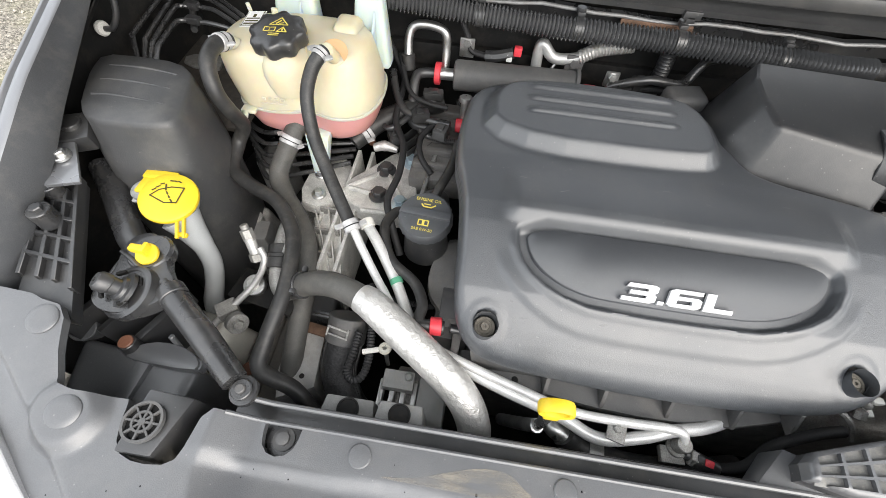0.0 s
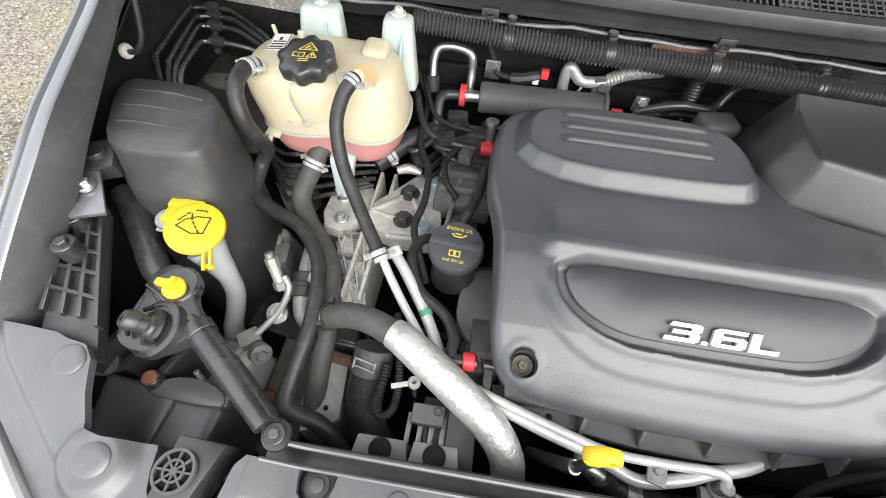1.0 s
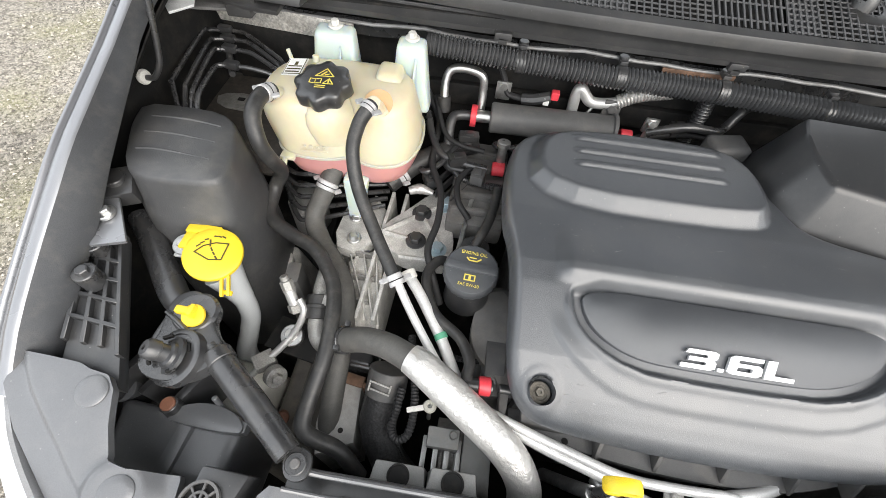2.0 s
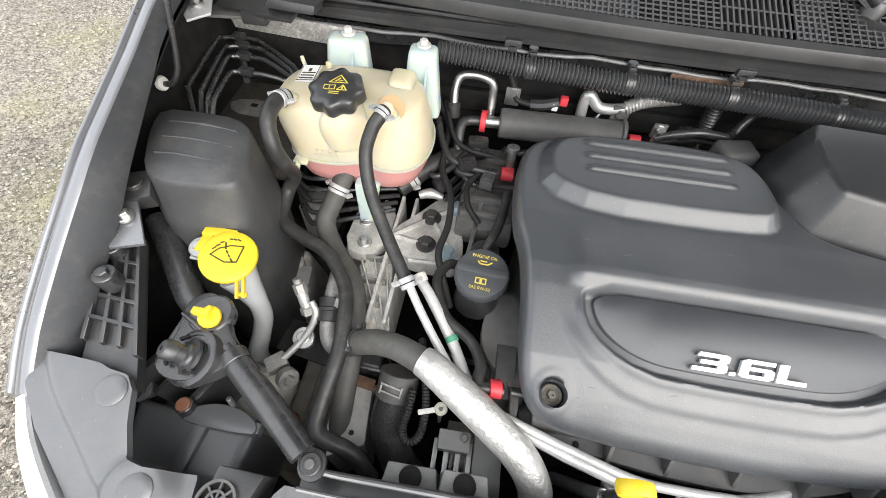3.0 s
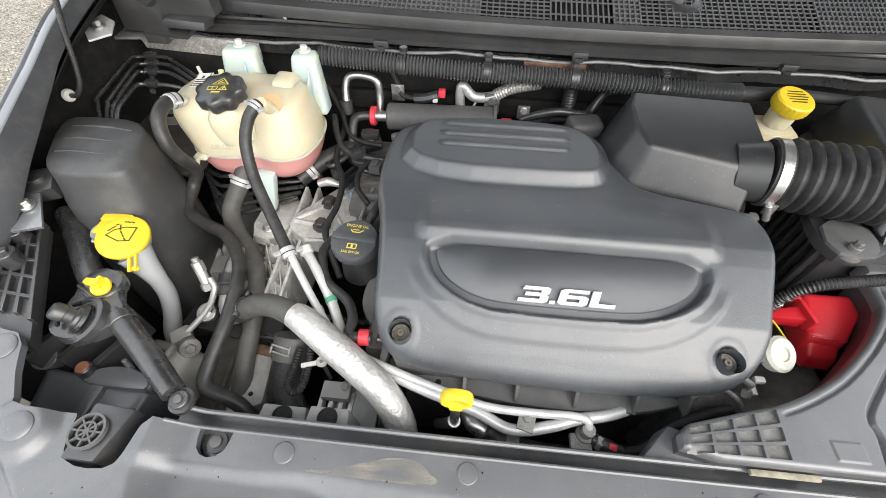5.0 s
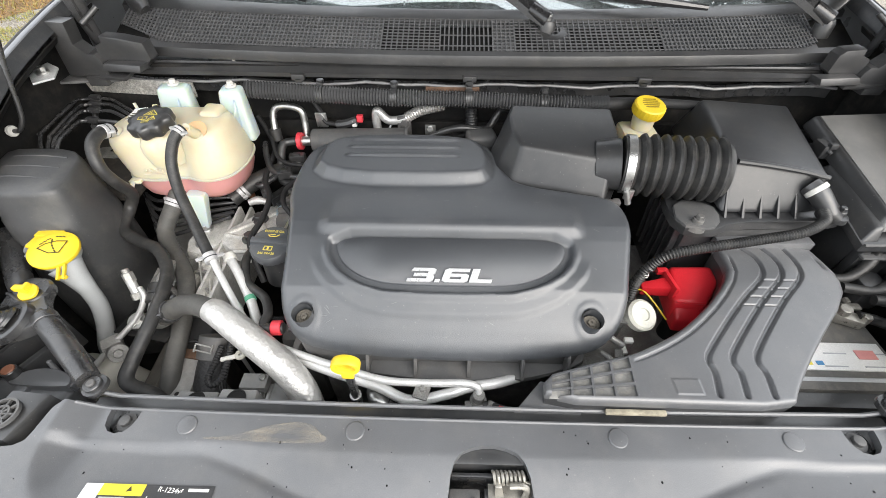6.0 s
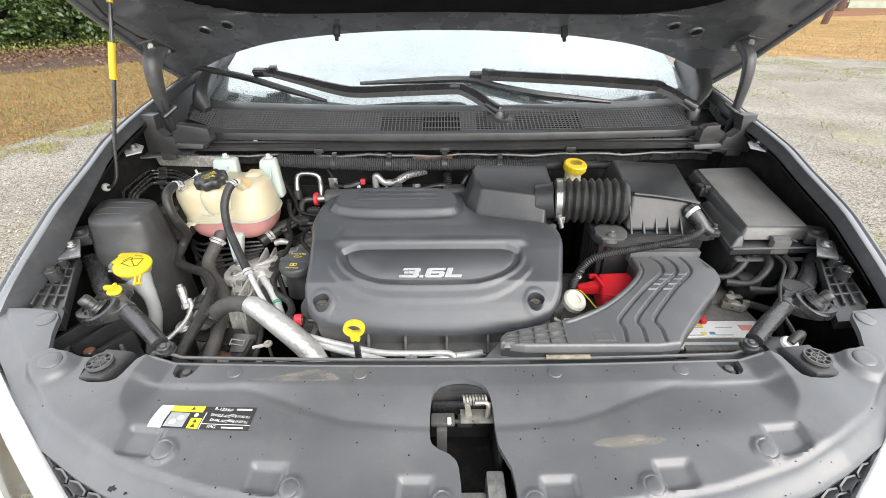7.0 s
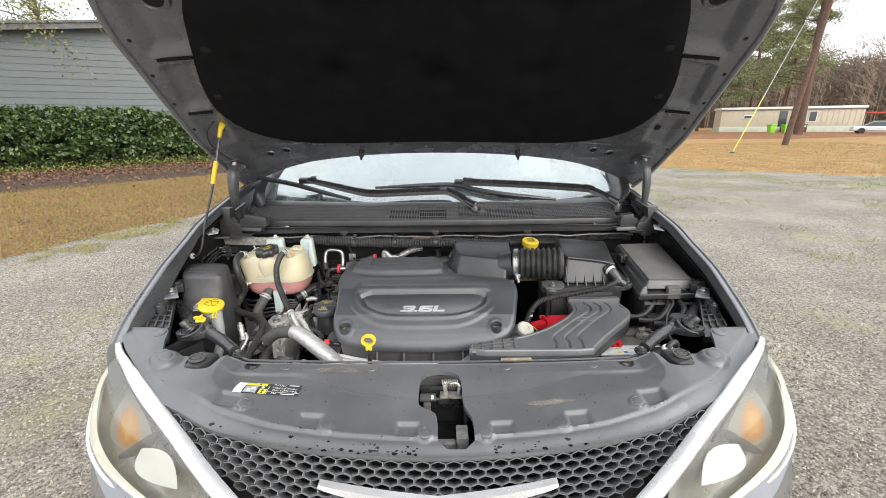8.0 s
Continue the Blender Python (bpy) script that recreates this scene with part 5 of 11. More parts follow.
def pressed(ax, s):
    """Depth of the stampings in the hood's inner frame beside the pad."""
    def field(s0, s1, in0, in1, out0, out1, soft):
        f = (s - s0) / (s1 - s0)
        d = min((s - s0), (s1 - s), ax - (in0 + (in1 - in0) * f), (out0 + (out1 - out0) * f) - ax)
        t = min(1.0, max(0.0, d / soft + 0.5))
        return t * t * (3 - 2 * t)
    z = -0.014 * field(0.405, 0.590, 0.840, 0.785, 0.915, 0.878, 0.014)
    z += -0.016 * field(0.66, 0.84, 0.73, 0.62, 0.868, 0.835, 0.040)
    z += -0.009 * field(0.16, 0.335, 0.855, 0.845, 0.935, 0.925, 0.022)
    z += -0.007 * field(-0.02, 0.085, 0.62, 0.60, 0.84, 0.84, 0.03)
    z += 0.006 * field(0.605, 0.645, 0.75, 0.74, 0.885, 0.88, 0.012) + 0.006 * field(0.352, 0.390, 0.82, 0.82, 0.93, 0.93, 0.012)
    return z


def hood_skin(lift, inset, n=48, k=40, rib=False):
    bm = bmesh.new()
    rows = []
    for i in range(n + 1):
        u = -1 + 2 * i / n
        row = []
        for j in range(k + 1):
            f = j / k
            w = hood_half(-0.02 + 1.2 * f) - inset
            x = u * w
            s0 = -0.21 * (abs(x) / 0.95) ** 2.2 + inset
            s = s0 + (1.2 - inset - s0) * f
            row.append(bm.verts.new(hood_point(x, s, lift + (pressed(abs(x), s) if rib else 0.0))))
        rows.append(row)
    for a, b in zip(rows, rows[1:]):
        for j in range(k):
            bm.faces.new((a[j], b[j], b[j + 1], a[j + 1]))
    return bm


hood = part("hood", hood_skin(-0.045, 0.0), silver_paint, car, "raised silver hood, dull grey underneath")
bm = hood_skin(0.0, 0.006, 190, 110, True)
part("inner_frame", bm, under_paint, hood, "grey painted inner frame", 60)
part("outer_hem", tube([hood_point(hood_half(-0.02 + 1.2 * f) * sgn, -0.21 * (hood_half(-0.02 + 1.2 * f) / 0.95) ** 2.2 * (1 - f) + 1.2 * f, 0.002) for sgn, fs in ((-1, np.linspace(1, 0, 30)), (1, [])) for f in fs], 0.009, 8, 1), silver_paint, hood)
part("outer_hem", tube([hood_point(hood_half(-0.02 + 1.2 * f), -0.21 * (hood_half(-0.02 + 1.2 * f) / 0.95) ** 2.2 * (1 - f) + 1.2 * f, 0.002) for f in np.linspace(1, 0, 30)], 0.009, 8, 1), silver_paint, hood)

# felt pad: outline bulging, quilted by its clips
PAD = soften([(-0.62, 0.11), (-0.45, 0.10), (0, 0.115), (0.45, 0.10), (0.62, 0.11), (0.765, 0.19), (0.83, 0.34), (0.815, 0.48), (0.755, 0.65), (0.68, 0.84), (0.5, 1.00), (0, 1.06), (-0.5, 1.00), (-0.68, 0.84), (-0.755, 0.65), (-0.815, 0.48), (-0.83, 0.34), (-0.765, 0.19)], 2)


def pad_mesh():
    dims = [(-0.335, 0.545), (0.0, 0.53), (0.335, 0.545), (-0.3, 0.82), (0.3, 0.82)]
    def h(x, s):
        d = distance(x, s, PAD)
        z = 0.022 * (1 - (1 - np.clip(-d / 0.035, 0, 1)) ** 2)
        for px, ps in dims:
            z = z - 0.023 * np.exp(-((x - px) ** 2 + (s - ps) ** 2) / 0.0024)
        return z + 0.004
    b = sheet(PAD, h, 0.018, 0.0)
    for v in b.verts:
        x, s, z = v.co
        v.co = hood_point(x, s, z)
    bmesh.ops.reverse_faces(b, faces=b.faces[:])
    return b


part("insulation_pad", pad_mesh(), pad_felt, hood, "black felt insulation pad", 60)
for x in (-0.352, 0.352):
    part("bumper_clip", merge(rod(hood_point(x, 0.025), hood_point(x, 0.025, 0.03), 0.011), rod(hood_point(x, 0.025, 0.028), hood_point(x, 0.025, 0.045), 0.006)), rubber, hood)
for x in (-0.52, 0.52):
    part("pad_tab", box(hood_point(x, 0.115, 0.012), (0.05, 0.02, 0.012), 0.003, pose(0, 0, 0, -34)), under_paint, hood)
for s in (-1, 1):
    for a, b in ((0.69, 0.030), (0.767, 0.017), (0.935, -0.06)):
        m, d = axis_matrix(hood_point(s * a, b, -0.006), hood_point(s * a, b, 0.004))
        r = 0.017 if a < 0.9 else 0.008
        part("frame_hole", lathe([(r + 0.006, -0.004), (r + 0.004, 0.002), (r, 0.003), (r - 0.001, 0.0), (0, 0.0)], m, 20), dark_void if a > 0.9 else under_paint, hood)
        if a < 0.9:
            part("hole_shade", lathe([(r - 0.003, 0.001), (r - 0.004, 0.003), (0, 0.003)], m, 18), dark_void, hood)
    # narrow slots through the frame, small drain holes along its edge: black shade shapes
    for a0, a1, b0, b1 in ((0.762, 0.866, 0.624, 0.632), (0.838, 0.918, 0.366, 0.376)):
        part("frame_gap", tube([hood_point(s * a0, b0, 0.007), hood_point(s * (a0 + a1) / 2, (b0 + b1) / 2, 0.007), hood_point(s * a1, b1, 0.006)], 0.0085, 8, 3, flat=0.6), pad_felt, hood)
    for a, b in ((0.895, 0.71), (0.921, 0.57), (0.938, 0.43), (0.953, 0.28), (0.962, 0.13)):
        m, d = axis_matrix(hood_point(s * a, b, -0.002), hood_point(s * a, b, 0.002))
        part("drain_hole", lathe([(0.006, 0.0), (0.006, 0.0035), (0, 0.0035)], m, 10), dark_void, hood)
    part("square_hole", box(hood_point(s * 0.870, 0.245, -0.006), (0.018, 0.022, 0.006), 0.001, pose(0, 0, 0, -34)), dark_void, hood)
    m, d = axis_matrix(hood_point(s * 0.765, 0.82, -0.020), hood_point(s * 0.765, 0.82, -0.002))
    part("round_opening", lathe([(0.048, 0.0), (0.044, 0.010), (0.036, 0.012), (0.034, 0.006), (0, 0.006)], m, 26), under_paint, hood)
    part("opening_shade", lathe([(0.032, 0.005), (0.030, 0.008), (0, 0.008)], m, 24), dark_void, hood)
    for a, b in ((0.70, 0.665), (0.77, 0.455)):
        m, d = axis_matrix(hood_point(s * a, b, 0.016), hood_point(s * a, b, 0.028))
        part("pad_retainer", lathe([(0.016, 0.0), (0.016, 0.009), (0.012, 0.011), (0, 0.012)], m, 18), dark_void, hood)
    hinge = part("hood_hinge", tube([(s * 0.915, 0.80, 1.20), (s * 0.910, 0.785, 1.25), (s * 0.905, 0.775, 1.30), (s * 0.902, 0.772, 1.36), (s * 0.898, 0.785, 1.42), (s * 0.888, 0.83, 1.462)], [0.013, 0.015, 0.019, 0.023, 0.026, 0.026], 12, 5, flat=0.7), hinge_paint, car, "pressed steel hood hinge")
    part("hinge_plate", hull([(s * 0.915, 0.775, 1.475), (s * 0.865, 0.775, 1.485), (s * 0.860, 0.875, 1.445), (s * 0.905, 0.875, 1.435)], [(s * 0.915, 0.772, 1.470), (s * 0.865, 0.772, 1.480), (s * 0.860, 0.872, 1.440), (s * 0.905, 0.872, 1.430)], 0.002), hinge_paint, hinge)
    part("bolt", rod((s * 0.892, 0.795, 1.472), (s * 0.888, 0.788, 1.455), 0.010, seg=6), steel, hinge)
    part("bolt", rod((s * 0.880, 0.845, 1.452), (s * 0.876, 0.838, 1.436), 0.010, seg=6), steel, hinge)
    dz, o = (0.0, 0.0) if s < 0 else (-0.012, -0.012)
    stop = 0.758 if s < 0 else 0.800
    turn = Matrix.Translation((0, 0, dz)) @ Matrix.Rotation(math.pi / 2, 4, "X")
    blk = part("corner_block", prism([(s * (x + o), z) for x, z in ((0.958, 1.166), (0.953, 1.215), (0.944, 1.284), (0.900, 1.281), (0.907, 1.236), (0.888, 1.216), (0.872, 1.216), (0.866, 1.205), (0.860, 1.178), (0.862, 1.166))], -0.742, -0.706, 0.004, turn), cowl_plastic, car, "stepped black plastic corner block")
    part("inner_step", prism([(s * (x + o), z) for x, z in ((0.874, 1.180), (0.872, 1.228), (0.853, 1.236), (0.851, 1.250), (0.810, 1.246), (stop, 1.236), (stop - 0.003, 1.200), (stop + 0.02, 1.180))], -0.752, -0.720, 0.004, turn), cowl_plastic, blk)
    part("ledge", hull([(s * (0.862 + o), 0.690, 1.184 + dz), (s * (0.772 + o), 0.688, 1.182 + dz), (s * (0.765 + o), 0.72, 1.182 + dz), (s * (0.862 + o), 0.72, 1.184 + dz)], [(s * (0.852 + o), 0.694, 1.200 + dz), (s * (0.768 + o), 0.692, 1.197 + dz), (s * (0.762 + o), 0.72, 1.197 + dz), (s * (0.852 + o), 0.72, 1.200 + dz)], 0.003), cowl_plastic, blk)
    part("hinge_stay", rod((s * 0.905, 0.76, 1.262), (s * 0.872, 0.79, 1.290), 0.006), painted_black, blk)
    e = 0.0 if s < 0 else 0.035
    plate = part("fender_tab", hull([(s * (0.985 - e), 0.640, 1.198), (s * (0.950 - e), 0.600, 1.190), (s * (0.925 - e), 0.632, 1.190), (s * (0.940 - e), 0.672, 1.196), (s * (0.975 - e), 0.690, 1.200)], [(s * (0.985 - e), 0.640, 1.202), (s * (0.950 - e), 0.600, 1.194), (s * (0.925 - e), 0.632, 1.194), (s * (0.940 - e), 0.672, 1.200), (s * (0.975 - e), 0.690, 1.204)], 0.0012), zinc_bright, car, "pale painted fender tab")
    part("tab_bolt", merge(rod((s * (0.955 - e), 0.645, 1.197), (s * (0.955 - e), 0.645, 1.203), 0.013), rod((s * (0.955 - e), 0.645, 1.202), (s * (0.955 - e), 0.645, 1.212), 0.008, seg=6)), steel, plate)
    part("cowl_end", tube([(s * 0.84, 0.90, 1.25), (s * 0.87, 0.94, 1.285), (s * 0.885, 1.03, 1.33), (s * 0.88, 1.14, 1.38)], [0.02, 0.045, 0.05, 0.03], 12, 5, flat=0.5), black_plastic, cowl)


# ---------------------------------------------------------------- hood prop
prop = thing("hood_prop", (-0.90, 0.45, 1.12), "black steel hood prop rod with yellow grips", "prop rod")
part("rod", tube([(-0.970, 0.515, 1.130), (-0.955, 0.514, 1.134), (-0.942, 0.520, 1.152), (-0.936, 0.527, 1.175), (-0.922, 0.545, 1.25), (-0.900, 0.563, 1.33), (-0.880, 0.580, 1.41), (-0.866, 0.600, 1.486), (-0.858, 0.628, 1.56), (-0.855, 0.645, 1.60)], 0.0045, 10), painted_black, prop)
part("grip", tube([(-0.882, 0.578, 1.404), (-0.874, 0.588, 1.446), (-0.866, 0.600, 1.488)], 0.0085, 14, 3), yellow, prop)
part("end_cap", tube([(-0.857, 0.634, 1.575), (-0.855, 0.648, 1.605), (-0.853, 0.665, 1.625), (-0.862, 0.685, 1.642)], [0.007, 0.009, 0.013, 0.012], 12, 4), yellow, prop)
part("washer_hose", tube([hood_point(-0.865, 0.31, 0.008), hood_point(-0.915, 0.26, 0.012), hood_point(-0.938, 0.18, 0.015), hood_point(-0.925, 0.09, 0.020), hood_point(-0.905, 0.02, 0.020), Vector((-0.893, 0.80, 1.42)), Vector((-0.897, 0.772, 1.36)), Vector((-0.90, 0.765, 1.29)), Vector((-0.91, 0.79, 1.22))], 0.0035, 8, 6), rubber, hood, "thin black washer hose")
part("grommet", lathe([(0.006, 0.0), (0.011, 0.0), (0.012, 0.004), (0.010, 0.008), (0.006, 0.009)], axis_matrix((-0.980, 0.517, 1.129), (-0.96, 0.513, 1.133))[0], 24), white_plastic, prop)

# ---------------------------------------------------------------- engine
engine = thing("engine", (0, 0.4, 0.43), "dirty cast engine block beneath its plastic cover", "engine")
part("block", merge(box((-0.06, 0.42, 0.68), (0.52, 0.48, 0.48), 0.02), box((-0.06, 0.40, 0.90), (0.46, 0.42, 0.07), 0.012)), cast_alu, engine)
manifold_grey = surface("dusty_manifold_plastic", (0.17, 0.165, 0.16), 0.45, vary=0.2, scale=25, dust=(0.28, 0.25, 0.2), dust_amount=0.35)
part("intake_manifold", merge(box((-0.42, 0.60, 0.90), (0.11, 0.24, 0.05), 0.01), *[box((-0.42, 0.51 + 0.04 * k, 0.932), (0.10, 0.012, 0.016), 0.004) for k in range(5)]), manifold_grey, engine)
part("timing_cover", merge(box((-0.35, 0.28, 0.76), (0.06, 0.20, 0.26), 0.015), rod((-0.372, 0.24, 0.845), (-0.340, 0.24, 0.845), 0.06, seg=32)), grey_plastic, engine)
part("head_flange", prism(soften([(-0.33, 0.142), (-0.22, 0.124), (-0.09, 0.110), (0.05, 0.112), (0.11, 0.124), (0.19, 0.148), (0.20, 0.18), (-0.33, 0.18)], 1), 0.872, 0.884, 0.004), grey_plastic, engine)
part("head_wall", hull([(-0.31, 0.145, 0.88), (0.17, 0.148, 0.88), (0.17, 0.175, 0.88), (-0.31, 0.175, 0.88)], [(-0.32, 0.150, 0.94), (0.18, 0.150, 0.94), (0.18, 0.175, 0.94), (-0.32, 0.175, 0.94)], 0.004), grey_plastic, engine)
for x in (-0.20, -0.115, -0.02, 0.075, 0.155):
    part("rib", hull([(x - 0.003, 0.114, 0.882), (x + 0.003, 0.114, 0.882), (x + 0.003, 0.15, 0.882), (x - 0.003, 0.15, 0.882)], [(x - 0.003, 0.136, 0.922), (x + 0.003, 0.136, 0.922), (x + 0.003, 0.15, 0.926), (x - 0.003, 0.15, 0.926)], 0.001), grey_plastic, engine)
part("flange_hole", rod((-0.243, 0.136, 0.882), (-0.243, 0.136, 0.8855), 0.005), dark_void, engine)
part("gearbox", merge(box((0.34, 0.36, 0.66), (0.30, 0.40, 0.30), 0.04, seg=3)), cast_alu, engine)


# engine cover: moulded over an outline, with a raised rear field, three ribs and a sunk panel
COVER = soften([(-0.295, 0.136), (-0.14, 0.127), (0.0, 0.126), (0.13, 0.131), (0.208, 0.143), (0.248, 0.185), (0.264, 0.26), (0.285, 0.36), (0.262, 0.412), (0.19, 0.425), (0.082, 0.447), (0.058, 0.485),
                (0.042, 0.56), (0.005, 0.612), (-0.05, 0.63), (-0.18, 0.628), (-0.31, 0.612), (-0.372, 0.575), (-0.385, 0.50), (-0.382, 0.40), (-0.366, 0.355), (-0.357, 0.27), (-0.354, 0.20), (-0.336, 0.156)], 2)
PANEL = soften([(-0.272, 0.302), (-0.14, 0.303), (0.04, 0.303), (0.158, 0.303), (0.153, 0.265), (0.125, 0.236), (0.07, 0.214), (0.0, 0.211), (-0.12, 0.211), (-0.19, 0.214), (-0.24, 0.236), (-0.266, 0.265)], 1)
RAISED = soften([(-0.335, 0.436), (-0.02, 0.436), (0.025, 0.46), (0.02, 0.55), (-0.03, 0.60), (-0.29, 0.60), (-0.345, 0.55)], 2)
COVER_Y = [0.08, 0.11, 0.127, 0.14, 0.155, 0.170, 0.20, 0.21, 0.30, 0.33, 0.42, 0.6, 0.7]
COVER_Z = [0.89, 0.926, 0.944, 0.958, 0.973, 0.986, 1.008, 1.016, 1.052, 1.061, 1.070, 1.073, 1.07]


def cover_height(x, y):
    z = np.interp(y, COVER_Y, COVER_Z) - 0.008 * np.clip(x - 0.1, 0, 1)
    z = z + 0.022 * step(-distance(x, y, RAISED), -0.012, 0.016)
    p = distance(x, y, PANEL)
    z = z + 0.010 * step(y, 0.300, 0.321) * (1 - step(y, 0.325, 0.41)) * step(0.115 + 0.135 - np.abs(x + 0.057), 0, 0.03)
    z = z - 0.012 * step(-p, -0.010, -0.001)
    z = z + 0.0035 * step(p, 0.022, 0.013) * step(p, 0.004, 0.012) * step(0.295 - y, 0, 0.03)
    z = z + 0.004 * step(p, 0.045, 0.035) * step(0.27 - y, 0, 0.05)
    for k, yy in enumerate((0.505, 0.535, 0.565)):
        z = z + 0.005 * step(0.008 - np.abs(y - yy - 0.004 * x), 0, 0.006) * step(np.abs(x + 0.16), 0.125, 0.105)
    for bx in (-0.305, 0.184):
        d = np.hypot(x - bx, y - 0.171)
        z = z + 0.0020 * step(0.032 - d, 0, 0.010)
    r = 0.014
    d = np.clip(-distance(x, y, COVER) / r, 0, 1)
    return z - (0.012 + 0.014 * step(y, 0.16, 0.26)) * (1 - np.sqrt(np.clip(1 - (1 - d) ** 2, 0, 1)))


engine_cover = thing("engine_cover", (-0.05, 0.36, 0.93), "black moulded plastic engine cover with a silver badge", "engine cover")
WELLS = [[(bx + 0.0170 * math.cos(a), 0.171 + 0.0170 * math.sin(a)) for a in [k * math.pi / 20 for k in range(40)]] for bx in (-0.305, 0.184)]
part("cover_shell", sheet(COVER, cover_height, 0.0023, 0.007, WELLS), cover_plastic, engine_cover, "", 65)


bolt_dusty = surface("dusty_brown_bolt", (0.17, 0.155, 0.13), 0.6, 0.3, vary=0.3, scale=90, dust=(0.30, 0.27, 0.22), dust_amount=0.5)
panel_plastic = surface("ribbed_panel_plastic", (0.068, 0.072, 0.079), 0.44, vary=0.1, bump=0.15, spec=0.9, specks=0.1, lines=0.0009)


def panel_plate():
    """Flat D-shaped plate lying in the sunk field, with a narrow gutter round it."""
    cx, cy = -0.057, 0.263
    rim = [(cx + (x - cx) * 0.965, cy + 0.003 + (y - cy) * 0.90) for x, y in soften(PANEL, 2)]
    bm = bmesh.new()
    def ring(k, dz):
        return [bm.verts.new((cx + (x - cx) * (1 - k), cy + (y - cy) * (1 - 3 * k), 1.052 + (cy + (y - cy) * (1 - 3 * k) - 0.30) * 0.4 - 0.0035 - 0.008 * max(x - 0.1, 0) + dz)) for x, y in rim]
    rings = [ring(0, -0.012), ring(0, -0.0012), ring(0.006, 0)]
    n = len(rim)
    for a, b in zip(rings, rings[1:]):
        for i in range(n):
            bm.faces.new((a[i], a[(i + 1) % n], b[(i + 1) % n], b[i]))
    bm.faces.new(rings[-1])
    bmesh.ops.recalc_face_normals(bm, faces=bm.faces[:])
    return bm


part("ribbed_panel", panel_plate(), panel_plastic, engine_cover, "finely ribbed sunk panel", 80)
tilt = math.degrees(math.atan2(0.036, 0.09))
BADGE = {"3": [[(0.06, 0.78), (0.14, 1), (1.20, 1), (1.38, 0.90), (1.38, 0.62), (1.26, 0.51), (1.38, 0.40), (1.38, 0.10), (1.20, 0), (0, 0), (0, 0.23), (0.98, 0.23), (0.98, 0.395), (0.26, 0.395), (0.26, 0.62), (0.98, 0.62), (0.98, 0.775), (0.06, 0.775)]],
         ".": [[(0, 0), (0.26, 0), (0.26, 0.2), (0, 0.2)]],
         "6": [[(1.34, 1), (0.2, 1), (0, 0.88), (0, 0.12), (0.2, 0), (0.39, 0), (0.39, 0.78), (1.34, 0.78)], [(0.395, 0), (1.20, 0), (1.38, 0.12), (1.38, 0.50), (1.20, 0.62), (0.395, 0.62), (0.395, 0.41), (0.99, 0.41), (0.99, 0.21), (0.395, 0.21)]],
         "L": [[(0, 0), (1.20, 0), (1.20, 0.24), (0.40, 0.24), (0.40, 1), (0, 1)]]}
badge_plane = pose(-0.052, 0.233, 1.0255, tilt, 0, 0)
advance = -0.080
for sign, across in (("3", 1.48), (".", 0.36), ("6", 1.48), ("L", 1.2)):
    shapes = []
    for poly in BADGE[sign]:
        shapes.append(prism([(advance + 0.0325 * px + 0.008 * py, 0.0250 * (py - 0.5)) for px, py in poly], -0.002, 0.0028, 0.0005, badge_plane, 1))
    part("badge_letter", merge(*shapes), silver_badge, engine_cover, "silver character of the 3.6L badge")
    advance += 0.0325 * across
for bx in (-0.305, 0.184):
    at = Matrix.Translation((bx, 0.171, 0.974))
    b = part("cover_bolt", lathe([(0.0172, 0.026), (0.0170, 0.004), (0.0160, 0.0), (0.0145, 0.0)], at @ pose(0, 0, 0, 12), 32, caps=False), cover_plastic, engine_cover)
    part("washer_head", lathe([(0.0150, 0.0), (0.0150, 0.008), (0.0138, 0.0098), (0.0105, 0.0102), (0.0095, 0.0088), (0, 0.0088)], at @ pose(0, 0, 0, 12), 28), bolt_dusty, b)
    part("hex_head", lathe([(0.0066, 0.008), (0.0066, 0.0125), (0.0058, 0.0135), (0.0025, 0.0135), (0.002, 0.011), (0, 0.011)], at @ pose(0, 0, 0, 12), 6), bolt_dusty, b)


def cover_scratches():
    """Short pale scuffs on the engine cover."""
    rnd = random.Random(61)
    bm = bmesh.new()
    for _ in range(34):
        x, y = (rnd.gauss(-0.29, 0.03), rnd.gauss(0.165, 0.02)) if rnd.random() < 0.4 else (rnd.uniform(-0.30, 0.22), rnd.uniform(0.15, 0.42))
        a, n = rnd.uniform(-0.9, 0.5), rnd.uniform(0.004, 0.016)
        if float(distance(np.array([x]), np.array([y]), PANEL)[0]) < 0.012 or float(distance(np.array([x]), np.array([y]), COVER)[0]) > -0.02:
            continue
        row = []
        for k in range(5):
            px, py = x + n * math.cos(a) * (k / 4 - 0.5), y + n * math.sin(a) * (k / 4 - 0.5)
            w = 0.0004 * math.sin(math.pi * (k + 0.5) / 5)
            row.append([bm.verts.new((px + e * w * -math.sin(a), py + e * w * math.cos(a), float(cover_height(np.array([px]), np.array([py]))[0]) + 0.0006)) for e in (-1, 1)])
        for p, q in zip(row, row[1:]):
            bm.faces.new((p[0], q[0], q[1], p[1]))
    return tagged(part("scuff", bm, scuff_grey, engine_cover, "short pale scuffs"), kind="stuff")


scuff_grey = surface("pale_scuff", (0.22, 0.22, 0.22), 0.6, vary=0.2, bump=0.0)
cover_scratches()

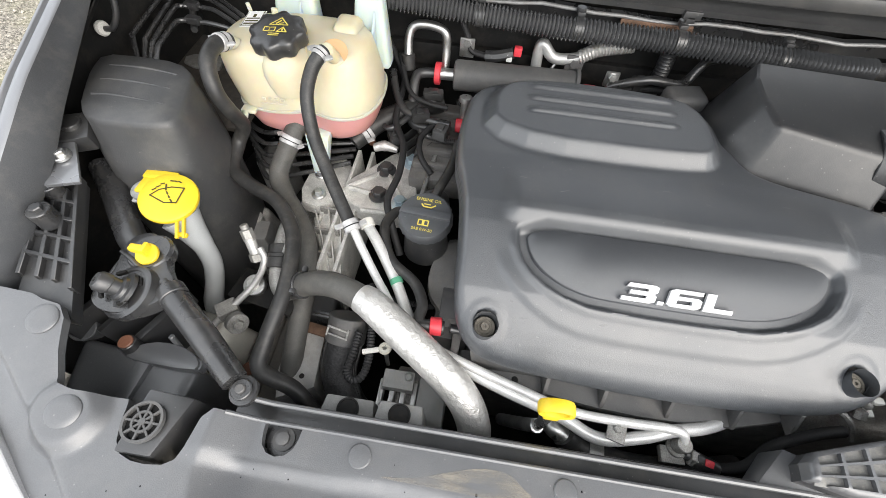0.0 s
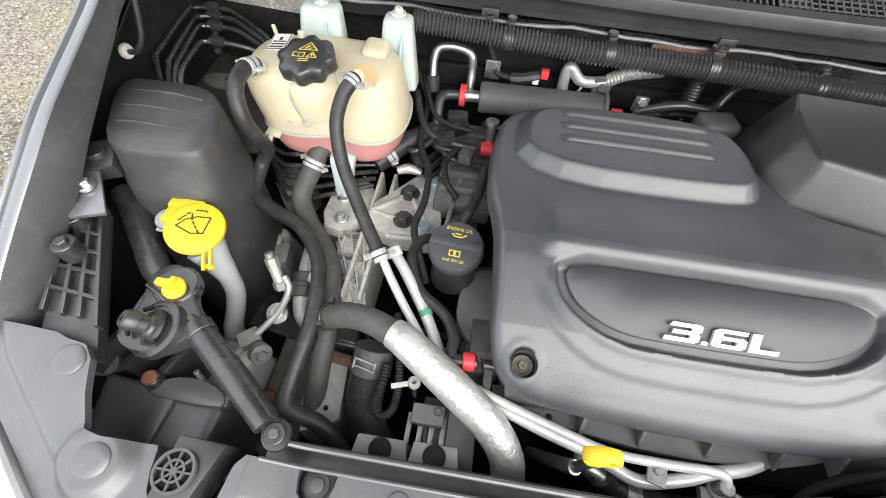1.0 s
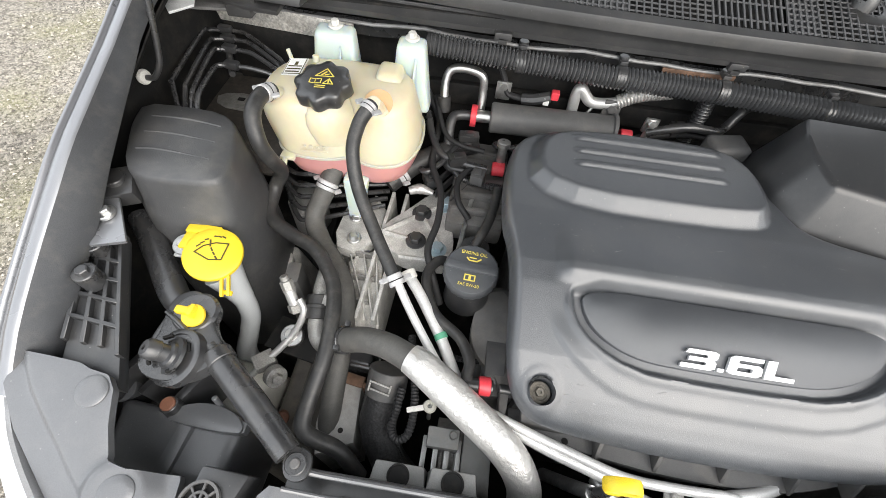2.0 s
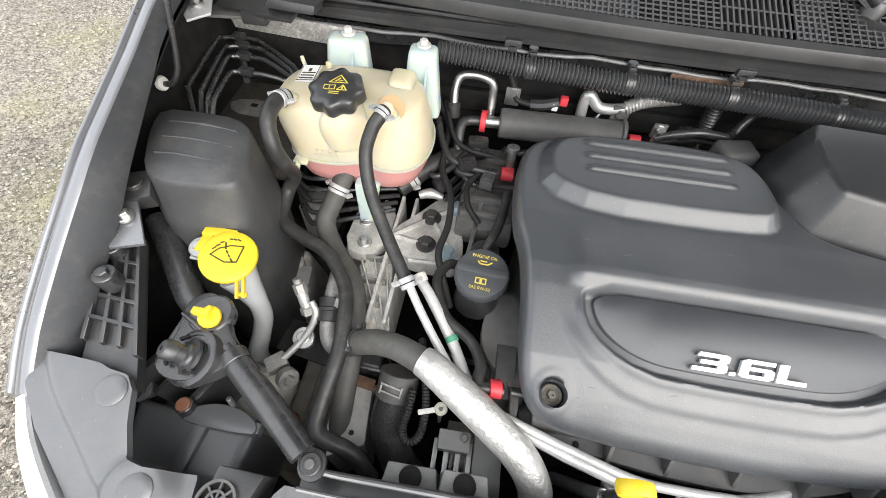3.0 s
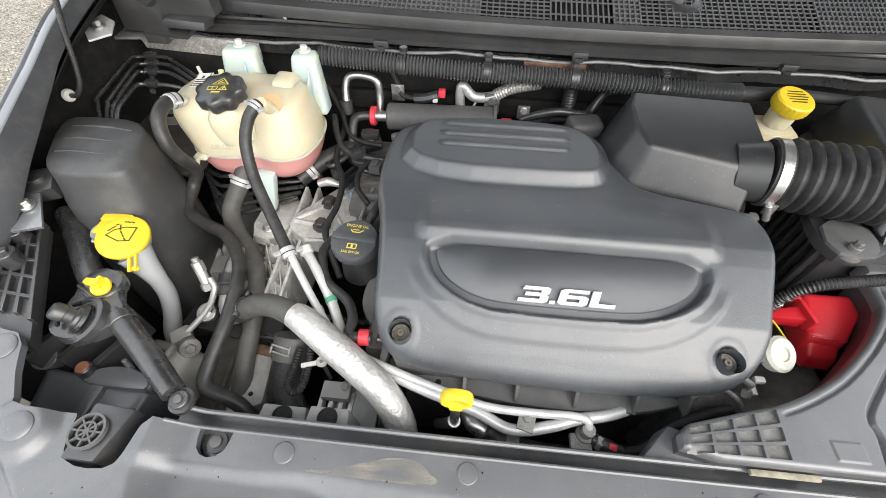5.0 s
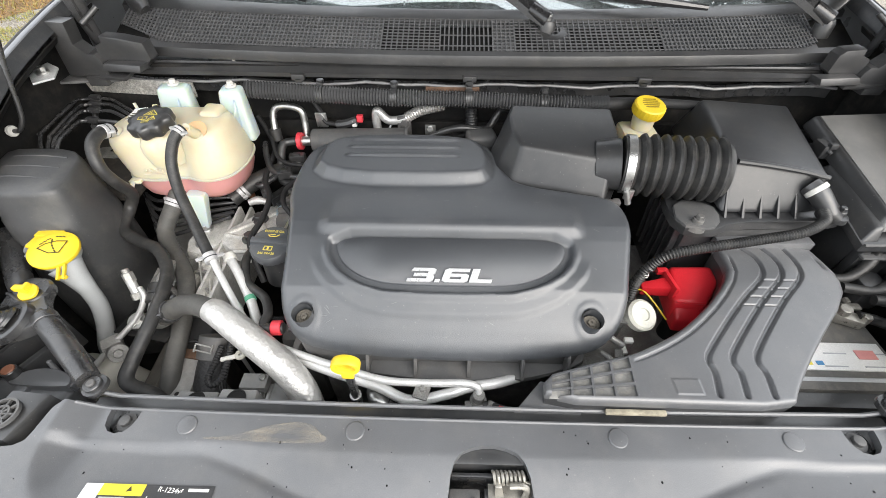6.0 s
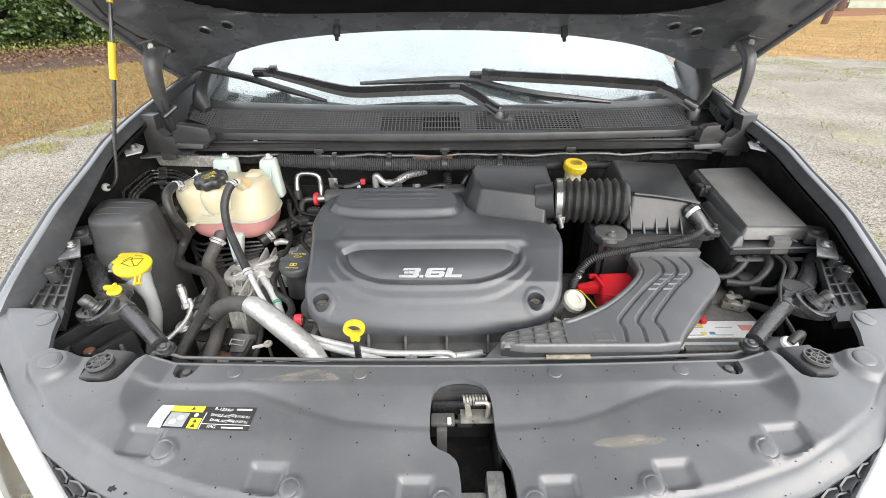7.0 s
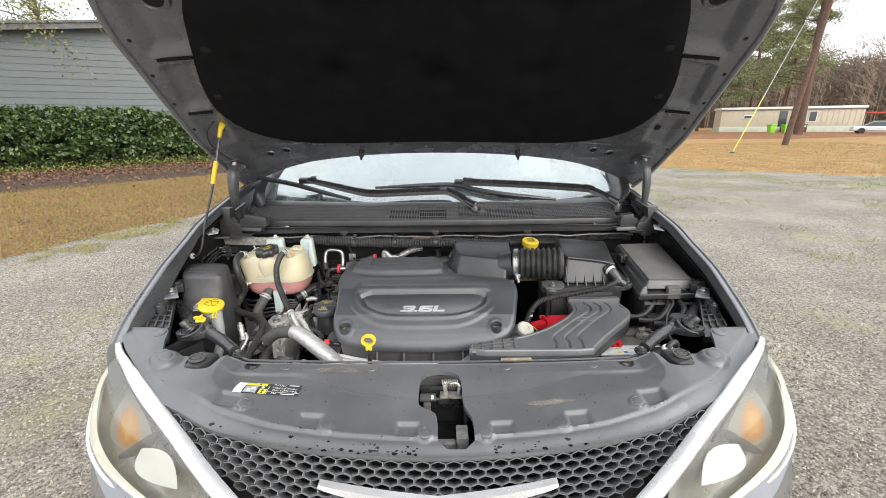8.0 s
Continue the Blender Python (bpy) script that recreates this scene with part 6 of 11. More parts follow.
# ---------------------------------------------------------------- air intake
intake_plastic = surface("satin_intake_plastic", (0.029, 0.030, 0.032), 0.36, spec=0.6, coat=0.12, coat_rough=0.35, specks=0.25, vary=0.15, dust=DUST, dust_amount=0.10, scale=7)
intake = thing("intake_resonator", (0.16, 0.52, 1.0), "black faceted plastic intake resonator", "intake box")
part("body", hull([(0.062, 0.450, 1.045), (0.246, 0.410, 1.045), (0.290, 0.50, 1.045), (0.290, 0.622, 1.045), (0.045, 0.635, 1.045), (0.018, 0.56, 1.045), (0.026, 0.495, 1.045)],
                  [(0.080, 0.482, 1.134), (0.254, 0.450, 1.122), (0.280, 0.505, 1.135), (0.283, 0.612, 1.150), (0.070, 0.612, 1.156), (0.062, 0.575, 1.153), (0.066, 0.525, 1.144)], 0.008, 3), intake_plastic, intake, "", 30)
part("lip", prism(soften([(0.055, 0.440), (0.250, 0.398), (0.300, 0.50), (0.298, 0.628), (0.040, 0.645), (0.008, 0.56), (0.018, 0.485)], 1), 1.026, 1.047, 0.003), black_plastic, intake)
part("lip_bead", tube([(0.030, 0.478, 1.049), (0.055, 0.447, 1.050), (0.10, 0.434, 1.050), (0.18, 0.417, 1.050), (0.246, 0.404, 1.050)], 0.0028, 8, 5), intake_plastic, intake)
part("skirt", prism(soften([(0.066, 0.455), (0.240, 0.416), (0.285, 0.50), (0.285, 0.61), (0.05, 0.63), (0.03, 0.56), (0.036, 0.50)], 1), 0.985, 1.028, 0.002), black_plastic, intake)
part("neck", rod((0.235, 0.488, 1.088), (0.282, 0.478, 1.097), 0.049, 0.052, 32), intake_plastic, intake)
part("foot", merge(box((0.262, 0.413, 1.050), (0.034, 0.010, 0.010), 0.003, pose(0, 0, 0, 0, 0, -12)), box((0.272, 0.416, 1.040), (0.014, 0.012, 0.03), 0.003)), grey_plastic, intake)
part("side_box", box((0.010, 0.64, 1.035), (0.07, 0.05, 0.075), 0.012, pose(0, 0, 0, 0, 0, 10), 3), grey_plastic, intake, "dusty grey side chamber")

bellows = thing("intake_bellows", (0.37, 0.46, 1.05), "black ribbed rubber intake bellows", "intake hose")
ax0, ax1 = Vector((0.283, 0.478, 1.098)), Vector((0.466, 0.440, 1.110))
m, d = axis_matrix(ax0, ax1)
prof = [(0.055, 0.0), (0.055, 0.022)]
for k in range(8):
    h = 0.026 + k * 0.0196
    prof += [(0.052, h), (0.061, h + 0.007), (0.062, h + 0.011), (0.053, h + 0.018)]
prof += [(0.050, d)]
part("ribbed_hose", lathe(prof, m, 40), rubber, bellows)
part("band_clamp", lathe([(0.0565, 0.004), (0.0585, 0.004), (0.0585, 0.019), (0.0565, 0.019)], m, 40), steel, bellows)
part("clamp_screw", merge(rod((0.286, 0.420, 1.075), (0.296, 0.415, 1.045), 0.006), box((0.293, 0.421, 1.065), (0.018, 0.006, 0.022), 0.002)), steel, bellows)

airbox = thing("air_filter_box", (0.56, 0.5, 0.8), "black plastic air filter box with ribbed front", "air filter box")
part("lid", hull([(0.458, 0.383, 1.052), (0.612, 0.392, 1.044), (0.668, 0.402, 1.040), (0.728, 0.70, 1.055), (0.470, 0.69, 1.060), (0.452, 0.50, 1.055)],
                 [(0.474, 0.441, 1.138), (0.600, 0.428, 1.126), (0.652, 0.424, 1.116), (0.712, 0.685, 1.128), (0.505, 0.675, 1.146), (0.478, 0.52, 1.144)], 0.012, 4), intake_plastic, airbox, "", 32)
part("lid_crease", tube([(0.478, 0.434, 1.136), (0.540, 0.428, 1.131), (0.600, 0.421, 1.124), (0.648, 0.417, 1.114)], 0.005, 8, 4), intake_plastic, airbox)
part("flange", prism(soften([(0.372, 0.352), (0.430, 0.338), (0.480, 0.365), (0.620, 0.372), (0.690, 0.372), (0.712, 0.40), (0.745, 0.71), (0.42, 0.70), (0.40, 0.47), (0.372, 0.44)], 1), 1.026, 1.046, 0.004), black_plastic, airbox)
part("screw_deck", prism(soften([(0.368, 0.350), (0.428, 0.335), (0.458, 0.366), (0.458, 0.415), (0.385, 0.425)], 1), 1.046, 1.052, 0.002), grey_plastic, airbox, "dusty corner of the flange")
part("lower_flange", prism(soften([(0.405, 0.365), (0.47, 0.368), (0.69, 0.385), (0.725, 0.69), (0.42, 0.68)], 1), 1.004, 1.020, 0.003), black_plastic, airbox)
part("lower_half", hull([(0.42, 0.385, 0.80), (0.67, 0.395, 0.80), (0.71, 0.68, 0.80), (0.43, 0.67, 0.80)], [(0.41, 0.375, 1.026), (0.68, 0.390, 1.022), (0.72, 0.69, 1.034), (0.43, 0.68, 1.034)], 0.012), black_plastic, airbox)
for k in range(7):
    part("side_rib", hull([(0.404, 0.390 + 0.022 * k, 0.86), (0.414, 0.390 + 0.022 * k, 0.86), (0.414, 0.395 + 0.022 * k, 0.86), (0.404, 0.395 + 0.022 * k, 0.86)], [(0.396, 0.388 + 0.022 * k, 1.024), (0.412, 0.388 + 0.022 * k, 1.024), (0.412, 0.393 + 0.022 * k, 1.024), (0.396, 0.393 + 0.022 * k, 1.024)], 0.001), black_plastic, airbox)
for k in range(5):
    x = 0.468 + 0.0335 * k
    part("rib", hull([(x, 0.376, 1.046), (x + 0.0055, 0.376, 1.046), (x + 0.005, 0.41, 1.046), (x, 0.41, 1.046)], [(x, 0.420, 1.106 - 0.003 * k), (x + 0.003, 0.420, 1.106 - 0.003 * k), (x + 0.003, 0.428, 1.106 - 0.003 * k), (x, 0.428, 1.106 - 0.003 * k)], 0.001), intake_plastic, airbox)
for x, y in ((0.408, 0.357), (0.690, 0.388)):
    part("lid_screw", merge(lathe([(0.019, 0), (0.018, 0.010), (0.013, 0.012)], Matrix.Translation((x, y, 1.038)), 20), rod((x, y, 1.048), (x, y, 1.060), 0.010), rod((x, y, 1.058), (x, y, 1.068), 0.0065, seg=6)), black_plastic if x > 0.5 else fuse_plastic, airbox)

fuse = thing("fuse_box", (0.83, 0.5, 0.85), "dusty black fuse box with a broad flat lid", "fuse box")
# shade on the lid's sides is put into a blacker plastic than its top
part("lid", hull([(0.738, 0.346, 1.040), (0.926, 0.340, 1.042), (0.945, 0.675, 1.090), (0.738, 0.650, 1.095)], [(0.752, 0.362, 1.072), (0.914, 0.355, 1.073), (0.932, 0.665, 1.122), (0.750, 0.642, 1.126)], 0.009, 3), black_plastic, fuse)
part("lid_top", hull([(0.758, 0.368, 1.070), (0.908, 0.361, 1.071), (0.926, 0.659, 1.119), (0.756, 0.636, 1.123)], [(0.758, 0.368, 1.0745), (0.908, 0.361, 1.0755), (0.926, 0.659, 1.1235), (0.756, 0.636, 1.1275)], 0.002), fuse_plastic, fuse, "dusty top of the lid, paler than its shade-darkened sides")
part("side_step", hull([(0.712, 0.334, 1.022), (0.748, 0.334, 1.022), (0.752, 0.535, 1.048), (0.722, 0.535, 1.048)], [(0.730, 0.346, 1.050), (0.748, 0.348, 1.056), (0.750, 0.525, 1.082), (0.740, 0.520, 1.076)], 0.006, 3), black_plastic, fuse)
part("rim", hull([(0.712, 0.328, 1.008), (0.935, 0.328, 1.012), (0.950, 0.68, 1.06), (0.73, 0.66, 1.062)], [(0.712, 0.328, 1.026), (0.935, 0.328, 1.030), (0.950, 0.68, 1.078), (0.73, 0.66, 1.080)], 0.004), black_plastic, fuse)
part("rim_edge", tube([(0.714, 0.327, 1.027), (0.76, 0.326, 1.029), (0.85, 0.326, 1.030), (0.932, 0.327, 1.031)], 0.003, 8, 2), grey_plastic, fuse)
part("base", hull([(0.74, 0.37, 0.84), (0.90, 0.37, 0.84), (0.92, 0.66, 0.86), (0.75, 0.64, 0.86)], [(0.735, 0.350, 1.010), (0.915, 0.350, 1.014), (0.93, 0.66, 1.06), (0.745, 0.64, 1.06)], 0.008), black_plastic, fuse)
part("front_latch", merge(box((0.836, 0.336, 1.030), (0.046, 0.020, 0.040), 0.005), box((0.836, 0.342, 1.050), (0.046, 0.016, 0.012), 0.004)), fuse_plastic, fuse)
part("side_latch", merge(box((0.736, 0.560, 1.090), (0.020, 0.036, 0.030), 0.004), box((0.742, 0.545, 1.105), (0.016, 0.012, 0.012), 0.003), tube([(0.730, 0.585, 1.085), (0.732, 0.560, 1.100), (0.740, 0.535, 1.092)], 0.004, 8, 4)), black_plastic, fuse)
part("front_lip", merge(box((0.775, 0.332, 0.992), (0.080, 0.014, 0.006), 0.002), box((0.885, 0.332, 0.992), (0.060, 0.014, 0.006), 0.002)), grey_plastic, fuse)
part("front_post", merge(box((0.745, 0.345, 0.95), (0.018, 0.02, 0.10), 0.003), box((0.80, 0.352, 0.94), (0.03, 0.02, 0.12), 0.003), box((0.87, 0.35, 0.93), (0.02, 0.02, 0.12), 0.003)), black_plastic, fuse)

cell_dust = surface("dusty_cell_floor", (0.17, 0.168, 0.16), 0.6, vary=0.3, scale=60, dust=(0.33, 0.31, 0.26), dust_amount=0.5)
dusty_tan = surface("tan_dust_on_plastic", (0.30, 0.27, 0.20), 0.7, vary=0.35, scale=60, bump=0.2, dust=(0.12, 0.11, 0.10), dust_amount=0.6)

# snorkel duct: a flat moulded S with raised creases and a waffle mouth
DUCT = soften([(0.088, 0.034), (0.28, 0.033), (0.450, 0.032), (0.470, 0.060), (0.538, 0.132), (0.645, 0.232), (0.664, 0.280), (0.657, 0.325), (0.648, 0.362), (0.472, 0.362), (0.468, 0.340), (0.470, 0.318), (0.464, 0.285), (0.416, 0.229),
               (0.350, 0.172), (0.300, 0.141), (0.240, 0.113), (0.195, 0.102), (0.143, 0.087), (0.092, 0.072)], 1)


def duct_height(x, y):
    z = 0.985 + 0.006 * step(y, 0.05, 0.3)
    for k in range(3):
        c = [(0.345 + 0.040 * k, 0.046), (0.353 + 0.039 * k, 0.082), (0.352 + 0.038 * k, 0.104), (0.372 + 0.037 * k, 0.132), (0.455 + 0.036 * k, 0.218), (0.516 + 0.035 * k, 0.272), (0.531 + 0.035 * k, 0.300), (0.530 + 0.036 * k, 0.328), (0.515 + 0.041 * k, 0.350)]
        line = curve_points([(a, b, 0) for a, b in c], 4)
        dd = np.full(x.shape, 1e9)
        for p, q in zip(line, line[1:]):
            t = np.clip(((x - p.x) * (q.x - p.x) + (y - p.y) * (q.y - p.y)) / max((q - p).length_squared, 1e-9), 0, 1)
            dd = np.minimum(dd, np.hypot(x - p.x - t * (q.x - p.x), y - p.y - t * (q.y - p.y)))
        z = z - 0.006 * step(0.005 - dd, 0, 0.003)
    for k in range(4):
        yy = 0.212 + 0.019 * k
        xx = 0.449 + (yy - 0.212) * 1.15
        z = z - 0.0022 * step(0.002 - np.abs(y - yy), 0, 0.001) * step(np.abs(x - xx - 0.036), 0.036, 0.034)
    # groove along the inner edge and a small moulded plate
    gap = -distance(x, y, DUCT)
    z = z - 0.004 * step(0.0036 - np.abs(gap - 0.013), 0, 0.0034) * step(x, 0.232, 0.245) * step(0.335 - y, 0, 0.02) * step(y - 0.062 - 0.62 * np.clip(x - 0.28, 0, 1), 0, 0.02)
    q = np.maximum(np.abs(x - 0.303) - 0.021, np.abs(y - 0.058) - 0.013)
    z = z + 0.0012 * step(-q, 0, 0.0015)
    d = np.clip(-distance(x, y, DUCT) / 0.007, 0, 1)
    return z - 0.006 * (1 - np.sqrt(1 - (1 - d) ** 2))


def mouth_point(u, v):
    """Across (u) and up (v) the waffled mouth, both from 0 to 3."""
    x = 0.0955 + 0.0325 * u + 0.0015 * v
    y = 0.0385 + (0.0285 + 0.031 * (x - 0.093) / 0.102) * v / 3
    return x, y


# four by three cells of the waffled mouth that fan out
MOUTH_CELLS = [[mouth_point(i + e, j + f) for e, f in ((0.06, 0.10), (0.94, 0.10), (0.94, 0.90), (0.06, 0.90))] for i in range(4) for j in range(3)]
duct = thing("snorkel_duct", (0.4, 0.15, 0.93), "black plastic air snorkel with moulded creases", "air duct")
part("duct_shell", sheet(DUCT, duct_height, 0.0016, 0.014, MOUTH_CELLS), shield_plastic, duct, "", 60)
# same plastic as the shell, coloured blacker for the shade along this edge
part("duct_wall", prism([(0.5 * 0.006 + a * 0.994, 0.15 * 0.006 + b * 0.994) for a, b in DUCT], 0.932, 0.9735, 0.001), black_plastic, duct)
part("back_collar", hull([(0.468, 0.352, 0.97), (0.655, 0.352, 0.97), (0.655, 0.374, 0.97), (0.468, 0.374, 0.97)], [(0.468, 0.352, 1.004), (0.655, 0.352, 1.004), (0.655, 0.374, 1.004), (0.468, 0.374, 1.004)], 0.003), shield_plastic, duct)
part("cell_floor", sheet([mouth_point(0, 0), mouth_point(4, 0), mouth_point(4, 3), mouth_point(0, 3)], lambda x, y: duct_height(x, y) - 0.0055, 0.004, 0.0), cell_dust, duct, "dusty floor of the waffled mouth")
part("front_edge", box((0.225, 0.028, 0.958), (0.09, 0.008, 0.007), 0.002), dusty_tan, duct, "tan dusty front edge")
part("mouth_wing", hull([(0.045, 0.030, 0.90), (0.15, 0.030, 0.90), (0.13, 0.070, 0.90), (0.092, 0.084, 0.90)], [(0.046, 0.032, 0.940), (0.15, 0.032, 0.950), (0.13, 0.068, 0.952), (0.093, 0.082, 0.946)], 0.003), shield_plastic, duct)

# battery with its label
battery_grey = surface("dusty_battery_case", (0.13, 0.125, 0.115), 0.6, vary=0.3, scale=20, dust=(0.28, 0.25, 0.2), dust_amount=0.45, specks=0.3)
battery = thing("battery", (0.63, 0.22, 0.62), "black battery with a white label", "battery")
part("case", box((0.632, 0.21, 0.755), (0.235, 0.27, 0.27), 0.01), black_plastic, battery)
part("top_deck", box((0.632, 0.222, 0.892), (0.225, 0.24, 0.016), 0.006), battery_grey, battery)
part("vent_strip", box((0.632, 0.285, 0.902), (0.20, 0.05, 0.012), 0.004), battery_grey, battery)
part("label", box((0.618, 0.166, 0.902), (0.228, 0.056, 0.004), 0.001), label_white, battery, "white printed label")
# light grey paints the light that falls on the battery's front edge
part("label_skirt", box((0.618, 0.124, 0.884), (0.228, 0.018, 0.034), 0.004, pose(0, 0, 0, 25)), label_grey, battery, "front edge, lit look put into a light grey")
for dx, dy, c in ((-0.030, 0.014, label_yellow), (-0.034, -0.012, label_yellow), (-0.014, -0.012, blue_clip), (0.078, 0.006, label_pink)):
    part("label_mark", box((0.618 + dx, 0.163 + dy, 0.9048), (0.012 if c != label_pink else 0.034, 0.008 if c != label_pink else 0.018, 0.001), 0), c, battery)
for k in range(6):
    part("print_bar", box((0.56 + 0.07 * (k % 3) + 0.012 * (k // 3), 0.145 + 0.026 * (k // 3), 0.9046), (0.040, 0.0022, 0.001), 0), label_grey, battery)
part("terminal_clamp", merge(box((0.705, 0.245, 0.912), (0.05, 0.024, 0.020), 0.004, pose(0, 0, 0, 0, 0, -25)), rod((0.695, 0.250, 0.90), (0.695, 0.250, 0.936), 0.011), rod((0.728, 0.235, 0.905), (0.728, 0.235, 0.932), 0.008, seg=6), box((0.716, 0.262, 0.925), (0.034, 0.014, 0.006), 0.002), rod((0.716, 0.270, 0.925), (0.716, 0.282, 0.925), 0.006, seg=6)), latch_zinc, battery, "dull metal terminal clamp")
part("cable", tube([(0.72, 0.245, 0.92), (0.76, 0.235, 0.915), (0.80, 0.22, 0.90), (0.83, 0.20, 0.84)], 0.010, 10), rubber, battery)
part("red_tab", merge(hull([(0.530, 0.176, 0.902), (0.606, 0.186, 0.902), (0.612, 0.250, 0.902), (0.540, 0.250, 0.902)], [(0.575, 0.194, 0.920), (0.600, 0.196, 0.948), (0.602, 0.240, 0.950), (0.570, 0.244, 0.918)], 0.005), box((0.570, 0.183, 0.913), (0.018, 0.010, 0.008), 0.002), box((0.598, 0.186, 0.912), (0.014, 0.012, 0.010), 0.002)), red, battery, "red terminal cap")

red_cover = thing("terminal_cover", (0.38, 0.25, 0.88), "bright red plastic terminal cover", "terminal cover")
part("hood_shell", hull([(0.372, 0.245, 0.885), (0.432, 0.240, 0.885), (0.486, 0.300, 0.885), (0.486, 0.350, 0.885), (0.380, 0.350, 0.885)], [(0.374, 0.256, 0.936), (0.432, 0.250, 0.938), (0.470, 0.300, 0.950), (0.470, 0.338, 0.952), (0.388, 0.338, 0.950)], 0.010, 3), red, red_cover)
part("nose", hull([(0.374, 0.226, 0.882), (0.426, 0.222, 0.882), (0.440, 0.268, 0.882), (0.374, 0.272, 0.882)], [(0.378, 0.232, 0.912), (0.422, 0.229, 0.912), (0.434, 0.266, 0.932), (0.380, 0.270, 0.932)], 0.006, 3), red, red_cover)
part("spout", hull([(0.322, 0.286, 0.918), (0.378, 0.280, 0.920), (0.378, 0.312, 0.920), (0.322, 0.304, 0.918)], [(0.322, 0.287, 0.938), (0.378, 0.281, 0.948), (0.378, 0.311, 0.948), (0.322, 0.303, 0.938)], 0.004), red, red_cover)
part("spout_collar", box((0.376, 0.294, 0.940), (0.008, 0.048, 0.034), 0.003, pose(0, 0, 0, 0, 0, 8)), red, red_cover)
part("latch_tab", box((0.370, 0.326, 0.946), (0.022, 0.012, 0.012), 0.003), red, red_cover)
part("moulded_edge", tube([(0.378, 0.258, 0.935), (0.405, 0.253, 0.9375), (0.430, 0.252, 0.938)], 0.002, 8, 3), red, red_cover)
part("post", rod((0.41, 0.27, 0.60), (0.41, 0.27, 0.88), 0.02), dark_void, red_cover)
part("yellow_wire", tube([(0.308, 0.292, 0.925), (0.325, 0.288, 0.930), (0.345, 0.268, 0.918), (0.366, 0.240, 0.90)], 0.0018, 8), yellow, red_cover)

aged_white = surface("aged_white_plastic", (0.52, 0.51, 0.45), 0.5, vary=0.15, scale=40, dust=(0.3, 0.26, 0.2), dust_amount=0.3)
white_knob = thing("solenoid_valve", (0.29, 0.193, 0.86), "off-white round valve cap on a metal bracket", "valve")
part("cap", lathe([(0.021, -0.012), (0.024, -0.008), (0.024, 0.004), (0.020, 0.008), (0.010, 0.0085), (0.009, 0.006), (0, 0.006)], Matrix.Translation((0.297, 0.192, 0.962)) @ pose(0, 0, 0, 25, 15, 0) @ Matrix.Diagonal((1.18, 1.18, 1.1, 1)), 28), aged_white, white_knob)
part("bracket", merge(box((0.262, 0.20, 0.955), (0.05, 0.045, 0.005), 0.002), box((0.262, 0.20, 0.92), (0.02, 0.03, 0.07), 0.004)), steel, white_knob)
part("fitting", merge(rod((0.245, 0.165, 0.93), (0.268, 0.153, 0.922), 0.006), rod((0.262, 0.15, 0.915), (0.262, 0.140, 0.905), 0.008, seg=6), tube([(0.232, 0.150, 0.905), (0.245, 0.138, 0.905), (0.256, 0.128, 0.895), (0.262, 0.115, 0.88)], 0.0045, 8)), cast_alu, white_knob)
part("clear_clip", merge(box((0.278, 0.162, 0.925), (0.016, 0.010, 0.010), 0.002), box((0.270, 0.148, 0.915), (0.008, 0.014, 0.006), 0.001)), white_plastic, white_knob)
white_knob.location.x -= 0.012
white_knob.location.y += 0.012

vac = thing("vent_hose", (0.45, 0.3, 1.03), "black vent hose with a white band at its elbow", "hose")
part("hose", tube([(0.640, 0.372, 1.070), (0.625, 0.345, 1.068), (0.58, 0.325, 1.058), (0.50, 0.315, 1.046), (0.42, 0.306, 1.036), (0.355, 0.302, 1.02), (0.328, 0.303, 0.99), (0.312, 0.298, 0.955), (0.302, 0.28, 0.90)], 0.0090, 12, 14, (0.0052, 0.0011)), rubber, vac)
part("elbow", tube([(0.624, 0.418, 1.096), (0.634, 0.402, 1.090), (0.646, 0.386, 1.076), (0.655, 0.372, 1.062)], [0.020, 0.019, 0.017, 0.015], 16), black_plastic, vac)
part("elbow_tail", merge(rod((0.650, 0.380, 1.066), (0.676, 0.376, 1.050), 0.013), rod((0.640, 0.372, 1.058), (0.652, 0.376, 1.064), 0.013)), black_plastic, vac)
part("white_band", rod((0.629, 0.410, 1.0955), (0.634, 0.402, 1.0915), 0.0205), white_plastic, vac)
for k in range(3):
    part("band", rod((0.326 - 0.006 * k, 0.302 - 0.001 * k, 0.985 - 0.016 * k), (0.324 - 0.006 * k, 0.302 - 0.001 * k, 0.979 - 0.016 * k), 0.0105), white_plastic if k == 1 else black_plastic, vac)
part("ribbed_end", tube([(0.318, 0.30, 0.968), (0.308, 0.295, 0.94), (0.302, 0.28, 0.90)], 0.010, 12, ripple=(0.005, 0.0012)), rubber, vac)

# ---------------------------------------------------------------- coolant reservoir
res = thing("coolant_reservoir", (-0.65, 0.56, 0.98), "milky yellow coolant reservoir, pink coolant in its foot", "coolant reservoir")
RES = [(-0.797, 0.585), (-0.794, 0.535), (-0.774, 0.508), (-0.735, 0.499), (-0.69, 0.501), (-0.655, 0.514), (-0.625, 0.502), (-0.595, 0.500), (-0.562, 0.514), (-0.542, 0.550), (-0.537, 0.60), (-0.546, 0.652), (-0.575, 0.678), (-0.65, 0.684), (-0.73, 0.680), (-0.784, 0.648)]


RES_TOP = [(-0.818, 0.592), (-0.812, 0.545), (-0.790, 0.515), (-0.745, 0.506), (-0.688, 0.512), (-0.660, 0.548), (-0.634, 0.524), (-0.597, 0.514), (-0.566, 0.530), (-0.552, 0.562), (-0.549, 0.60), (-0.558, 0.643), (-0.585, 0.666), (-0.65, 0.671), (-0.73, 0.668), (-0.800, 0.644)]


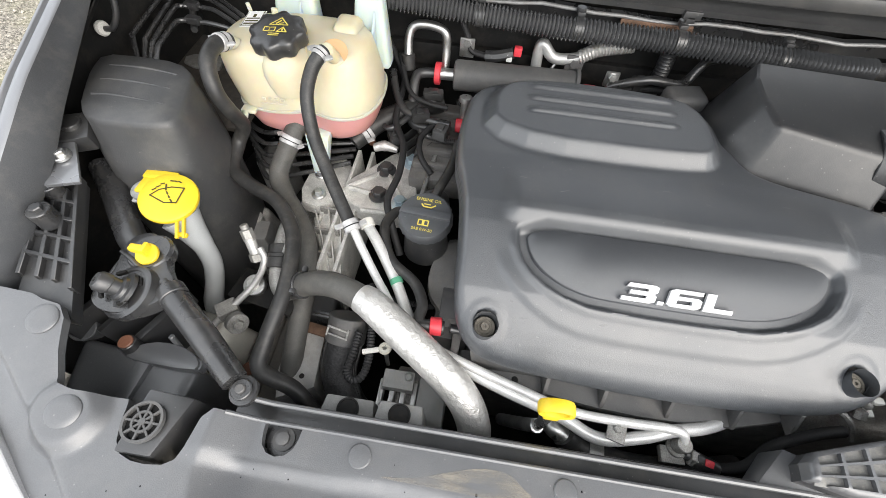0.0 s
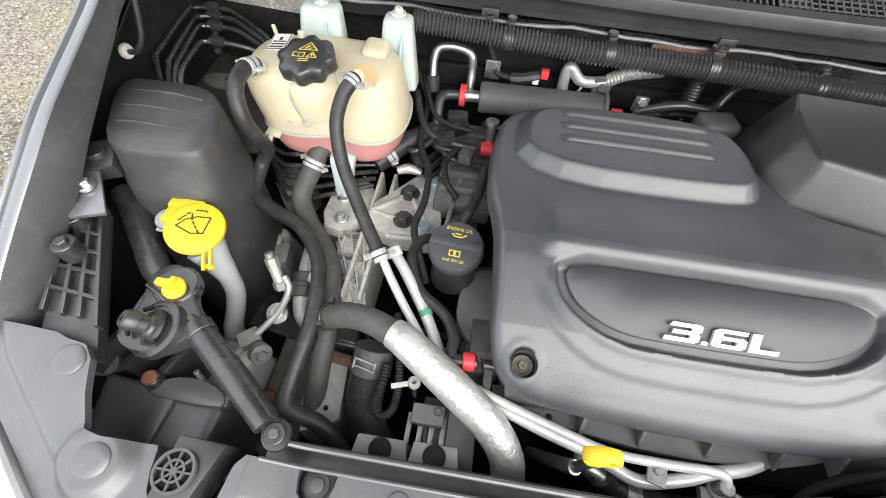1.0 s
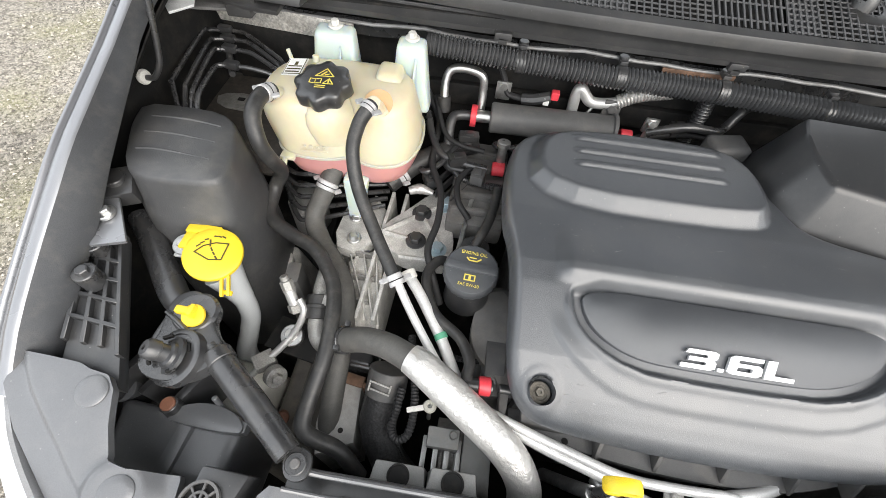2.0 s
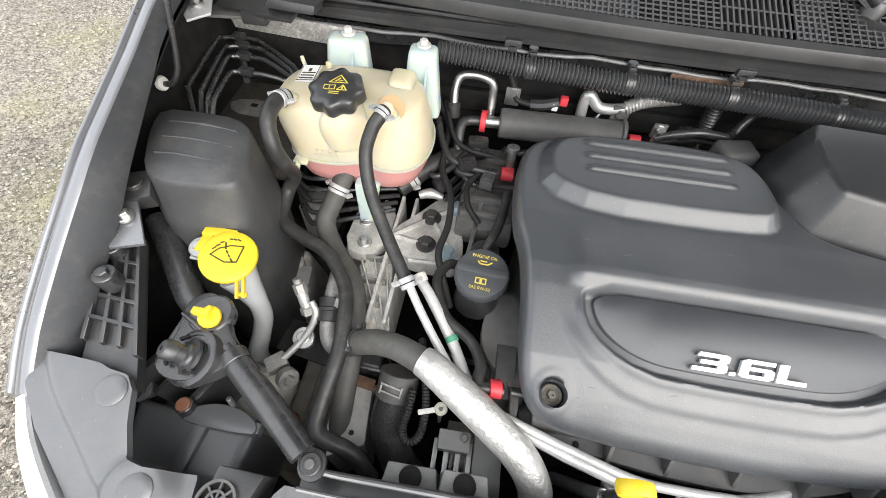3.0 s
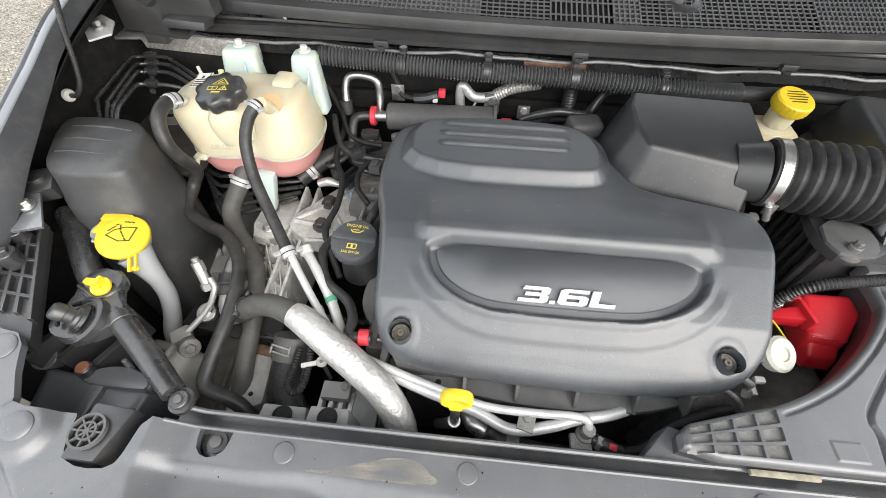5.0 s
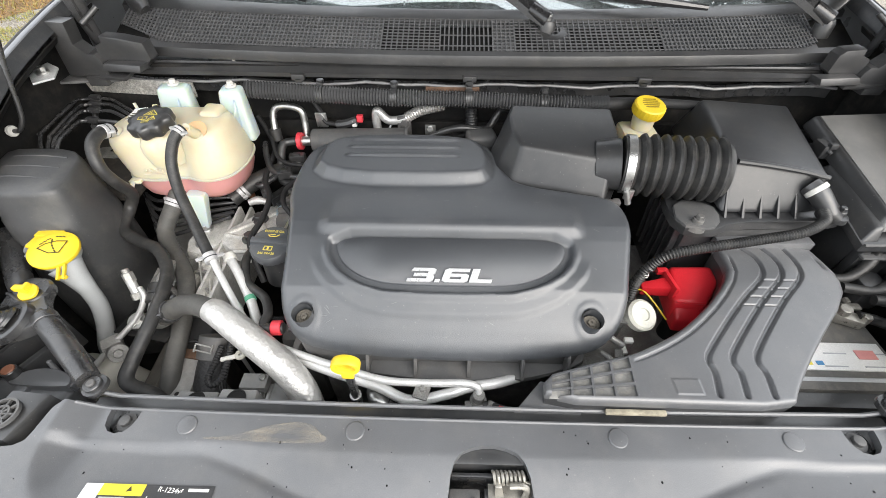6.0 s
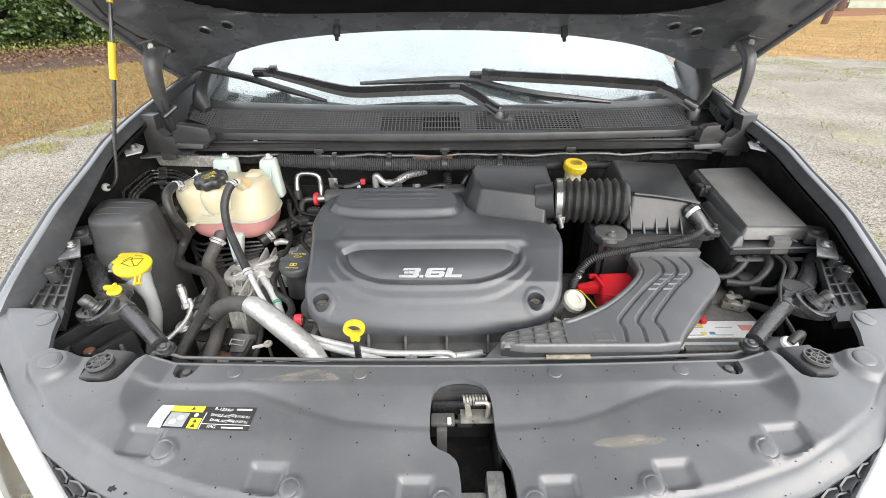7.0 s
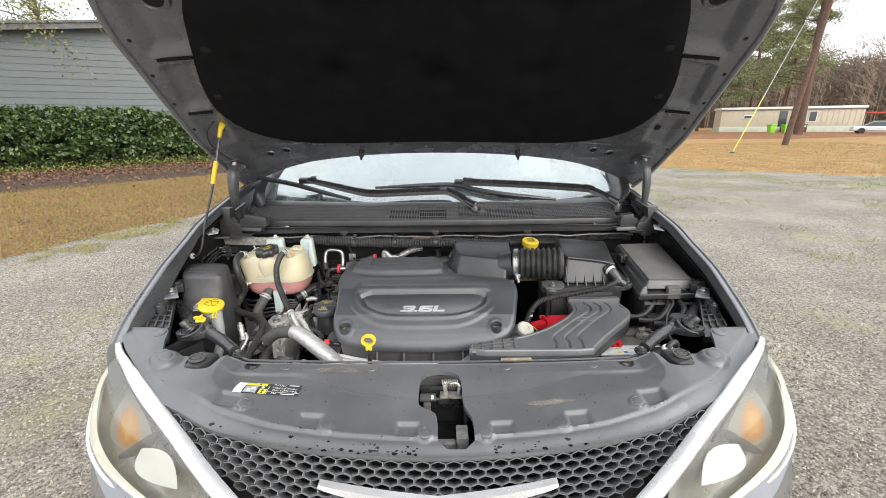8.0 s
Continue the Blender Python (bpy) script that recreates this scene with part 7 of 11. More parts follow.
def loft(levels, polys, times=2):
    """Rings of one outline or of a blend of two: (scale, height, blend)."""
    bm = bmesh.new()
    rings = []
    for k, z, f in levels:
        ring = [(a[0] * (1 - f) + b[0] * f, a[1] * (1 - f) + b[1] * f) for a, b in zip(polys[0], polys[-1])]
        ring = soften(ring, times)
        cx, cy = sum(p[0] for p in ring) / len(ring), sum(p[1] for p in ring) / len(ring)
        rings.append([bm.verts.new((cx + (x - cx) * k, cy + (y - cy) * k, z)) for x, y in ring])
    n = len(rings[0])
    for a, b in zip(rings, rings[1:]):
        for i in range(n):
            bm.faces.new((a[i], a[(i + 1) % n], b[(i + 1) % n], b[i]))
    bm.faces.new(rings[0][::-1])
    bm.faces.new(rings[-1])
    bmesh.ops.recalc_face_normals(bm, faces=bm.faces[:])
    return bm


part("upper_shell", loft([(0.985, 1.020, 0), (0.995, 1.026, 0.05), (1.0, 1.05, 0.40), (1.0, 1.075, 0.8), (0.985, 1.094, 1.0), (0.955, 1.107, 1.0), (0.90, 1.116, 1.0), (0.7, 1.124, 0.85), (0.1, 1.127, 0.3)], [RES, RES_TOP]), milk, res, "milky yellow upper half", 60)
part("lower_shell", loft([(0.5, 0.958, 0), (0.74, 0.961, 0), (0.88, 0.974, 0), (0.945, 0.995, 0), (0.965, 1.019, 0)], [RES]), milk_low, res, "lower half tinted pink by coolant", 60)
part("weld_seam", loft([(0.99, 1.018, 0), (1.015, 1.0185, 0), (1.015, 1.0225, 0), (0.99, 1.0235, 0)], [RES]), milk, res)
part("stain_ring", lathe([(0.017, -0.004), (0.021, 0.0), (0.024, 0.006)], Matrix.Translation((-0.604, 0.545, 1.117)) @ pose(0, 0, 0, 30), 24), milk_stain, res, "orange-stained boss under the hose")
part("moulded_step", hull([(-0.63, 0.59, 1.10), (-0.575, 0.59, 1.10), (-0.575, 0.655, 1.10), (-0.63, 0.655, 1.10)], [(-0.622, 0.60, 1.134), (-0.582, 0.60, 1.132), (-0.582, 0.648, 1.134), (-0.622, 0.648, 1.136)], 0.012, 3), milk, res)
part("neck", lathe([(0.060, -0.075), (0.056, -0.040), (0.050, -0.022), (0.042, -0.012), (0.036, -0.004), (0.036, 0.003)], Matrix.Translation((-0.692, 0.549, 1.134)) @ pose(0, 0, 0, 10, -2, 0), 32), milk, res)
part("cap", lathe([(0.040, -0.012), (0.043, -0.008), (0.043, 0.010), (0.040, 0.014), (0.030, 0.0155), (0, 0.016)], Matrix.Translation((-0.690, 0.543, 1.138)) @ pose(0, 0, 0, 8, -4, 0), 64, wave=(8, 0.0035, 0.032)), black_plastic, res, "black ribbed pressure cap with yellow print", 50)
capm = Matrix.Translation((-0.690, 0.542, 1.1545)) @ pose(0, 0, 0, 8, -4, 0)
bm = bmesh.new()
cap = [o for o in res.children if o.name.startswith("cap")][0]
for tri_, w in (([(-0.012, 0.004), (0.018, 0.004), (0.003, 0.021)], 0.0009), ([(0.004, -0.012), (0.020, -0.012), (0.012, -0.001)], 0.0009), ([(-0.018, -0.011), (-0.009, -0.012), (-0.009, -0.003), (-0.018, -0.002)], 0.0008), ([(-0.009, -0.012), (0.0, -0.011), (0.0, -0.002), (-0.009, -0.003)], 0.0008)):
    strip(bm, tri_, w, capm, True)
strip(bm, [(0.012, -0.009), (0.012, -0.005)], 0.0012, capm)
strip(bm, [(-0.002, 0.007), (0.004, 0.014)], 0.0014, capm)
strip(bm, [(0.003, 0.007), (0.009, 0.009)], 0.0010, capm)
for k in range(2):
    strip(bm, [(-0.007, -0.0165 - 0.004 * k), (0.009, -0.0165 - 0.004 * k)], 0.0009, capm)
part("warning_signs", bm, yellow_ink, cap)
for x, y, z in ((-0.718, 0.702, 1.092), (-0.576, 0.690, 1.094)):
    k = 0.041 if x < -0.65 else 0.031
    part("mounting_tab", hull([(x - k - 0.006, y - 0.045, z - 0.06), (x + k + 0.008, y - 0.045, z - 0.06), (x + k + 0.008, y - 0.005, z - 0.06), (x - k - 0.006, y - 0.005, z - 0.06)],
                              [(x - k + 0.006, y - 0.020, z + 0.056), (x + k - 0.006, y - 0.020, z + 0.056), (x + k - 0.006, y + 0.014, z + 0.060), (x - k + 0.006, y + 0.014, z + 0.060)], 0.010, 3), milk_white, res, "cloudy white mounting tab")
    part("tab_web", hull([(x + k * 0.25, y - 0.080, z - 0.01), (x + k * 0.25 + 0.005, y - 0.080, z - 0.01), (x + k * 0.25 + 0.005, y - 0.03, z - 0.02), (x + k * 0.25, y - 0.03, z - 0.02)], [(x + k * 0.25, y - 0.034, z + 0.02), (x + k * 0.25 + 0.004, y - 0.034, z + 0.02), (x + k * 0.25 + 0.004, y - 0.02, z + 0.045), (x + k * 0.25, y - 0.02, z + 0.045)], 0.001), milk_white, res)
    part("tab_bolt", merge(rod((x, y + 0.002, z + 0.058), (x, y + 0.002, z + 0.063), 0.013), rod((x, y + 0.002, z + 0.062), (x, y + 0.002, z + 0.071), 0.0075, seg=6)), white_plastic, res)
part("foot", hull([(-0.662, 0.475, 0.90), (-0.635, 0.475, 0.90), (-0.635, 0.495, 0.90), (-0.662, 0.495, 0.90)], [(-0.669, 0.492, 0.985), (-0.622, 0.492, 0.985), (-0.622, 0.52, 0.985), (-0.669, 0.52, 0.985)], 0.006), milk_white, res)
part("foot_bolt", merge(rod((-0.649, 0.485, 0.898), (-0.649, 0.485, 0.908), 0.011), rod((-0.649, 0.485, 0.906), (-0.649, 0.485, 0.916), 0.007, seg=6)), steel, res)
part("hook", merge(box((-0.762, 0.500, 1.020), (0.026, 0.018, 0.007), 0.002), tube([(-0.766, 0.492, 1.020), (-0.764, 0.480, 1.016), (-0.772, 0.470, 1.008), (-0.780, 0.474, 1.006)], 0.0045, 8)), milk, res)
part("nipple", rod((-0.752, 0.56, 1.09), (-0.774, 0.526, 1.130), 0.012), milk, res)
part("nipple", rod((-0.600, 0.545, 1.105), (-0.602, 0.510, 1.146), 0.011), milk, res)
part("spigot", rod((-0.772, 0.628, 1.09), (-0.788, 0.643, 1.133), 0.0035), milk, res)
part("spigot", rod((-0.735, 0.628, 1.11), (-0.735, 0.634, 1.134), 0.0055), milk, res)
sticker_m = Matrix.Translation((-0.760, 0.600, 1.1285)) @ pose(0, 0, 0, 6, -12, -6)
sticker = part("paper_sticker", box(sticker_m @ Vector((0, 0, 0)), (0.036, 0.040, 0.0012), 0, pose(0, 0, 0, 10, -10, -6)), label_white, res, "white paper sticker with small print")
part("sticker_frame", merge(*[box(sticker_m @ Vector(c), d, 0, pose(0, 0, 0, 10, -10, -6)) for c, d in (((0, 0.0185, 0.001), (0.034, 0.001, 0.0006)), ((0, -0.0185, 0.001), (0.034, 0.001, 0.0006)), ((-0.0165, 0, 0.001), (0.001, 0.036, 0.0006)), ((0.0165, 0, 0.001), (0.001, 0.036, 0.0006)))]), ink, sticker)
for k in range(4):
    part("print_bar", box(sticker_m @ Vector((0.0, 0.008 - 0.007 * k, 0.001)), (0.026 if k else 0.006, 0.0022 if k else 0.008, 0.0006), 0, pose(0, 0, 0, 10, -10, -6)), ink, sticker)
part("level_mark", tube([(-0.735, 0.4985, 1.038), (-0.69, 0.502, 1.038)], 0.0012, 6, 2), milk, res)
for k in range(4):
    part("level_letter", box((-0.728 + 0.011 * k, 0.5005 + 0.0008 * k, 1.046), (0.006, 0.003, 0.006), 0.001), milk, res)


def hose(name, label, pts, r, material=None, clamps=(), group="", seg=14, ripple=None):
    ob = thing(name, pts[len(pts) // 2], label, "hose", group)
    part("tube", tube(pts, r, seg, 7, ripple), material or rubber, ob)
    for p, q, cr in clamps:
        p, q = Vector(p), Vector(q)
        d = q - p
        c = part("spring_clamp", rod(p, q, cr, seg=24), clamp_zinc, ob, "dull zinc spring clamp")
        part("clamp_slot", rod(p + d * 0.45, p + d * 0.62, cr + 0.0006, seg=24), tape, c)
        side = d.cross(Vector((0, 0, 1))).normalized()
        for e, h in ((1, 0.3), (-1, 0.7)):
            part("clamp_ear", box(p + d * h + side * e * (cr + 0.006) + Vector((0, 0, 0.002)), (0.013, 0.009, 0.004), 0.0015, pose(0, 0, 0, 0, 0, 35)), clamp_zinc, c)
    return ob


hose("overflow_hose", "black rubber hose curling from the reservoir to the radiator", [(-0.772, 0.530, 1.128), (-0.778, 0.500, 1.136), (-0.781, 0.470, 1.124), (-0.772, 0.448, 1.090), (-0.768, 0.455, 1.050), (-0.772, 0.478, 1.0), (-0.790, 0.47, 0.965), (-0.785, 0.42, 0.945),
      (-0.740, 0.392, 0.938), (-0.690, 0.370, 0.935), (-0.648, 0.325, 0.935), (-0.627, 0.28, 0.933), (-0.617, 0.20, 0.922), (-0.625, 0.13, 0.90), (-0.622, 0.09, 0.885), (-0.57, 0.075, 0.865), (-0.535, 0.05, 0.83)], 0.0125,
     clamps=[((-0.773, 0.525, 1.130), (-0.777, 0.507, 1.136), 0.0142)])
hose("bleed_hose", "slim black hose from reservoir to metal pipe", [(-0.602, 0.503, 1.148), (-0.607, 0.490, 1.145), (-0.618, 0.476, 1.128), (-0.625, 0.455, 1.095), (-0.612, 0.420, 1.053), (-0.580, 0.375, 1.014), (-0.548, 0.332, 0.988), (-0.528, 0.306, 0.974)], 0.0108,
     clamps=[((-0.603, 0.500, 1.149), (-0.608, 0.489, 1.145), 0.0122), ((-0.536, 0.316, 0.981), (-0.526, 0.303, 0.972), 0.0128)])
hose("coolant_hose", "thick weathered coolant hose", [(-0.690, 0.52, 0.985), (-0.704, 0.487, 0.955), (-0.718, 0.448, 0.920), (-0.695, 0.408, 0.902), (-0.660, 0.370, 0.892), (-0.632, 0.328, 0.878), (-0.618, 0.26, 0.85), (-0.615, 0.17, 0.81), (-0.615, 0.09, 0.76)], 0.0182, rubber_grey,
     clamps=[((-0.698, 0.501, 0.967), (-0.703, 0.489, 0.957), 0.0200)])
foil_line = hose("heat_shielded_hose", "coolant hose wrapped in crinkled silver foil", [(-0.617, 0.225, 0.895), (-0.587, 0.222, 0.922), (-0.555, 0.217, 0.945), (-0.520, 0.208, 0.957), (-0.480, 0.190, 0.965)], 0.0195, rubber_grey)
part("spring_clamp", merge(rod((-0.604, 0.2235, 0.910), (-0.592, 0.222, 0.919), 0.0222, seg=24), box((-0.594, 0.243, 0.930), (0.008, 0.010, 0.012), 0.002), box((-0.602, 0.204, 0.924), (0.010, 0.008, 0.014), 0.002)), painted_black, foil_line, "black spring clamp")
part("foil_sleeve", tube([(-0.485, 0.193, 0.964), (-0.467, 0.184, 0.965), (-0.435, 0.166, 0.956), (-0.402, 0.147, 0.942), (-0.368, 0.128, 0.925), (-0.338, 0.110, 0.908), (-0.312, 0.088, 0.888), (-0.296, 0.066, 0.860), (-0.290, 0.045, 0.82)], [0.0215, 0.0235, 0.025, 0.0255, 0.0255, 0.0255, 0.025, 0.025, 0.0245], 22, 8, None), foil, foil_line, "crinkled silver foil sleeve")

# slim metal lines beside the foil hose
line_a = hose("refrigerant_line", "dull aluminium refrigerant line", [(-0.530, 0.310, 0.978), (-0.505, 0.278, 0.955), (-0.470, 0.235, 0.935), (-0.436, 0.197, 0.922), (-0.39, 0.165, 0.91), (-0.315, 0.139, 0.905), (-0.238, 0.117, 0.902), (-0.165, 0.098, 0.902), (-0.09, 0.095, 0.902), (-0.03, 0.096, 0.902), (-0.006, 0.092, 0.898), (-0.003, 0.080, 0.885)], 0.0068, pipe_alu, group="refrigerant lines")
line_b = hose("refrigerant_line", "thicker dull aluminium refrigerant line", [(-0.515, 0.338, 0.945), (-0.490, 0.308, 0.938), (-0.448, 0.250, 0.922), (-0.40, 0.175, 0.905), (-0.341, 0.146, 0.893), (-0.269, 0.119, 0.892), (-0.18, 0.094, 0.888), (-0.122, 0.072, 0.884), (-0.06, 0.082, 0.888), (-0.02, 0.096, 0.888), (0.04, 0.112, 0.880), (0.12, 0.15, 0.86)], 0.0092, pipe_alu, group="refrigerant lines")
part("end_cap", rod((-0.520, 0.346, 0.948), (-0.512, 0.334, 0.943), 0.0125), white_plastic, line_b)
part("green_band", tube([(-0.4500, 0.2545, 0.9245), (-0.4455, 0.2470, 0.9225)], 0.0106, 14, 2), green_tag, line_b)
for p in ((-0.10, 0.084, 0.898),):
    part("line_clip", merge(box(p, (0.026, 0.034, 0.005), 0.002, pose(0, 0, 0, 0, 0, -15)), rod((p[0], p[1], p[2]), (p[0], p[1], p[2] + 0.008), 0.006, seg=6)), cast_alu, line_b)
part("block_fitting", merge(rod((-0.003, 0.082, 0.872), (-0.003, 0.080, 0.894), 0.0105), rod((-0.003, 0.081, 0.866), (-0.003, 0.081, 0.872), 0.015), box((-0.010, 0.070, 0.862), (0.034, 0.024, 0.012), 0.003)), cast_alu, line_a)
part("banjo", rod((-0.47, 0.232, 0.925), (-0.462, 0.222, 0.92), 0.011), steel, line_a)

# ---------------------------------------------------------------- tower shroud, washer filler, braces
shroud = thing("relay_shroud", (-0.87, 0.42, 0.7), "tall matt grey plastic shroud", "plastic shroud")
SHROUD_TOP = [(-0.972, 0.485), (-0.905, 0.490), (-0.840, 0.487), (-0.805, 0.462), (-0.788, 0.41), (-0.775, 0.360), (-0.785, 0.336), (-0.84, 0.330), (-0.895, 0.328), (-0.925, 0.352), (-0.948, 0.40), (-0.965, 0.440)]
SHROUD_LOW = [(-0.978, 0.490), (-0.90, 0.498), (-0.825, 0.500), (-0.795, 0.470), (-0.785, 0.41), (-0.778, 0.345), (-0.790, 0.300), (-0.84, 0.290), (-0.895, 0.285), (-0.935, 0.315), (-0.960, 0.37), (-0.975, 0.430)]
part("body", loft([(0.95, 0.62, 1), (0.99, 0.80, 1), (1.0, 0.92, 0.9), (1.0, 1.02, 0.45), (1.003, 1.045, 0.32), (1.0, 1.050, 0.25), (0.997, 1.088, 0.0), (0.985, 1.100, 0), (0.96, 1.107, 0), (0.92, 1.110, 0), (0.5, 1.113, 0), (0.05, 1.113, 0)], [SHROUD_TOP, SHROUD_LOW], 1), shroud_plastic, shroud, "", 60)
for k in range(3):
    part("crease", tube([(-0.935 + 0.008 * k, 0.450 - 0.035 * k, 1.1115), (-0.880, 0.452 - 0.035 * k, 1.113), (-0.825 + 0.008 * k, 0.448 - 0.035 * k, 1.1108)], 0.0022, 8, 4, flat=0.5), shroud_plastic, shroud)

washer = thing("washer_filler", (-0.79, 0.26, 0.75), "translucent washer filler neck with a yellow cap", "washer filler")
part("neck", tube([(-0.782, 0.266, 0.995), (-0.770, 0.258, 0.972), (-0.762, 0.252, 0.940), (-0.768, 0.250, 0.89), (-0.787, 0.243, 0.83), (-0.806, 0.228, 0.77), (-0.81, 0.22, 0.70)], [0.029, 0.021, 0.0155, 0.0155, 0.016, 0.018, 0.020], 20, 7), grey_neck, washer)
wm = Matrix.Translation((-0.791, 0.277, 1.022)) @ pose(0, 0, 0, 12, 4, 20) @ Matrix.Diagonal((0.91, 0.91, 0.91, 1))
wcap = part("cap", lathe([(0.036, -0.006), (0.044, -0.003), (0.0455, 0.001), (0.0445, 0.0055), (0.040, 0.008), (0.02, 0.0095), (0, 0.010)], wm, 40), yellow, washer, "yellow cap with a wiper symbol")
part("collar", lathe([(0.030, -0.03), (0.038, -0.020), (0.040, -0.006), (0.036, -0.004)], wm, 32), grey_neck, washer)
part("hinge_tab", merge(box(wm @ Vector((-0.015, 0.046, 0.001)), (0.05, 0.016, 0.005), 0.002), box(wm @ Vector((-0.038, 0.030, 0.001)), (0.016, 0.030, 0.005), 0.002)), yellow, wcap)
part("pull_tab", merge(*[box(wm @ Vector((0.012 + dx, -0.053, -0.004)), (0.004, 0.03, 0.006), 0.001, pose(0, 0, 0, 25, 0, 15)) for dx in (0, 0.010)], box(wm @ Vector((0.019, -0.063, -0.009)), (0.014, 0.006, 0.005), 0.001)), yellow, wcap)
bm = bmesh.new()
sym = wm @ Matrix.Translation((0, 0.0, 0.0106)) @ Matrix.Rotation(radians(0), 4, "Z")
strip(bm, [(-0.025, 0.004), (-0.012, 0.013), (0.006, 0.016), (0.025, 0.012), (0.014, -0.014), (-0.004, -0.012)], 0.0011, sym, True)
for a, b in (((-0.002, 0.022), (-0.002, 0.011)), ((-0.001, 0.008), (0.001, 0.003)), ((0.002, 0.0), (0.004, -0.004)), ((0.005, -0.007), (0.008, -0.013))):
    strip(bm, [a, b], 0.0013, sym)
for k in range(3):
    strip(bm, [(-0.022 + 0.006 * k, 0.013 + 0.005 * k), (-0.017 + 0.006 * k, 0.016 + 0.004 * k)], 0.0012, sym)
    strip(bm, [(0.004 + 0.006 * k, 0.028 - 0.001 * k), (0.008 + 0.006 * k, 0.027 - 0.002 * k)], 0.0012, sym)
part("wiper_symbol", bm, ink, wcap)
part("mounting_bolt", merge(rod((-0.845, 0.292, 1.008), (-0.845, 0.290, 1.018), 0.017), rod((-0.845, 0.290, 1.016), (-0.845, 0.288, 1.026), 0.008, seg=6)), steel, washer)
part("ear", box((-0.832, 0.288, 1.007), (0.05, 0.03, 0.005), 0.002), grey_neck, washer)


def brace(s):
    """Tubular brace from the wing to the radiator frame, with its cast bracket, stud and clip."""
    ob = thing("radiator_brace", (s * 0.75, 0.15, 0.95), "black painted tubular brace with a cast bracket", "brace", "braces")
    part("rear_tube", tube([(s * 0.945, 0.335, 1.005), (s * 0.905, 0.295, 0.995), (s * 0.84, 0.225, 0.990), (s * 0.815, 0.205, 0.990)], [0.018, 0.0195, 0.0195, 0.017], 18), painted_black, ob)
    outline = soften([(a * (1 if s < 0 else -1), b) for a, b in ((-0.822, 0.190), (-0.820, 0.214), (-0.796, 0.228), (-0.765, 0.212), (-0.750, 0.176), (-0.722, 0.154), (-0.728, 0.122), (-0.768, 0.098), (-0.806, 0.100), (-0.826, 0.122), (-0.812, 0.152))], 2)
    part("bracket", prism(outline, 0.986, 1.008, 0.004), painted_black, ob)
    part("bracket_flange", hull([(s * 0.826, 0.150, 0.955), (s * 0.812, 0.205, 0.955), (s * 0.806, 0.205, 0.955), (s * 0.820, 0.150, 0.955)], [(s * 0.826, 0.150, 1.000), (s * 0.822, 0.205, 1.000), (s * 0.814, 0.205, 1.000), (s * 0.818, 0.150, 1.000)], 0.002), painted_black, ob)
    part("bracket_fold", tube([(s * 0.818, 0.186, 1.009), (s * 0.790, 0.172, 1.011), (s * 0.760, 0.152, 1.010), (s * 0.735, 0.134, 1.006)], 0.0035, 8, 4), painted_black, ob)
    part("clip_boss", lathe([(0.030, -0.012), (0.031, 0.002), (0.027, 0.006), (0, 0.006)], Matrix.Translation((s * 0.782, 0.192, 1.004)), 28), painted_black, ob)
    part("stop_ring", lathe([(0.037, -0.010), (0.037, 0.003), (0.034, 0.005), (0.030, 0.005), (0.029, 0.002), (0, 0.002)], axis_matrix((s * 0.776, 0.130, 1.006), (s * 0.786, 0.124, 1.040))[0], 32), painted_black, ob)
    part("front_tube", tube([(s * 0.745, 0.152, 0.996), (s * 0.725, 0.137, 0.994), (s * 0.66, 0.090, 0.990), (s * 0.605, 0.047, 0.982)], [0.0145, 0.0175, 0.0175, 0.016], 18), painted_black, ob)
    part("collar", rod((s * 0.736, 0.146, 0.995), (s * 0.722, 0.135, 0.994), 0.0195), painted_black, ob)
    part("end_plate", merge(prism(soften([(s * 0.612, 0.058), (s * 0.607, 0.026), (s * 0.590, 0.018), (s * 0.574, 0.026), (s * 0.576, 0.056)], 2), 0.972, 0.980, 0.002), rod((s * 0.592, 0.038, 0.979), (s * 0.592, 0.038, 0.986), 0.013)), painted_black, ob)
    part("end_bolt", rod((s * 0.592, 0.038, 0.985), (s * 0.592, 0.038, 0.990), 0.006), grey_plastic, ob)
    stud = part("stud", lathe([(0.024, 0), (0.024, 0.005), (0.017, 0.006), (0.016, 0.010), (0.0115, 0.012), (0.0115, 0.022), (0.0130, 0.023), (0.0130, 0.034), (0.0100, 0.038), (0.0035, 0.0385), (0.0035, 0.035), (0, 0.035)], axis_matrix((s * 0.778, 0.130, 1.008), (s * 0.800, 0.126, 1.042))[0], 12), black_plastic, ob, "black plastic hood stop stud")
    for a in (0.5, 2.1, 3.7, 5.3):
        part("stop_slot", box((s * 0.782 + 0.0235 * math.cos(a), 0.131 + 0.0235 * math.sin(a), 1.0145), (0.012, 0.004, 0.006), 0.001, pose(0, 0, 0, 0, 0, math.degrees(a) + 90)), dark_void, stud)
    return ob


for s in (-1, 1):
    brace(s)
clip = thing("yellow_clip", (-0.78, 0.187, 1.012), "small yellow plastic clip on the brace", "clip")
part("disc", rod((-0.778, 0.186, 1.011), (-0.778, 0.184, 1.017), 0.0155, seg=28), yellow, clip)
part("lever", merge(box((-0.788, 0.187, 1.022), (0.022, 0.010, 0.010), 0.002), box((-0.776, 0.187, 1.024), (0.006, 0.016, 0.014), 0.002)), yellow, clip)


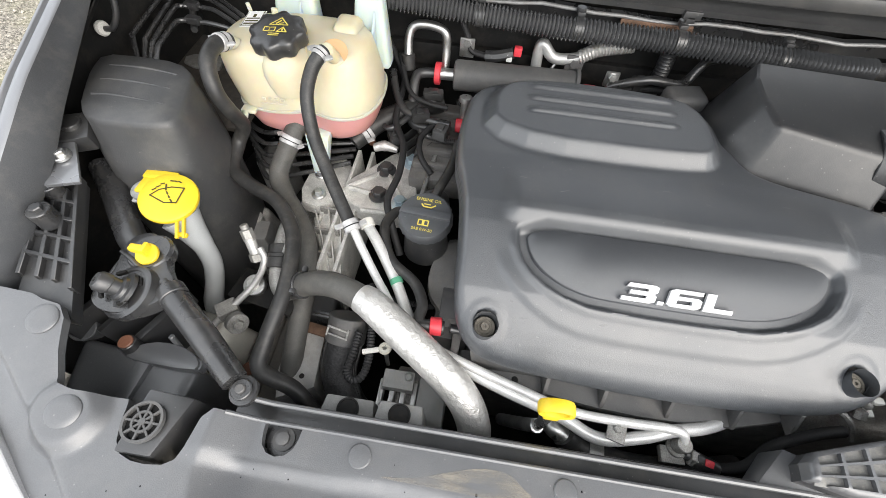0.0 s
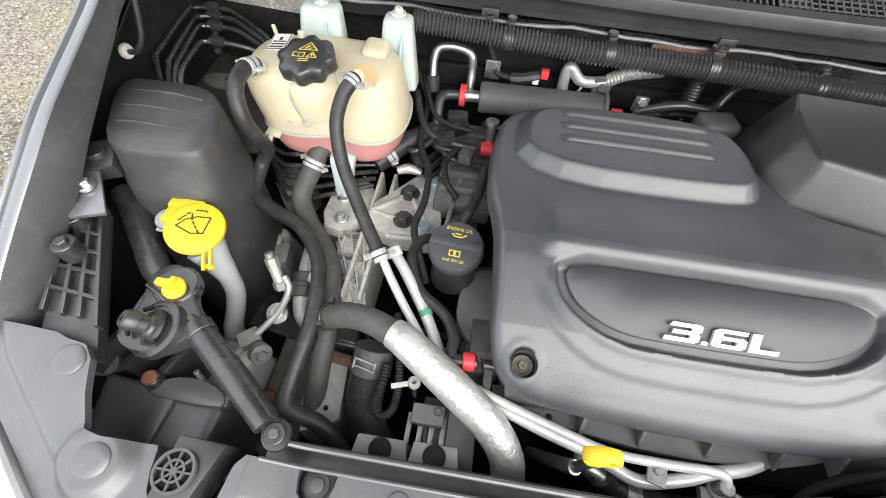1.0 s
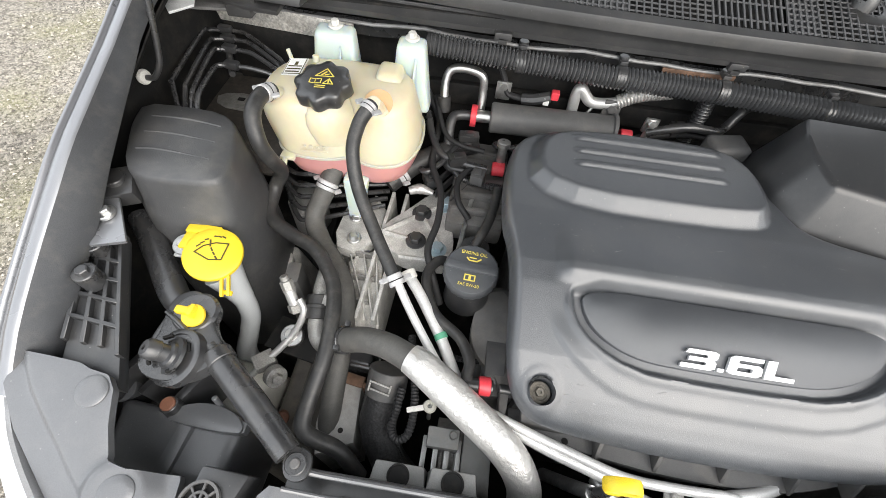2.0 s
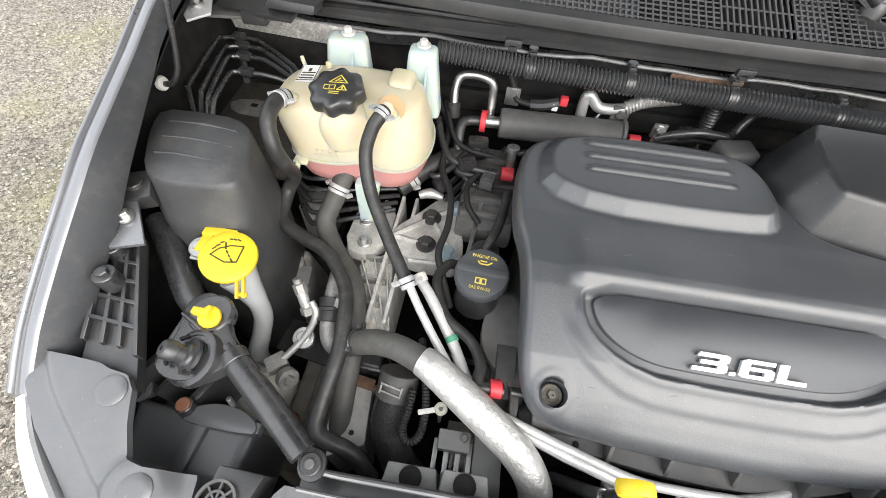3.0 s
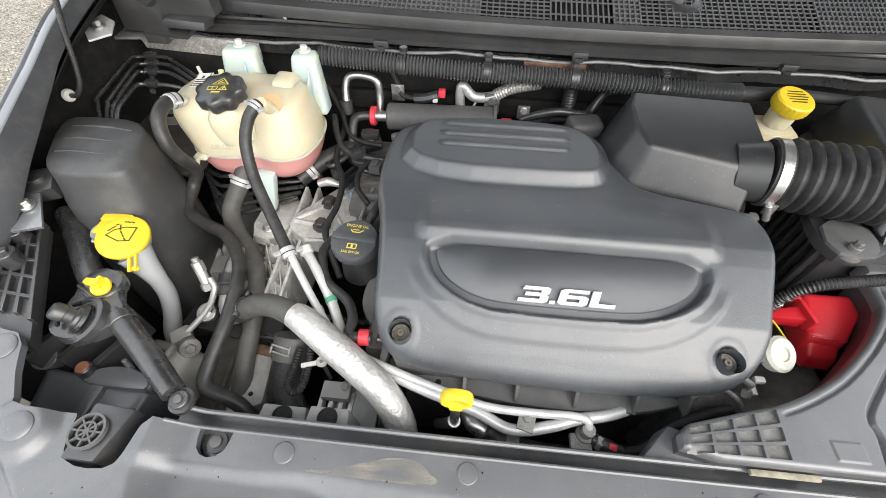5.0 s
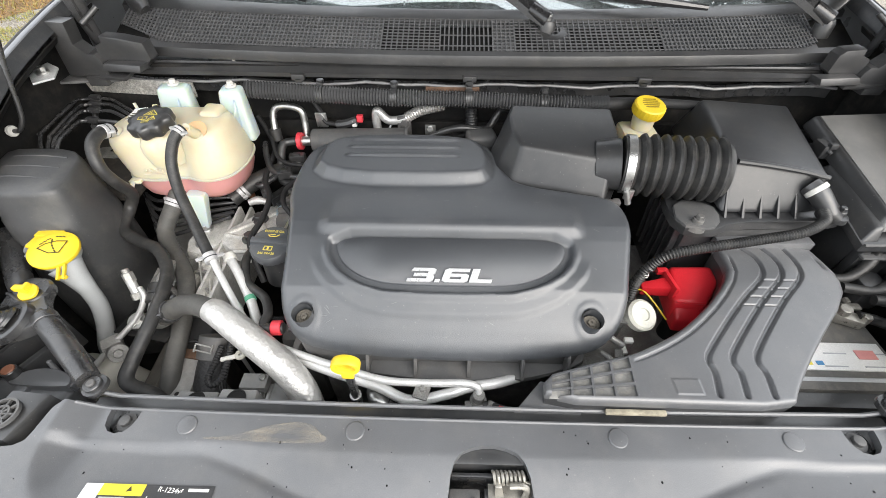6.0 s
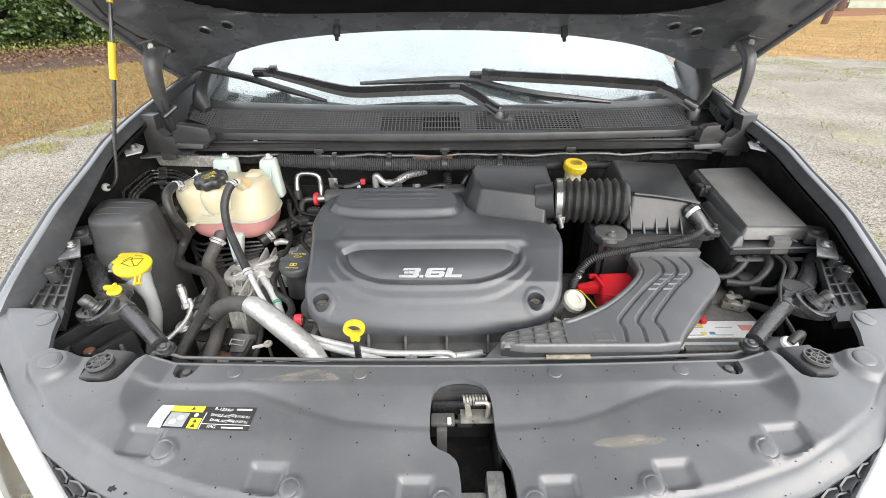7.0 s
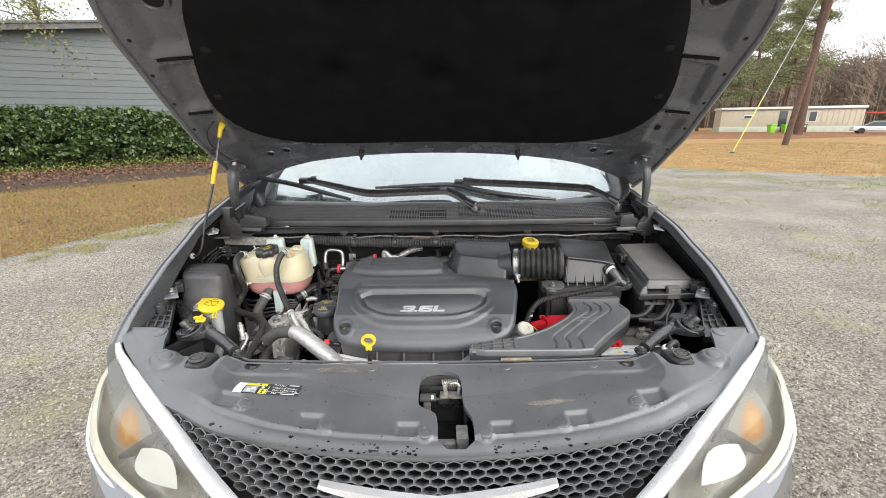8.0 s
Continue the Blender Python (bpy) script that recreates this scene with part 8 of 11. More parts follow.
def guard(s):
    """Waffled plastic bracket and bright plate beside the fender."""
    ob = thing("fender_bracket", (s * 0.9, 0.2, 1.0), "black waffled plastic bracket bolted beside the fender", "bracket", "fender brackets")
    c00, c10, c01, c11 = Vector((s * 0.960, 0.268, 1.040)), Vector((s * 0.920, 0.274, 1.040)), Vector((s * 0.918, 0.118, 1.012)), Vector((s * 0.846, 0.116, 1.010))

    def at(u, v):
        return c00.lerp(c10, u).lerp(c01.lerp(c11, u), v)
    part("base_plate", hull([at(0, 0) - Vector((0, 0, 0.03)), at(1, 0) - Vector((0, 0, 0.03)), at(1, 1.22) - Vector((0, 0, 0.03)), at(0, 1.22) - Vector((0, 0, 0.03))],
                            [at(0, 0) - Vector((0, 0, 0.010)), at(1, 0) - Vector((0, 0, 0.010)), at(1, 1.22) - Vector((0, 0, 0.008)), at(0, 1.22) - Vector((0, 0, 0.008))], 0.002), black_plastic, ob)

    def wall(p, q, w=0.0026, h=0.018):
        d = (q - p).normalized()
        n = Vector((-d.y, d.x, 0)).normalized() * w
        low = Vector((0, 0, -h))
        return hull([p - n + low, p + n + low, q + n + low, q - n + low], [p - n, p + n, q + n, q - n], 0.0006, 1)
    for u in (0.0, 0.36, 0.68, 1.0):
        part("rib", wall(at(u, 0.0 if u in (0.0, 1.0) else 0.14), at(u, 1.0 if u == 1.0 else 0.96)), black_plastic, ob)
    for v in (0.0, 0.24, 0.40, 0.57, 0.76):
        part("cross_rib", wall(at(0, v), at(1, min(v + 0.03, 1))), black_plastic, ob)
    part("plate", hull([(s * 0.965, 0.30, 1.06), (s * 0.93, 0.312, 1.06), (s * 0.888, 0.25, 1.05), (s * 0.93, 0.235, 1.05)], [(s * 0.965, 0.30, 1.066), (s * 0.93, 0.312, 1.066), (s * 0.888, 0.25, 1.056), (s * 0.93, 0.235, 1.056)], 0.002), silver_paint, ob, "silver painted plate")
    part("plate_bolt", merge(rod((s * 0.932, 0.283, 1.062), (s * 0.932, 0.283, 1.068), 0.013), rod((s * 0.932, 0.283, 1.066), (s * 0.932, 0.283, 1.075), 0.008, seg=6)), steel, ob)
    for y, x in ((0.243, 0.935), (0.20, 0.918)):
        part("nut", merge(rod((s * x, y, 1.02), (s * x, y, 1.050), 0.0145), rod((s * x, y, 1.046), (s * x, y, 1.056), 0.008, seg=6)), painted_black, ob)
    part("upper_box", merge(box((s * 0.945, 0.335, 1.06), (0.045, 0.05, 0.03), 0.005, pose(0, 0, 0, 10, 0, s * -25)), rod((s * 0.945, 0.335, 1.07), (s * 0.945, 0.335, 1.080), 0.014)), black_plastic, ob)
    part("torn_flap", hull([(s * 0.90, 0.325, 1.045), (s * 0.87, 0.35, 1.05), (s * 0.87, 0.355, 1.05), (s * 0.90, 0.345, 1.045)], [(s * 0.90, 0.325, 1.05), (s * 0.87, 0.35, 1.056), (s * 0.87, 0.355, 1.056), (s * 0.90, 0.345, 1.05)], 0.001), grey_plastic, ob)
    return ob


for s in (-1, 1):
    bracket = guard(s)
    bracket.location.x -= s * (0.009 if s < 0 else 0.020)
    bracket.location.y += 0.0 if s < 0 else 0.012
    bracket.location.z += 0.014 if s < 0 else -0.006


def sounder(s):
    """Round slotted horn or alarm mouth in the cut-out of the shield."""
    ob = thing("alarm_sounder", (s * 0.672, -0.01, 0.96), "black alarm sounder with a round slotted mouth", "sounder", "sounders")
    part("housing", hull([(s * 0.70, -0.05, 0.94), (s * 0.655, -0.052, 0.94), (s * 0.632, 0.02, 0.95), (s * 0.695, 0.022, 0.95)], [(s * 0.697, -0.048, 0.994), (s * 0.657, -0.048, 0.990), (s * 0.636, 0.018, 0.992), (s * 0.69, 0.020, 0.998)], 0.004), black_plastic, ob)
    c = Vector((s * 0.677, -0.016, 0.999))
    ring = lathe([(0.0225, -0.003), (0.0225, 0.003), (0.0195, 0.003), (0.0195, -0.003), (0.0225, -0.003)], Matrix.Translation(c), 32, caps=False)
    ring2 = lathe([(0.012, -0.003), (0.012, 0.003), (0.0095, 0.003), (0.0095, -0.003), (0.012, -0.003)], Matrix.Translation(c), 24, caps=False)
    hub = lathe([(0.004, -0.003), (0.004, 0.003), (0.0, 0.003)], Matrix.Translation(c), 12)
    spokes = [box(c + Vector((0.0125 * math.cos(a), 0.0125 * math.sin(a), 0)), (0.018, 0.0024, 0.005), 0.0005, pose(0, 0, 0, 0, 0, math.degrees(a))) for a in [k * math.pi / 4 for k in range(8)]]
    part("mouth_ring", ring, grey_plastic, ob)
    part("inner_ring", ring2, grey_plastic, ob)
    part("hub", hub, grey_plastic, ob)
    for spoke in spokes:
        part("spoke", spoke, grey_plastic, ob)
    part("mouth_floor", rod(c + Vector((0, 0, -0.006)), c + Vector((0, 0, -0.002)), 0.020), dark_void, ob)
    return ob


for s in (-1, 1):
    sounder(s)

# ---------------------------------------------------------------- oil filler, mount, canister, fittings
oil = thing("oil_filler", (-0.416, 0.325, 0.85), "black oil filler neck and cap with yellow print", "oil filler")
part("neck", lathe([(0.040, 0), (0.036, 0.05), (0.034, 0.055), (0.034, 0.085)], Matrix.Translation((-0.416, 0.350, 0.887)), 32), black_plastic, oil)
om = Matrix.Translation((-0.416, 0.344, 0.974)) @ pose(0, 0, 0, 8, 0, -4)
ocap = part("cap", lathe([(0.041, -0.006), (0.044, -0.003), (0.044, 0.012), (0.041, 0.0165), (0.032, 0.018), (0, 0.0185)], om, 48, wave=(24, 0.0006, 0.0415)), cover_plastic, oil)
part("finger_bar", box(om @ Vector((0, 0.001, 0.020)), (0.082, 0.014, 0.006), 0.003, pose(0, 0, 0, 8, 0, -4)), cover_plastic, ocap)
part("upper_words", lettering("ENGINE OIL", 0.0078, om @ pose(0, 0.026, 0.0194), 0.0002, 1.0), yellow_ink, ocap, "yellow words ENGINE OIL")
part("lower_words", lettering("SAE 0W-20", 0.0070, om @ pose(0, -0.029, 0.0192), 0.0002, 1.0), yellow_ink, ocap, "yellow words SAE 0W-20")
bm = bmesh.new()
sy = om @ Matrix.Translation((0, 0, 0.0193))
strip(bm, [(-0.010, 0.017), (-0.006, 0.013), (0.006, 0.013), (0.012, 0.018)], 0.0012, sy)
strip(bm, [(-0.006, 0.018), (0.004, 0.018)], 0.0010, sy)
part("oil_can_symbol", bm, yellow_ink, ocap)
bm = bmesh.new()
strip(bm, [(-0.008, -0.021), (-0.008, -0.012), (-0.001, -0.012), (-0.001, -0.021)], 0.0010, sy, True)
strip(bm, [(0.001, -0.021), (0.001, -0.012), (0.008, -0.012), (0.008, -0.021)], 0.0010, sy, True)
part("book_symbol", bm, yellow_ink, ocap)
hose("breather_hose", "thin black hose bending past the oil filler", [(-0.362, 0.184, 0.922), (-0.390, 0.181, 0.925), (-0.400, 0.192, 0.928), (-0.399, 0.215, 0.930), (-0.418, 0.250, 0.93), (-0.462, 0.284, 0.93), (-0.484, 0.33, 0.932), (-0.486, 0.36, 0.935), (-0.470, 0.385, 0.935), (-0.44, 0.39, 0.92)], 0.0088)
qc = thing("quick_connector", (-0.375, 0.186, 0.9), "black quick connector with a red lock ring", "connector")
part("body", merge(rod((-0.404, 0.181, 0.925), (-0.360, 0.184, 0.925), 0.0105), rod((-0.352, 0.184, 0.925), (-0.33, 0.185, 0.922), 0.007)), black_plastic, qc)
part("lock_ring", rod((-0.382, 0.183, 0.926), (-0.364, 0.184, 0.926), 0.0140, seg=24), red_clip, qc)

mount = thing("engine_mount", (-0.53, 0.47, 0.8), "ribbed cast aluminium engine mount", "engine mount")
part("arm", prism(soften([(-0.600, 0.44), (-0.555, 0.405), (-0.50, 0.400), (-0.455, 0.405), (-0.450, 0.45), (-0.462, 0.50), (-0.452, 0.560), (-0.478, 0.585), (-0.515, 0.575), (-0.556, 0.520), (-0.595, 0.475)], 1), 0.862, 0.898, 0.006), mount_alu, mount, "ribbed cast aluminium arm")
part("tower", hull([(-0.662, 0.40, 0.74), (-0.585, 0.45, 0.74), (-0.560, 0.26, 0.72), (-0.60, 0.27, 0.72)], [(-0.650, 0.403, 0.858), (-0.588, 0.444, 0.866), (-0.560, 0.280, 0.838), (-0.598, 0.296, 0.838)], 0.006), mount_alu, mount, "ribbed cast aluminium tower")
for k in range(3):
    part("tower_rib", hull([(-0.646 + 0.022 * k, 0.405 + 0.012 * k, 0.85), (-0.641 + 0.022 * k, 0.405 + 0.012 * k, 0.85), (-0.582 + 0.010 * k, 0.288, 0.83), (-0.587 + 0.010 * k, 0.288, 0.83)],
                           [(-0.645 + 0.022 * k, 0.408 + 0.012 * k, 0.876), (-0.642 + 0.022 * k, 0.408 + 0.012 * k, 0.876), (-0.583 + 0.010 * k, 0.292, 0.852), (-0.586 + 0.010 * k, 0.292, 0.852)], 0.001), mount_alu, mount)
for p, q in (((-0.59, 0.455, 0.899), (-0.524, 0.512, 0.899)), ((-0.59, 0.455, 0.899), (-0.524, 0.444, 0.899)), ((-0.524, 0.512, 0.899), (-0.470, 0.430, 0.899)), ((-0.524, 0.512, 0.899), (-0.474, 0.555, 0.896)), ((-0.550, 0.405, 0.896), (-0.458, 0.408, 0.896))):
    part("rib", tube([p, q], 0.0055, 8, 3), mount_alu, mount)
part("bearing", hull([(-0.70, 0.30, 0.70), (-0.585, 0.27, 0.70), (-0.59, 0.56, 0.74), (-0.70, 0.56, 0.74)], [(-0.685, 0.33, 0.80), (-0.60, 0.31, 0.80), (-0.60, 0.55, 0.84), (-0.685, 0.55, 0.84)], 0.01), cast_alu, mount)
for x0, x1, z1 in ((-0.690, -0.676, 0.875), (-0.640, -0.628, 0.885), (-0.603, -0.590, 0.905), (-0.572, -0.562, 0.905)):
    part("wall", hull([(x0, 0.275, 0.74), (x0 + 0.006, 0.275, 0.74), (x1 + 0.006, 0.56, 0.76), (x1, 0.56, 0.76)], [(x0 - 0.003, 0.285, z1 - 0.04), (x0 + 0.004, 0.285, z1 - 0.04), (x1 + 0.004, 0.555, z1), (x1 - 0.003, 0.555, z1)], 0.0015), mount_alu, mount)
part("bridge", prism(soften([(-0.688, 0.420), (-0.630, 0.410), (-0.600, 0.455), (-0.600, 0.55), (-0.680, 0.55)], 1), 0.855, 0.880, 0.006), mount_alu, mount)
for x, y in ((-0.655, 0.494), (-0.645, 0.441)):
    part("bridge_bolt", merge(rod((x, y, 0.878), (x, y, 0.886), 0.014), rod((x, y, 0.885), (x, y, 0.894), 0.008, seg=6)), steel, mount)
for k in range(3):
    part("rib", box((-0.615 + 0.002 * k, 0.325 + 0.045 * k, 0.835 + 0.008 * k), (0.05, 0.005, 0.05), 0.001), cast_alu, mount)


def flange_bolt(x, y, z, r=0.011, mat_=None, parent=None, name="mount_bolt"):
    return part(name, merge(lathe([(r * 1.55, 0), (r * 1.55, 0.003), (r * 1.1, 0.005)], Matrix.Translation((x, y, z)), 20), rod((x, y, z + 0.004), (x, y, z + 0.016), r, seg=6)), mat_ or painted_black, parent)


flange_bolt(-0.524, 0.512, 0.900, 0.0125, black_plastic, mount)
flange_bolt(-0.524, 0.444, 0.900, 0.0125, black_plastic, mount)
part("spacer", rod((-0.474, 0.545, 0.84), (-0.474, 0.548, 0.875), 0.016), steel, mount)
flange_bolt(-0.476, 0.545, 0.898, 0.0135, blue_zinc, mount, "blue_zinc_bolt")
flange_bolt(-0.480, 0.431, 0.899, 0.011, blue_zinc, mount, "blue_zinc_bolt")
part("strap", hull([(-0.446, 0.42, 0.86), (-0.438, 0.42, 0.86), (-0.425, 0.56, 0.87), (-0.433, 0.56, 0.87)], [(-0.446, 0.42, 0.925), (-0.438, 0.42, 0.925), (-0.425, 0.56, 0.93), (-0.433, 0.56, 0.93)], 0.002), steel, mount)
part("riser", rod((-0.64, 0.30, 0.86), (-0.65, 0.285, 0.915), 0.010), cast_alu, mount)

canister = thing("vacuum_canister", (-0.29, 0.705, 0.98), "grey cylindrical canister with red-locked hoses", "canister")
part("body", rod((-0.418, 0.705, 1.005), (-0.172, 0.705, 1.012), 0.030, seg=32, chamfer=0.003), grey_plastic, canister)
part("end_disc", rod((-0.178, 0.705, 1.012), (-0.170, 0.705, 1.012), 0.034, seg=32), grey_plastic, canister)
part("spigot", rod((-0.455, 0.704, 1.004), (-0.416, 0.705, 1.005), 0.012), steel, canister)
part("red_lock", rod((-0.458, 0.704, 1.004), (-0.446, 0.704, 1.004), 0.022), red_clip, canister)
part("elbow", tube([(-0.44, 0.704, 1.004), (-0.48, 0.70, 1.004), (-0.495, 0.685, 1.0), (-0.495, 0.65, 0.97), (-0.492, 0.62, 0.945), (-0.47, 0.61, 0.94), (-0.41, 0.605, 0.945)], 0.010, 12), black_plastic, canister)
part("upright_fitting", merge(rod((-0.385, 0.62, 0.945), (-0.385, 0.628, 1.0), 0.009), rod((-0.385, 0.628, 1.0), (-0.385, 0.63, 1.01), 0.013)), steel, canister)
part("red_lock", rod((-0.40, 0.61, 0.955), (-0.375, 0.61, 0.955), 0.014), red_clip, canister)
part("red_lock", rod((-0.158, 0.70, 1.01), (-0.135, 0.70, 1.01), 0.012), red_clip, canister)
part("bracket", merge(box((-0.182, 0.735, 1.035), (0.035, 0.005, 0.05), 0.003), rod((-0.182, 0.728, 1.043), (-0.182, 0.738, 1.043), 0.010, seg=6)), grey_plastic, canister)
part("bracket", merge(box((-0.40, 0.75, 1.04), (0.03, 0.005, 0.04), 0.003), rod((-0.40, 0.745, 1.05), (-0.40, 0.755, 1.05), 0.009, seg=6)), steel, canister)
part("loop_pipe", tube([(-0.515, 0.71, 1.01), (-0.517, 0.73, 1.055), (-0.505, 0.74, 1.078), (-0.47, 0.742, 1.080), (-0.445, 0.74, 1.07), (-0.44, 0.735, 1.04), (-0.44, 0.72, 1.0)], 0.0085, 12), steel, canister, "bent metal pipe")
part("loop_joint", rod((-0.515, 0.712, 1.0), (-0.517, 0.72, 1.03), 0.014), rubber, canister)

# corrugated harness along the firewall
loom = thing("wiring_conduit", (-0.1, 0.72, 1.12), "black corrugated wiring conduit held by clips", "wiring conduit")
part("conduit", tube([(-0.548, 0.715, 1.135), (-0.47, 0.722, 1.128), (-0.38, 0.722, 1.122), (-0.20, 0.715, 1.119), (-0.02, 0.712, 1.119), (0.156, 0.692, 1.122), (0.24, 0.685, 1.122), (0.30, 0.688, 1.122)], 0.0180, 18, 14, (0.0072, 0.0032)), conduit_plastic, loom)
part("tail", tube([(0.25, 0.685, 1.122), (0.32, 0.69, 1.122), (0.42, 0.70, 1.12), (0.60, 0.69, 1.115)], [0.014, 0.015, 0.012, 0.010], 12), tape, loom)
part("knot", tube([(-0.555, 0.716, 1.136), (-0.535, 0.716, 1.134)], 0.019, 14, 3), tape, loom)
for x, y in ((-0.38, 0.722), (-0.20, 0.715), (-0.02, 0.712), (0.156, 0.692)):
    part("conduit_clip", merge(lathe([(0.0195, -0.008), (0.0195, 0.008)], Matrix.Translation((x, y, 1.1205)) @ pose(0, 0, 0, 0, 90, 0), 20), box((x, y + 0.015, 1.143), (0.014, 0.02, 0.008), 0.002), rod((x, y + 0.02, 1.14), (x, y + 0.02, 1.15), 0.009)), black_plastic, loom)

# yellow brake-fluid cap behind the bellows
brake = thing("brake_fluid_reservoir", (0.382, 0.65, 1.0), "milky brake fluid reservoir with a yellow cap", "fluid reservoir")
part("tank", hull([(0.325, 0.59, 0.98), (0.43, 0.59, 0.98), (0.43, 0.70, 0.98), (0.325, 0.70, 0.98)], [(0.335, 0.61, 1.085), (0.415, 0.61, 1.085), (0.415, 0.685, 1.085), (0.335, 0.685, 1.085)], 0.012), milk, brake)
bcm = Matrix.Translation((0.381, 0.648, 1.130)) @ pose(0, 0, 0, 10, 4, 0)
part("neck", rod((0.380, 0.652, 1.07), (0.380, 0.649, 1.126), 0.023, 0.026), milk, brake)
bcap = part("cap", lathe([(0.033, -0.008), (0.0345, -0.004), (0.0345, 0.012), (0.032, 0.015), (0, 0.0155)], bcm, 48, wave=(24, 0.0008, 0.033)), yellow, brake)
part("cap_print", merge(*[box(bcm @ Vector((0, 0.016 - 0.007 * k, 0.0162)), (0.04 - 0.006 * abs(k - 2), 0.0022, 0.0006), 0, pose(0, 0, 0, 10)) for k in range(5)]), ink, bcap)

# dipstick, clip bracket, low hoses and boxes at the front
dip = thing("dipstick", (-0.212, 0.07, 0.9), "yellow ring dipstick handle", "dipstick")
dm = Matrix.Translation((-0.212, 0.071, 1.000)) @ pose(0, 0, 0, 92, 0, 0)
part("ring", merge(lathe([(0.0185, -0.009), (0.0255, -0.010), (0.0275, -0.006), (0.0275, 0.006), (0.0255, 0.010), (0.0185, 0.009), (0.0165, 0.0), (0.0185, -0.009)], dm @ Matrix.Diagonal((0.82, 0.70, 0.8, 1)), 36, caps=False), box((-0.212, 0.070, 0.976), (0.020, 0.012, 0.018), 0.004)), yellow, dip)
part("blade", rod((-0.212, 0.072, 0.88), (-0.212, 0.071, 0.975), 0.007), painted_black, dip)
part("tube", tube([(-0.212, 0.072, 0.90), (-0.22, 0.085, 0.84), (-0.24, 0.11, 0.74)], 0.010, 10), steel, dip)

lower_hose = hose("radiator_hose", "black radiator hose with fine lengthwise ridges and a wire clip", [(-0.525, 0.205, 0.84), (-0.528, 0.17, 0.815), (-0.530, 0.13, 0.79), (-0.505, 0.09, 0.765), (-0.47, 0.06, 0.74), (-0.45, 0.03, 0.70)], 0.029, woven_rubber, seg=26)
RIDGE_LINE = curve_points([(-0.5275, 0.178, 0.821), (-0.530, 0.13, 0.79), (-0.505, 0.09, 0.765), (-0.47, 0.06, 0.74), (-0.45, 0.03, 0.70)], 6)
for k in range(15):
    a = math.pi * (k - 1) / 12
    part("ridge", tube([p + Vector((math.cos(a + 0.9 * i / len(RIDGE_LINE)) * 0.030, 0.4 * math.sin(a + 0.9 * i / len(RIDGE_LINE)) * 0.030, 0.9 * math.sin(a + 0.9 * i / len(RIDGE_LINE)) * 0.030)) for i, p in enumerate(RIDGE_LINE)], 0.0019, 6, 1, smooth_path=False), rubber, lower_hose)
part("collar", rod((-0.524, 0.212, 0.85), (-0.527, 0.176, 0.822), 0.034, seg=24), grey_plastic, lower_hose)
part("wire_clip", merge(*[box(c, d, 0.0008, pose(0, 0, 0, 35, 0, -12)) for c, d in (((-0.532, 0.168, 0.861), (0.036, 0.003, 0.003)), ((-0.532, 0.178, 0.867), (0.036, 0.003, 0.003)), ((-0.549, 0.173, 0.864), (0.003, 0.014, 0.003)), ((-0.515, 0.173, 0.864), (0.003, 0.014, 0.003)))]), cast_alu, lower_hose)

egr = hose("egr_hose", "black hose with white print and a wire clip", [(-0.165, 0.075, 0.865), (-0.145, 0.065, 0.85), (-0.11, 0.055, 0.845), (-0.05, 0.05, 0.84), (0.04, 0.06, 0.82), (0.12, 0.08, 0.80)], 0.019, rubber, seg=18)
part("metal_elbow", tube([(-0.19, 0.098, 0.86), (-0.182, 0.080, 0.868), (-0.165, 0.072, 0.862), (-0.13, 0.06, 0.848)], 0.013, 14), steel, egr)
part("wire_clip", merge(lathe([(0.021, -0.01), (0.021, 0.01)], Matrix.Translation((-0.118, 0.056, 0.846)) @ pose(0, 0, 0, 0, 90, -10), 20), box((-0.118, 0.045, 0.862), (0.022, 0.02, 0.004), 0.001)), steel, egr)
part("print", lettering("EGR", 0.015, pose(-0.088, 0.046, 0.8625, 30, 0, -5), 0.0002, 1.1), white_ink, egr, "white letters EGR")
sens = thing("line_sensor", (0.02, 0.07, 0.86), "black sensor plug with a red lock", "sensor")
part("plug", merge(rod((0.018, 0.070, 0.868), (0.052, 0.060, 0.862), 0.0115), rod((0.006, 0.074, 0.868), (0.020, 0.070, 0.868), 0.008)), black_plastic, sens)
part("hex_nut", rod((0.012, 0.072, 0.868), (0.022, 0.069, 0.867), 0.0125, seg=6), cast_alu, sens)
part("red_lock", box((0.036, 0.064, 0.876), (0.012, 0.010, 0.006), 0.002, pose(0, 0, 0, 20, 0, -15)), red_clip, sens)
part("wire", tube([(0.05, 0.06, 0.862), (0.09, 0.07, 0.87), (0.13, 0.10, 0.88), (0.18, 0.12, 0.90), (0.22, 0.13, 0.905)], 0.008, 10), tape, sens)

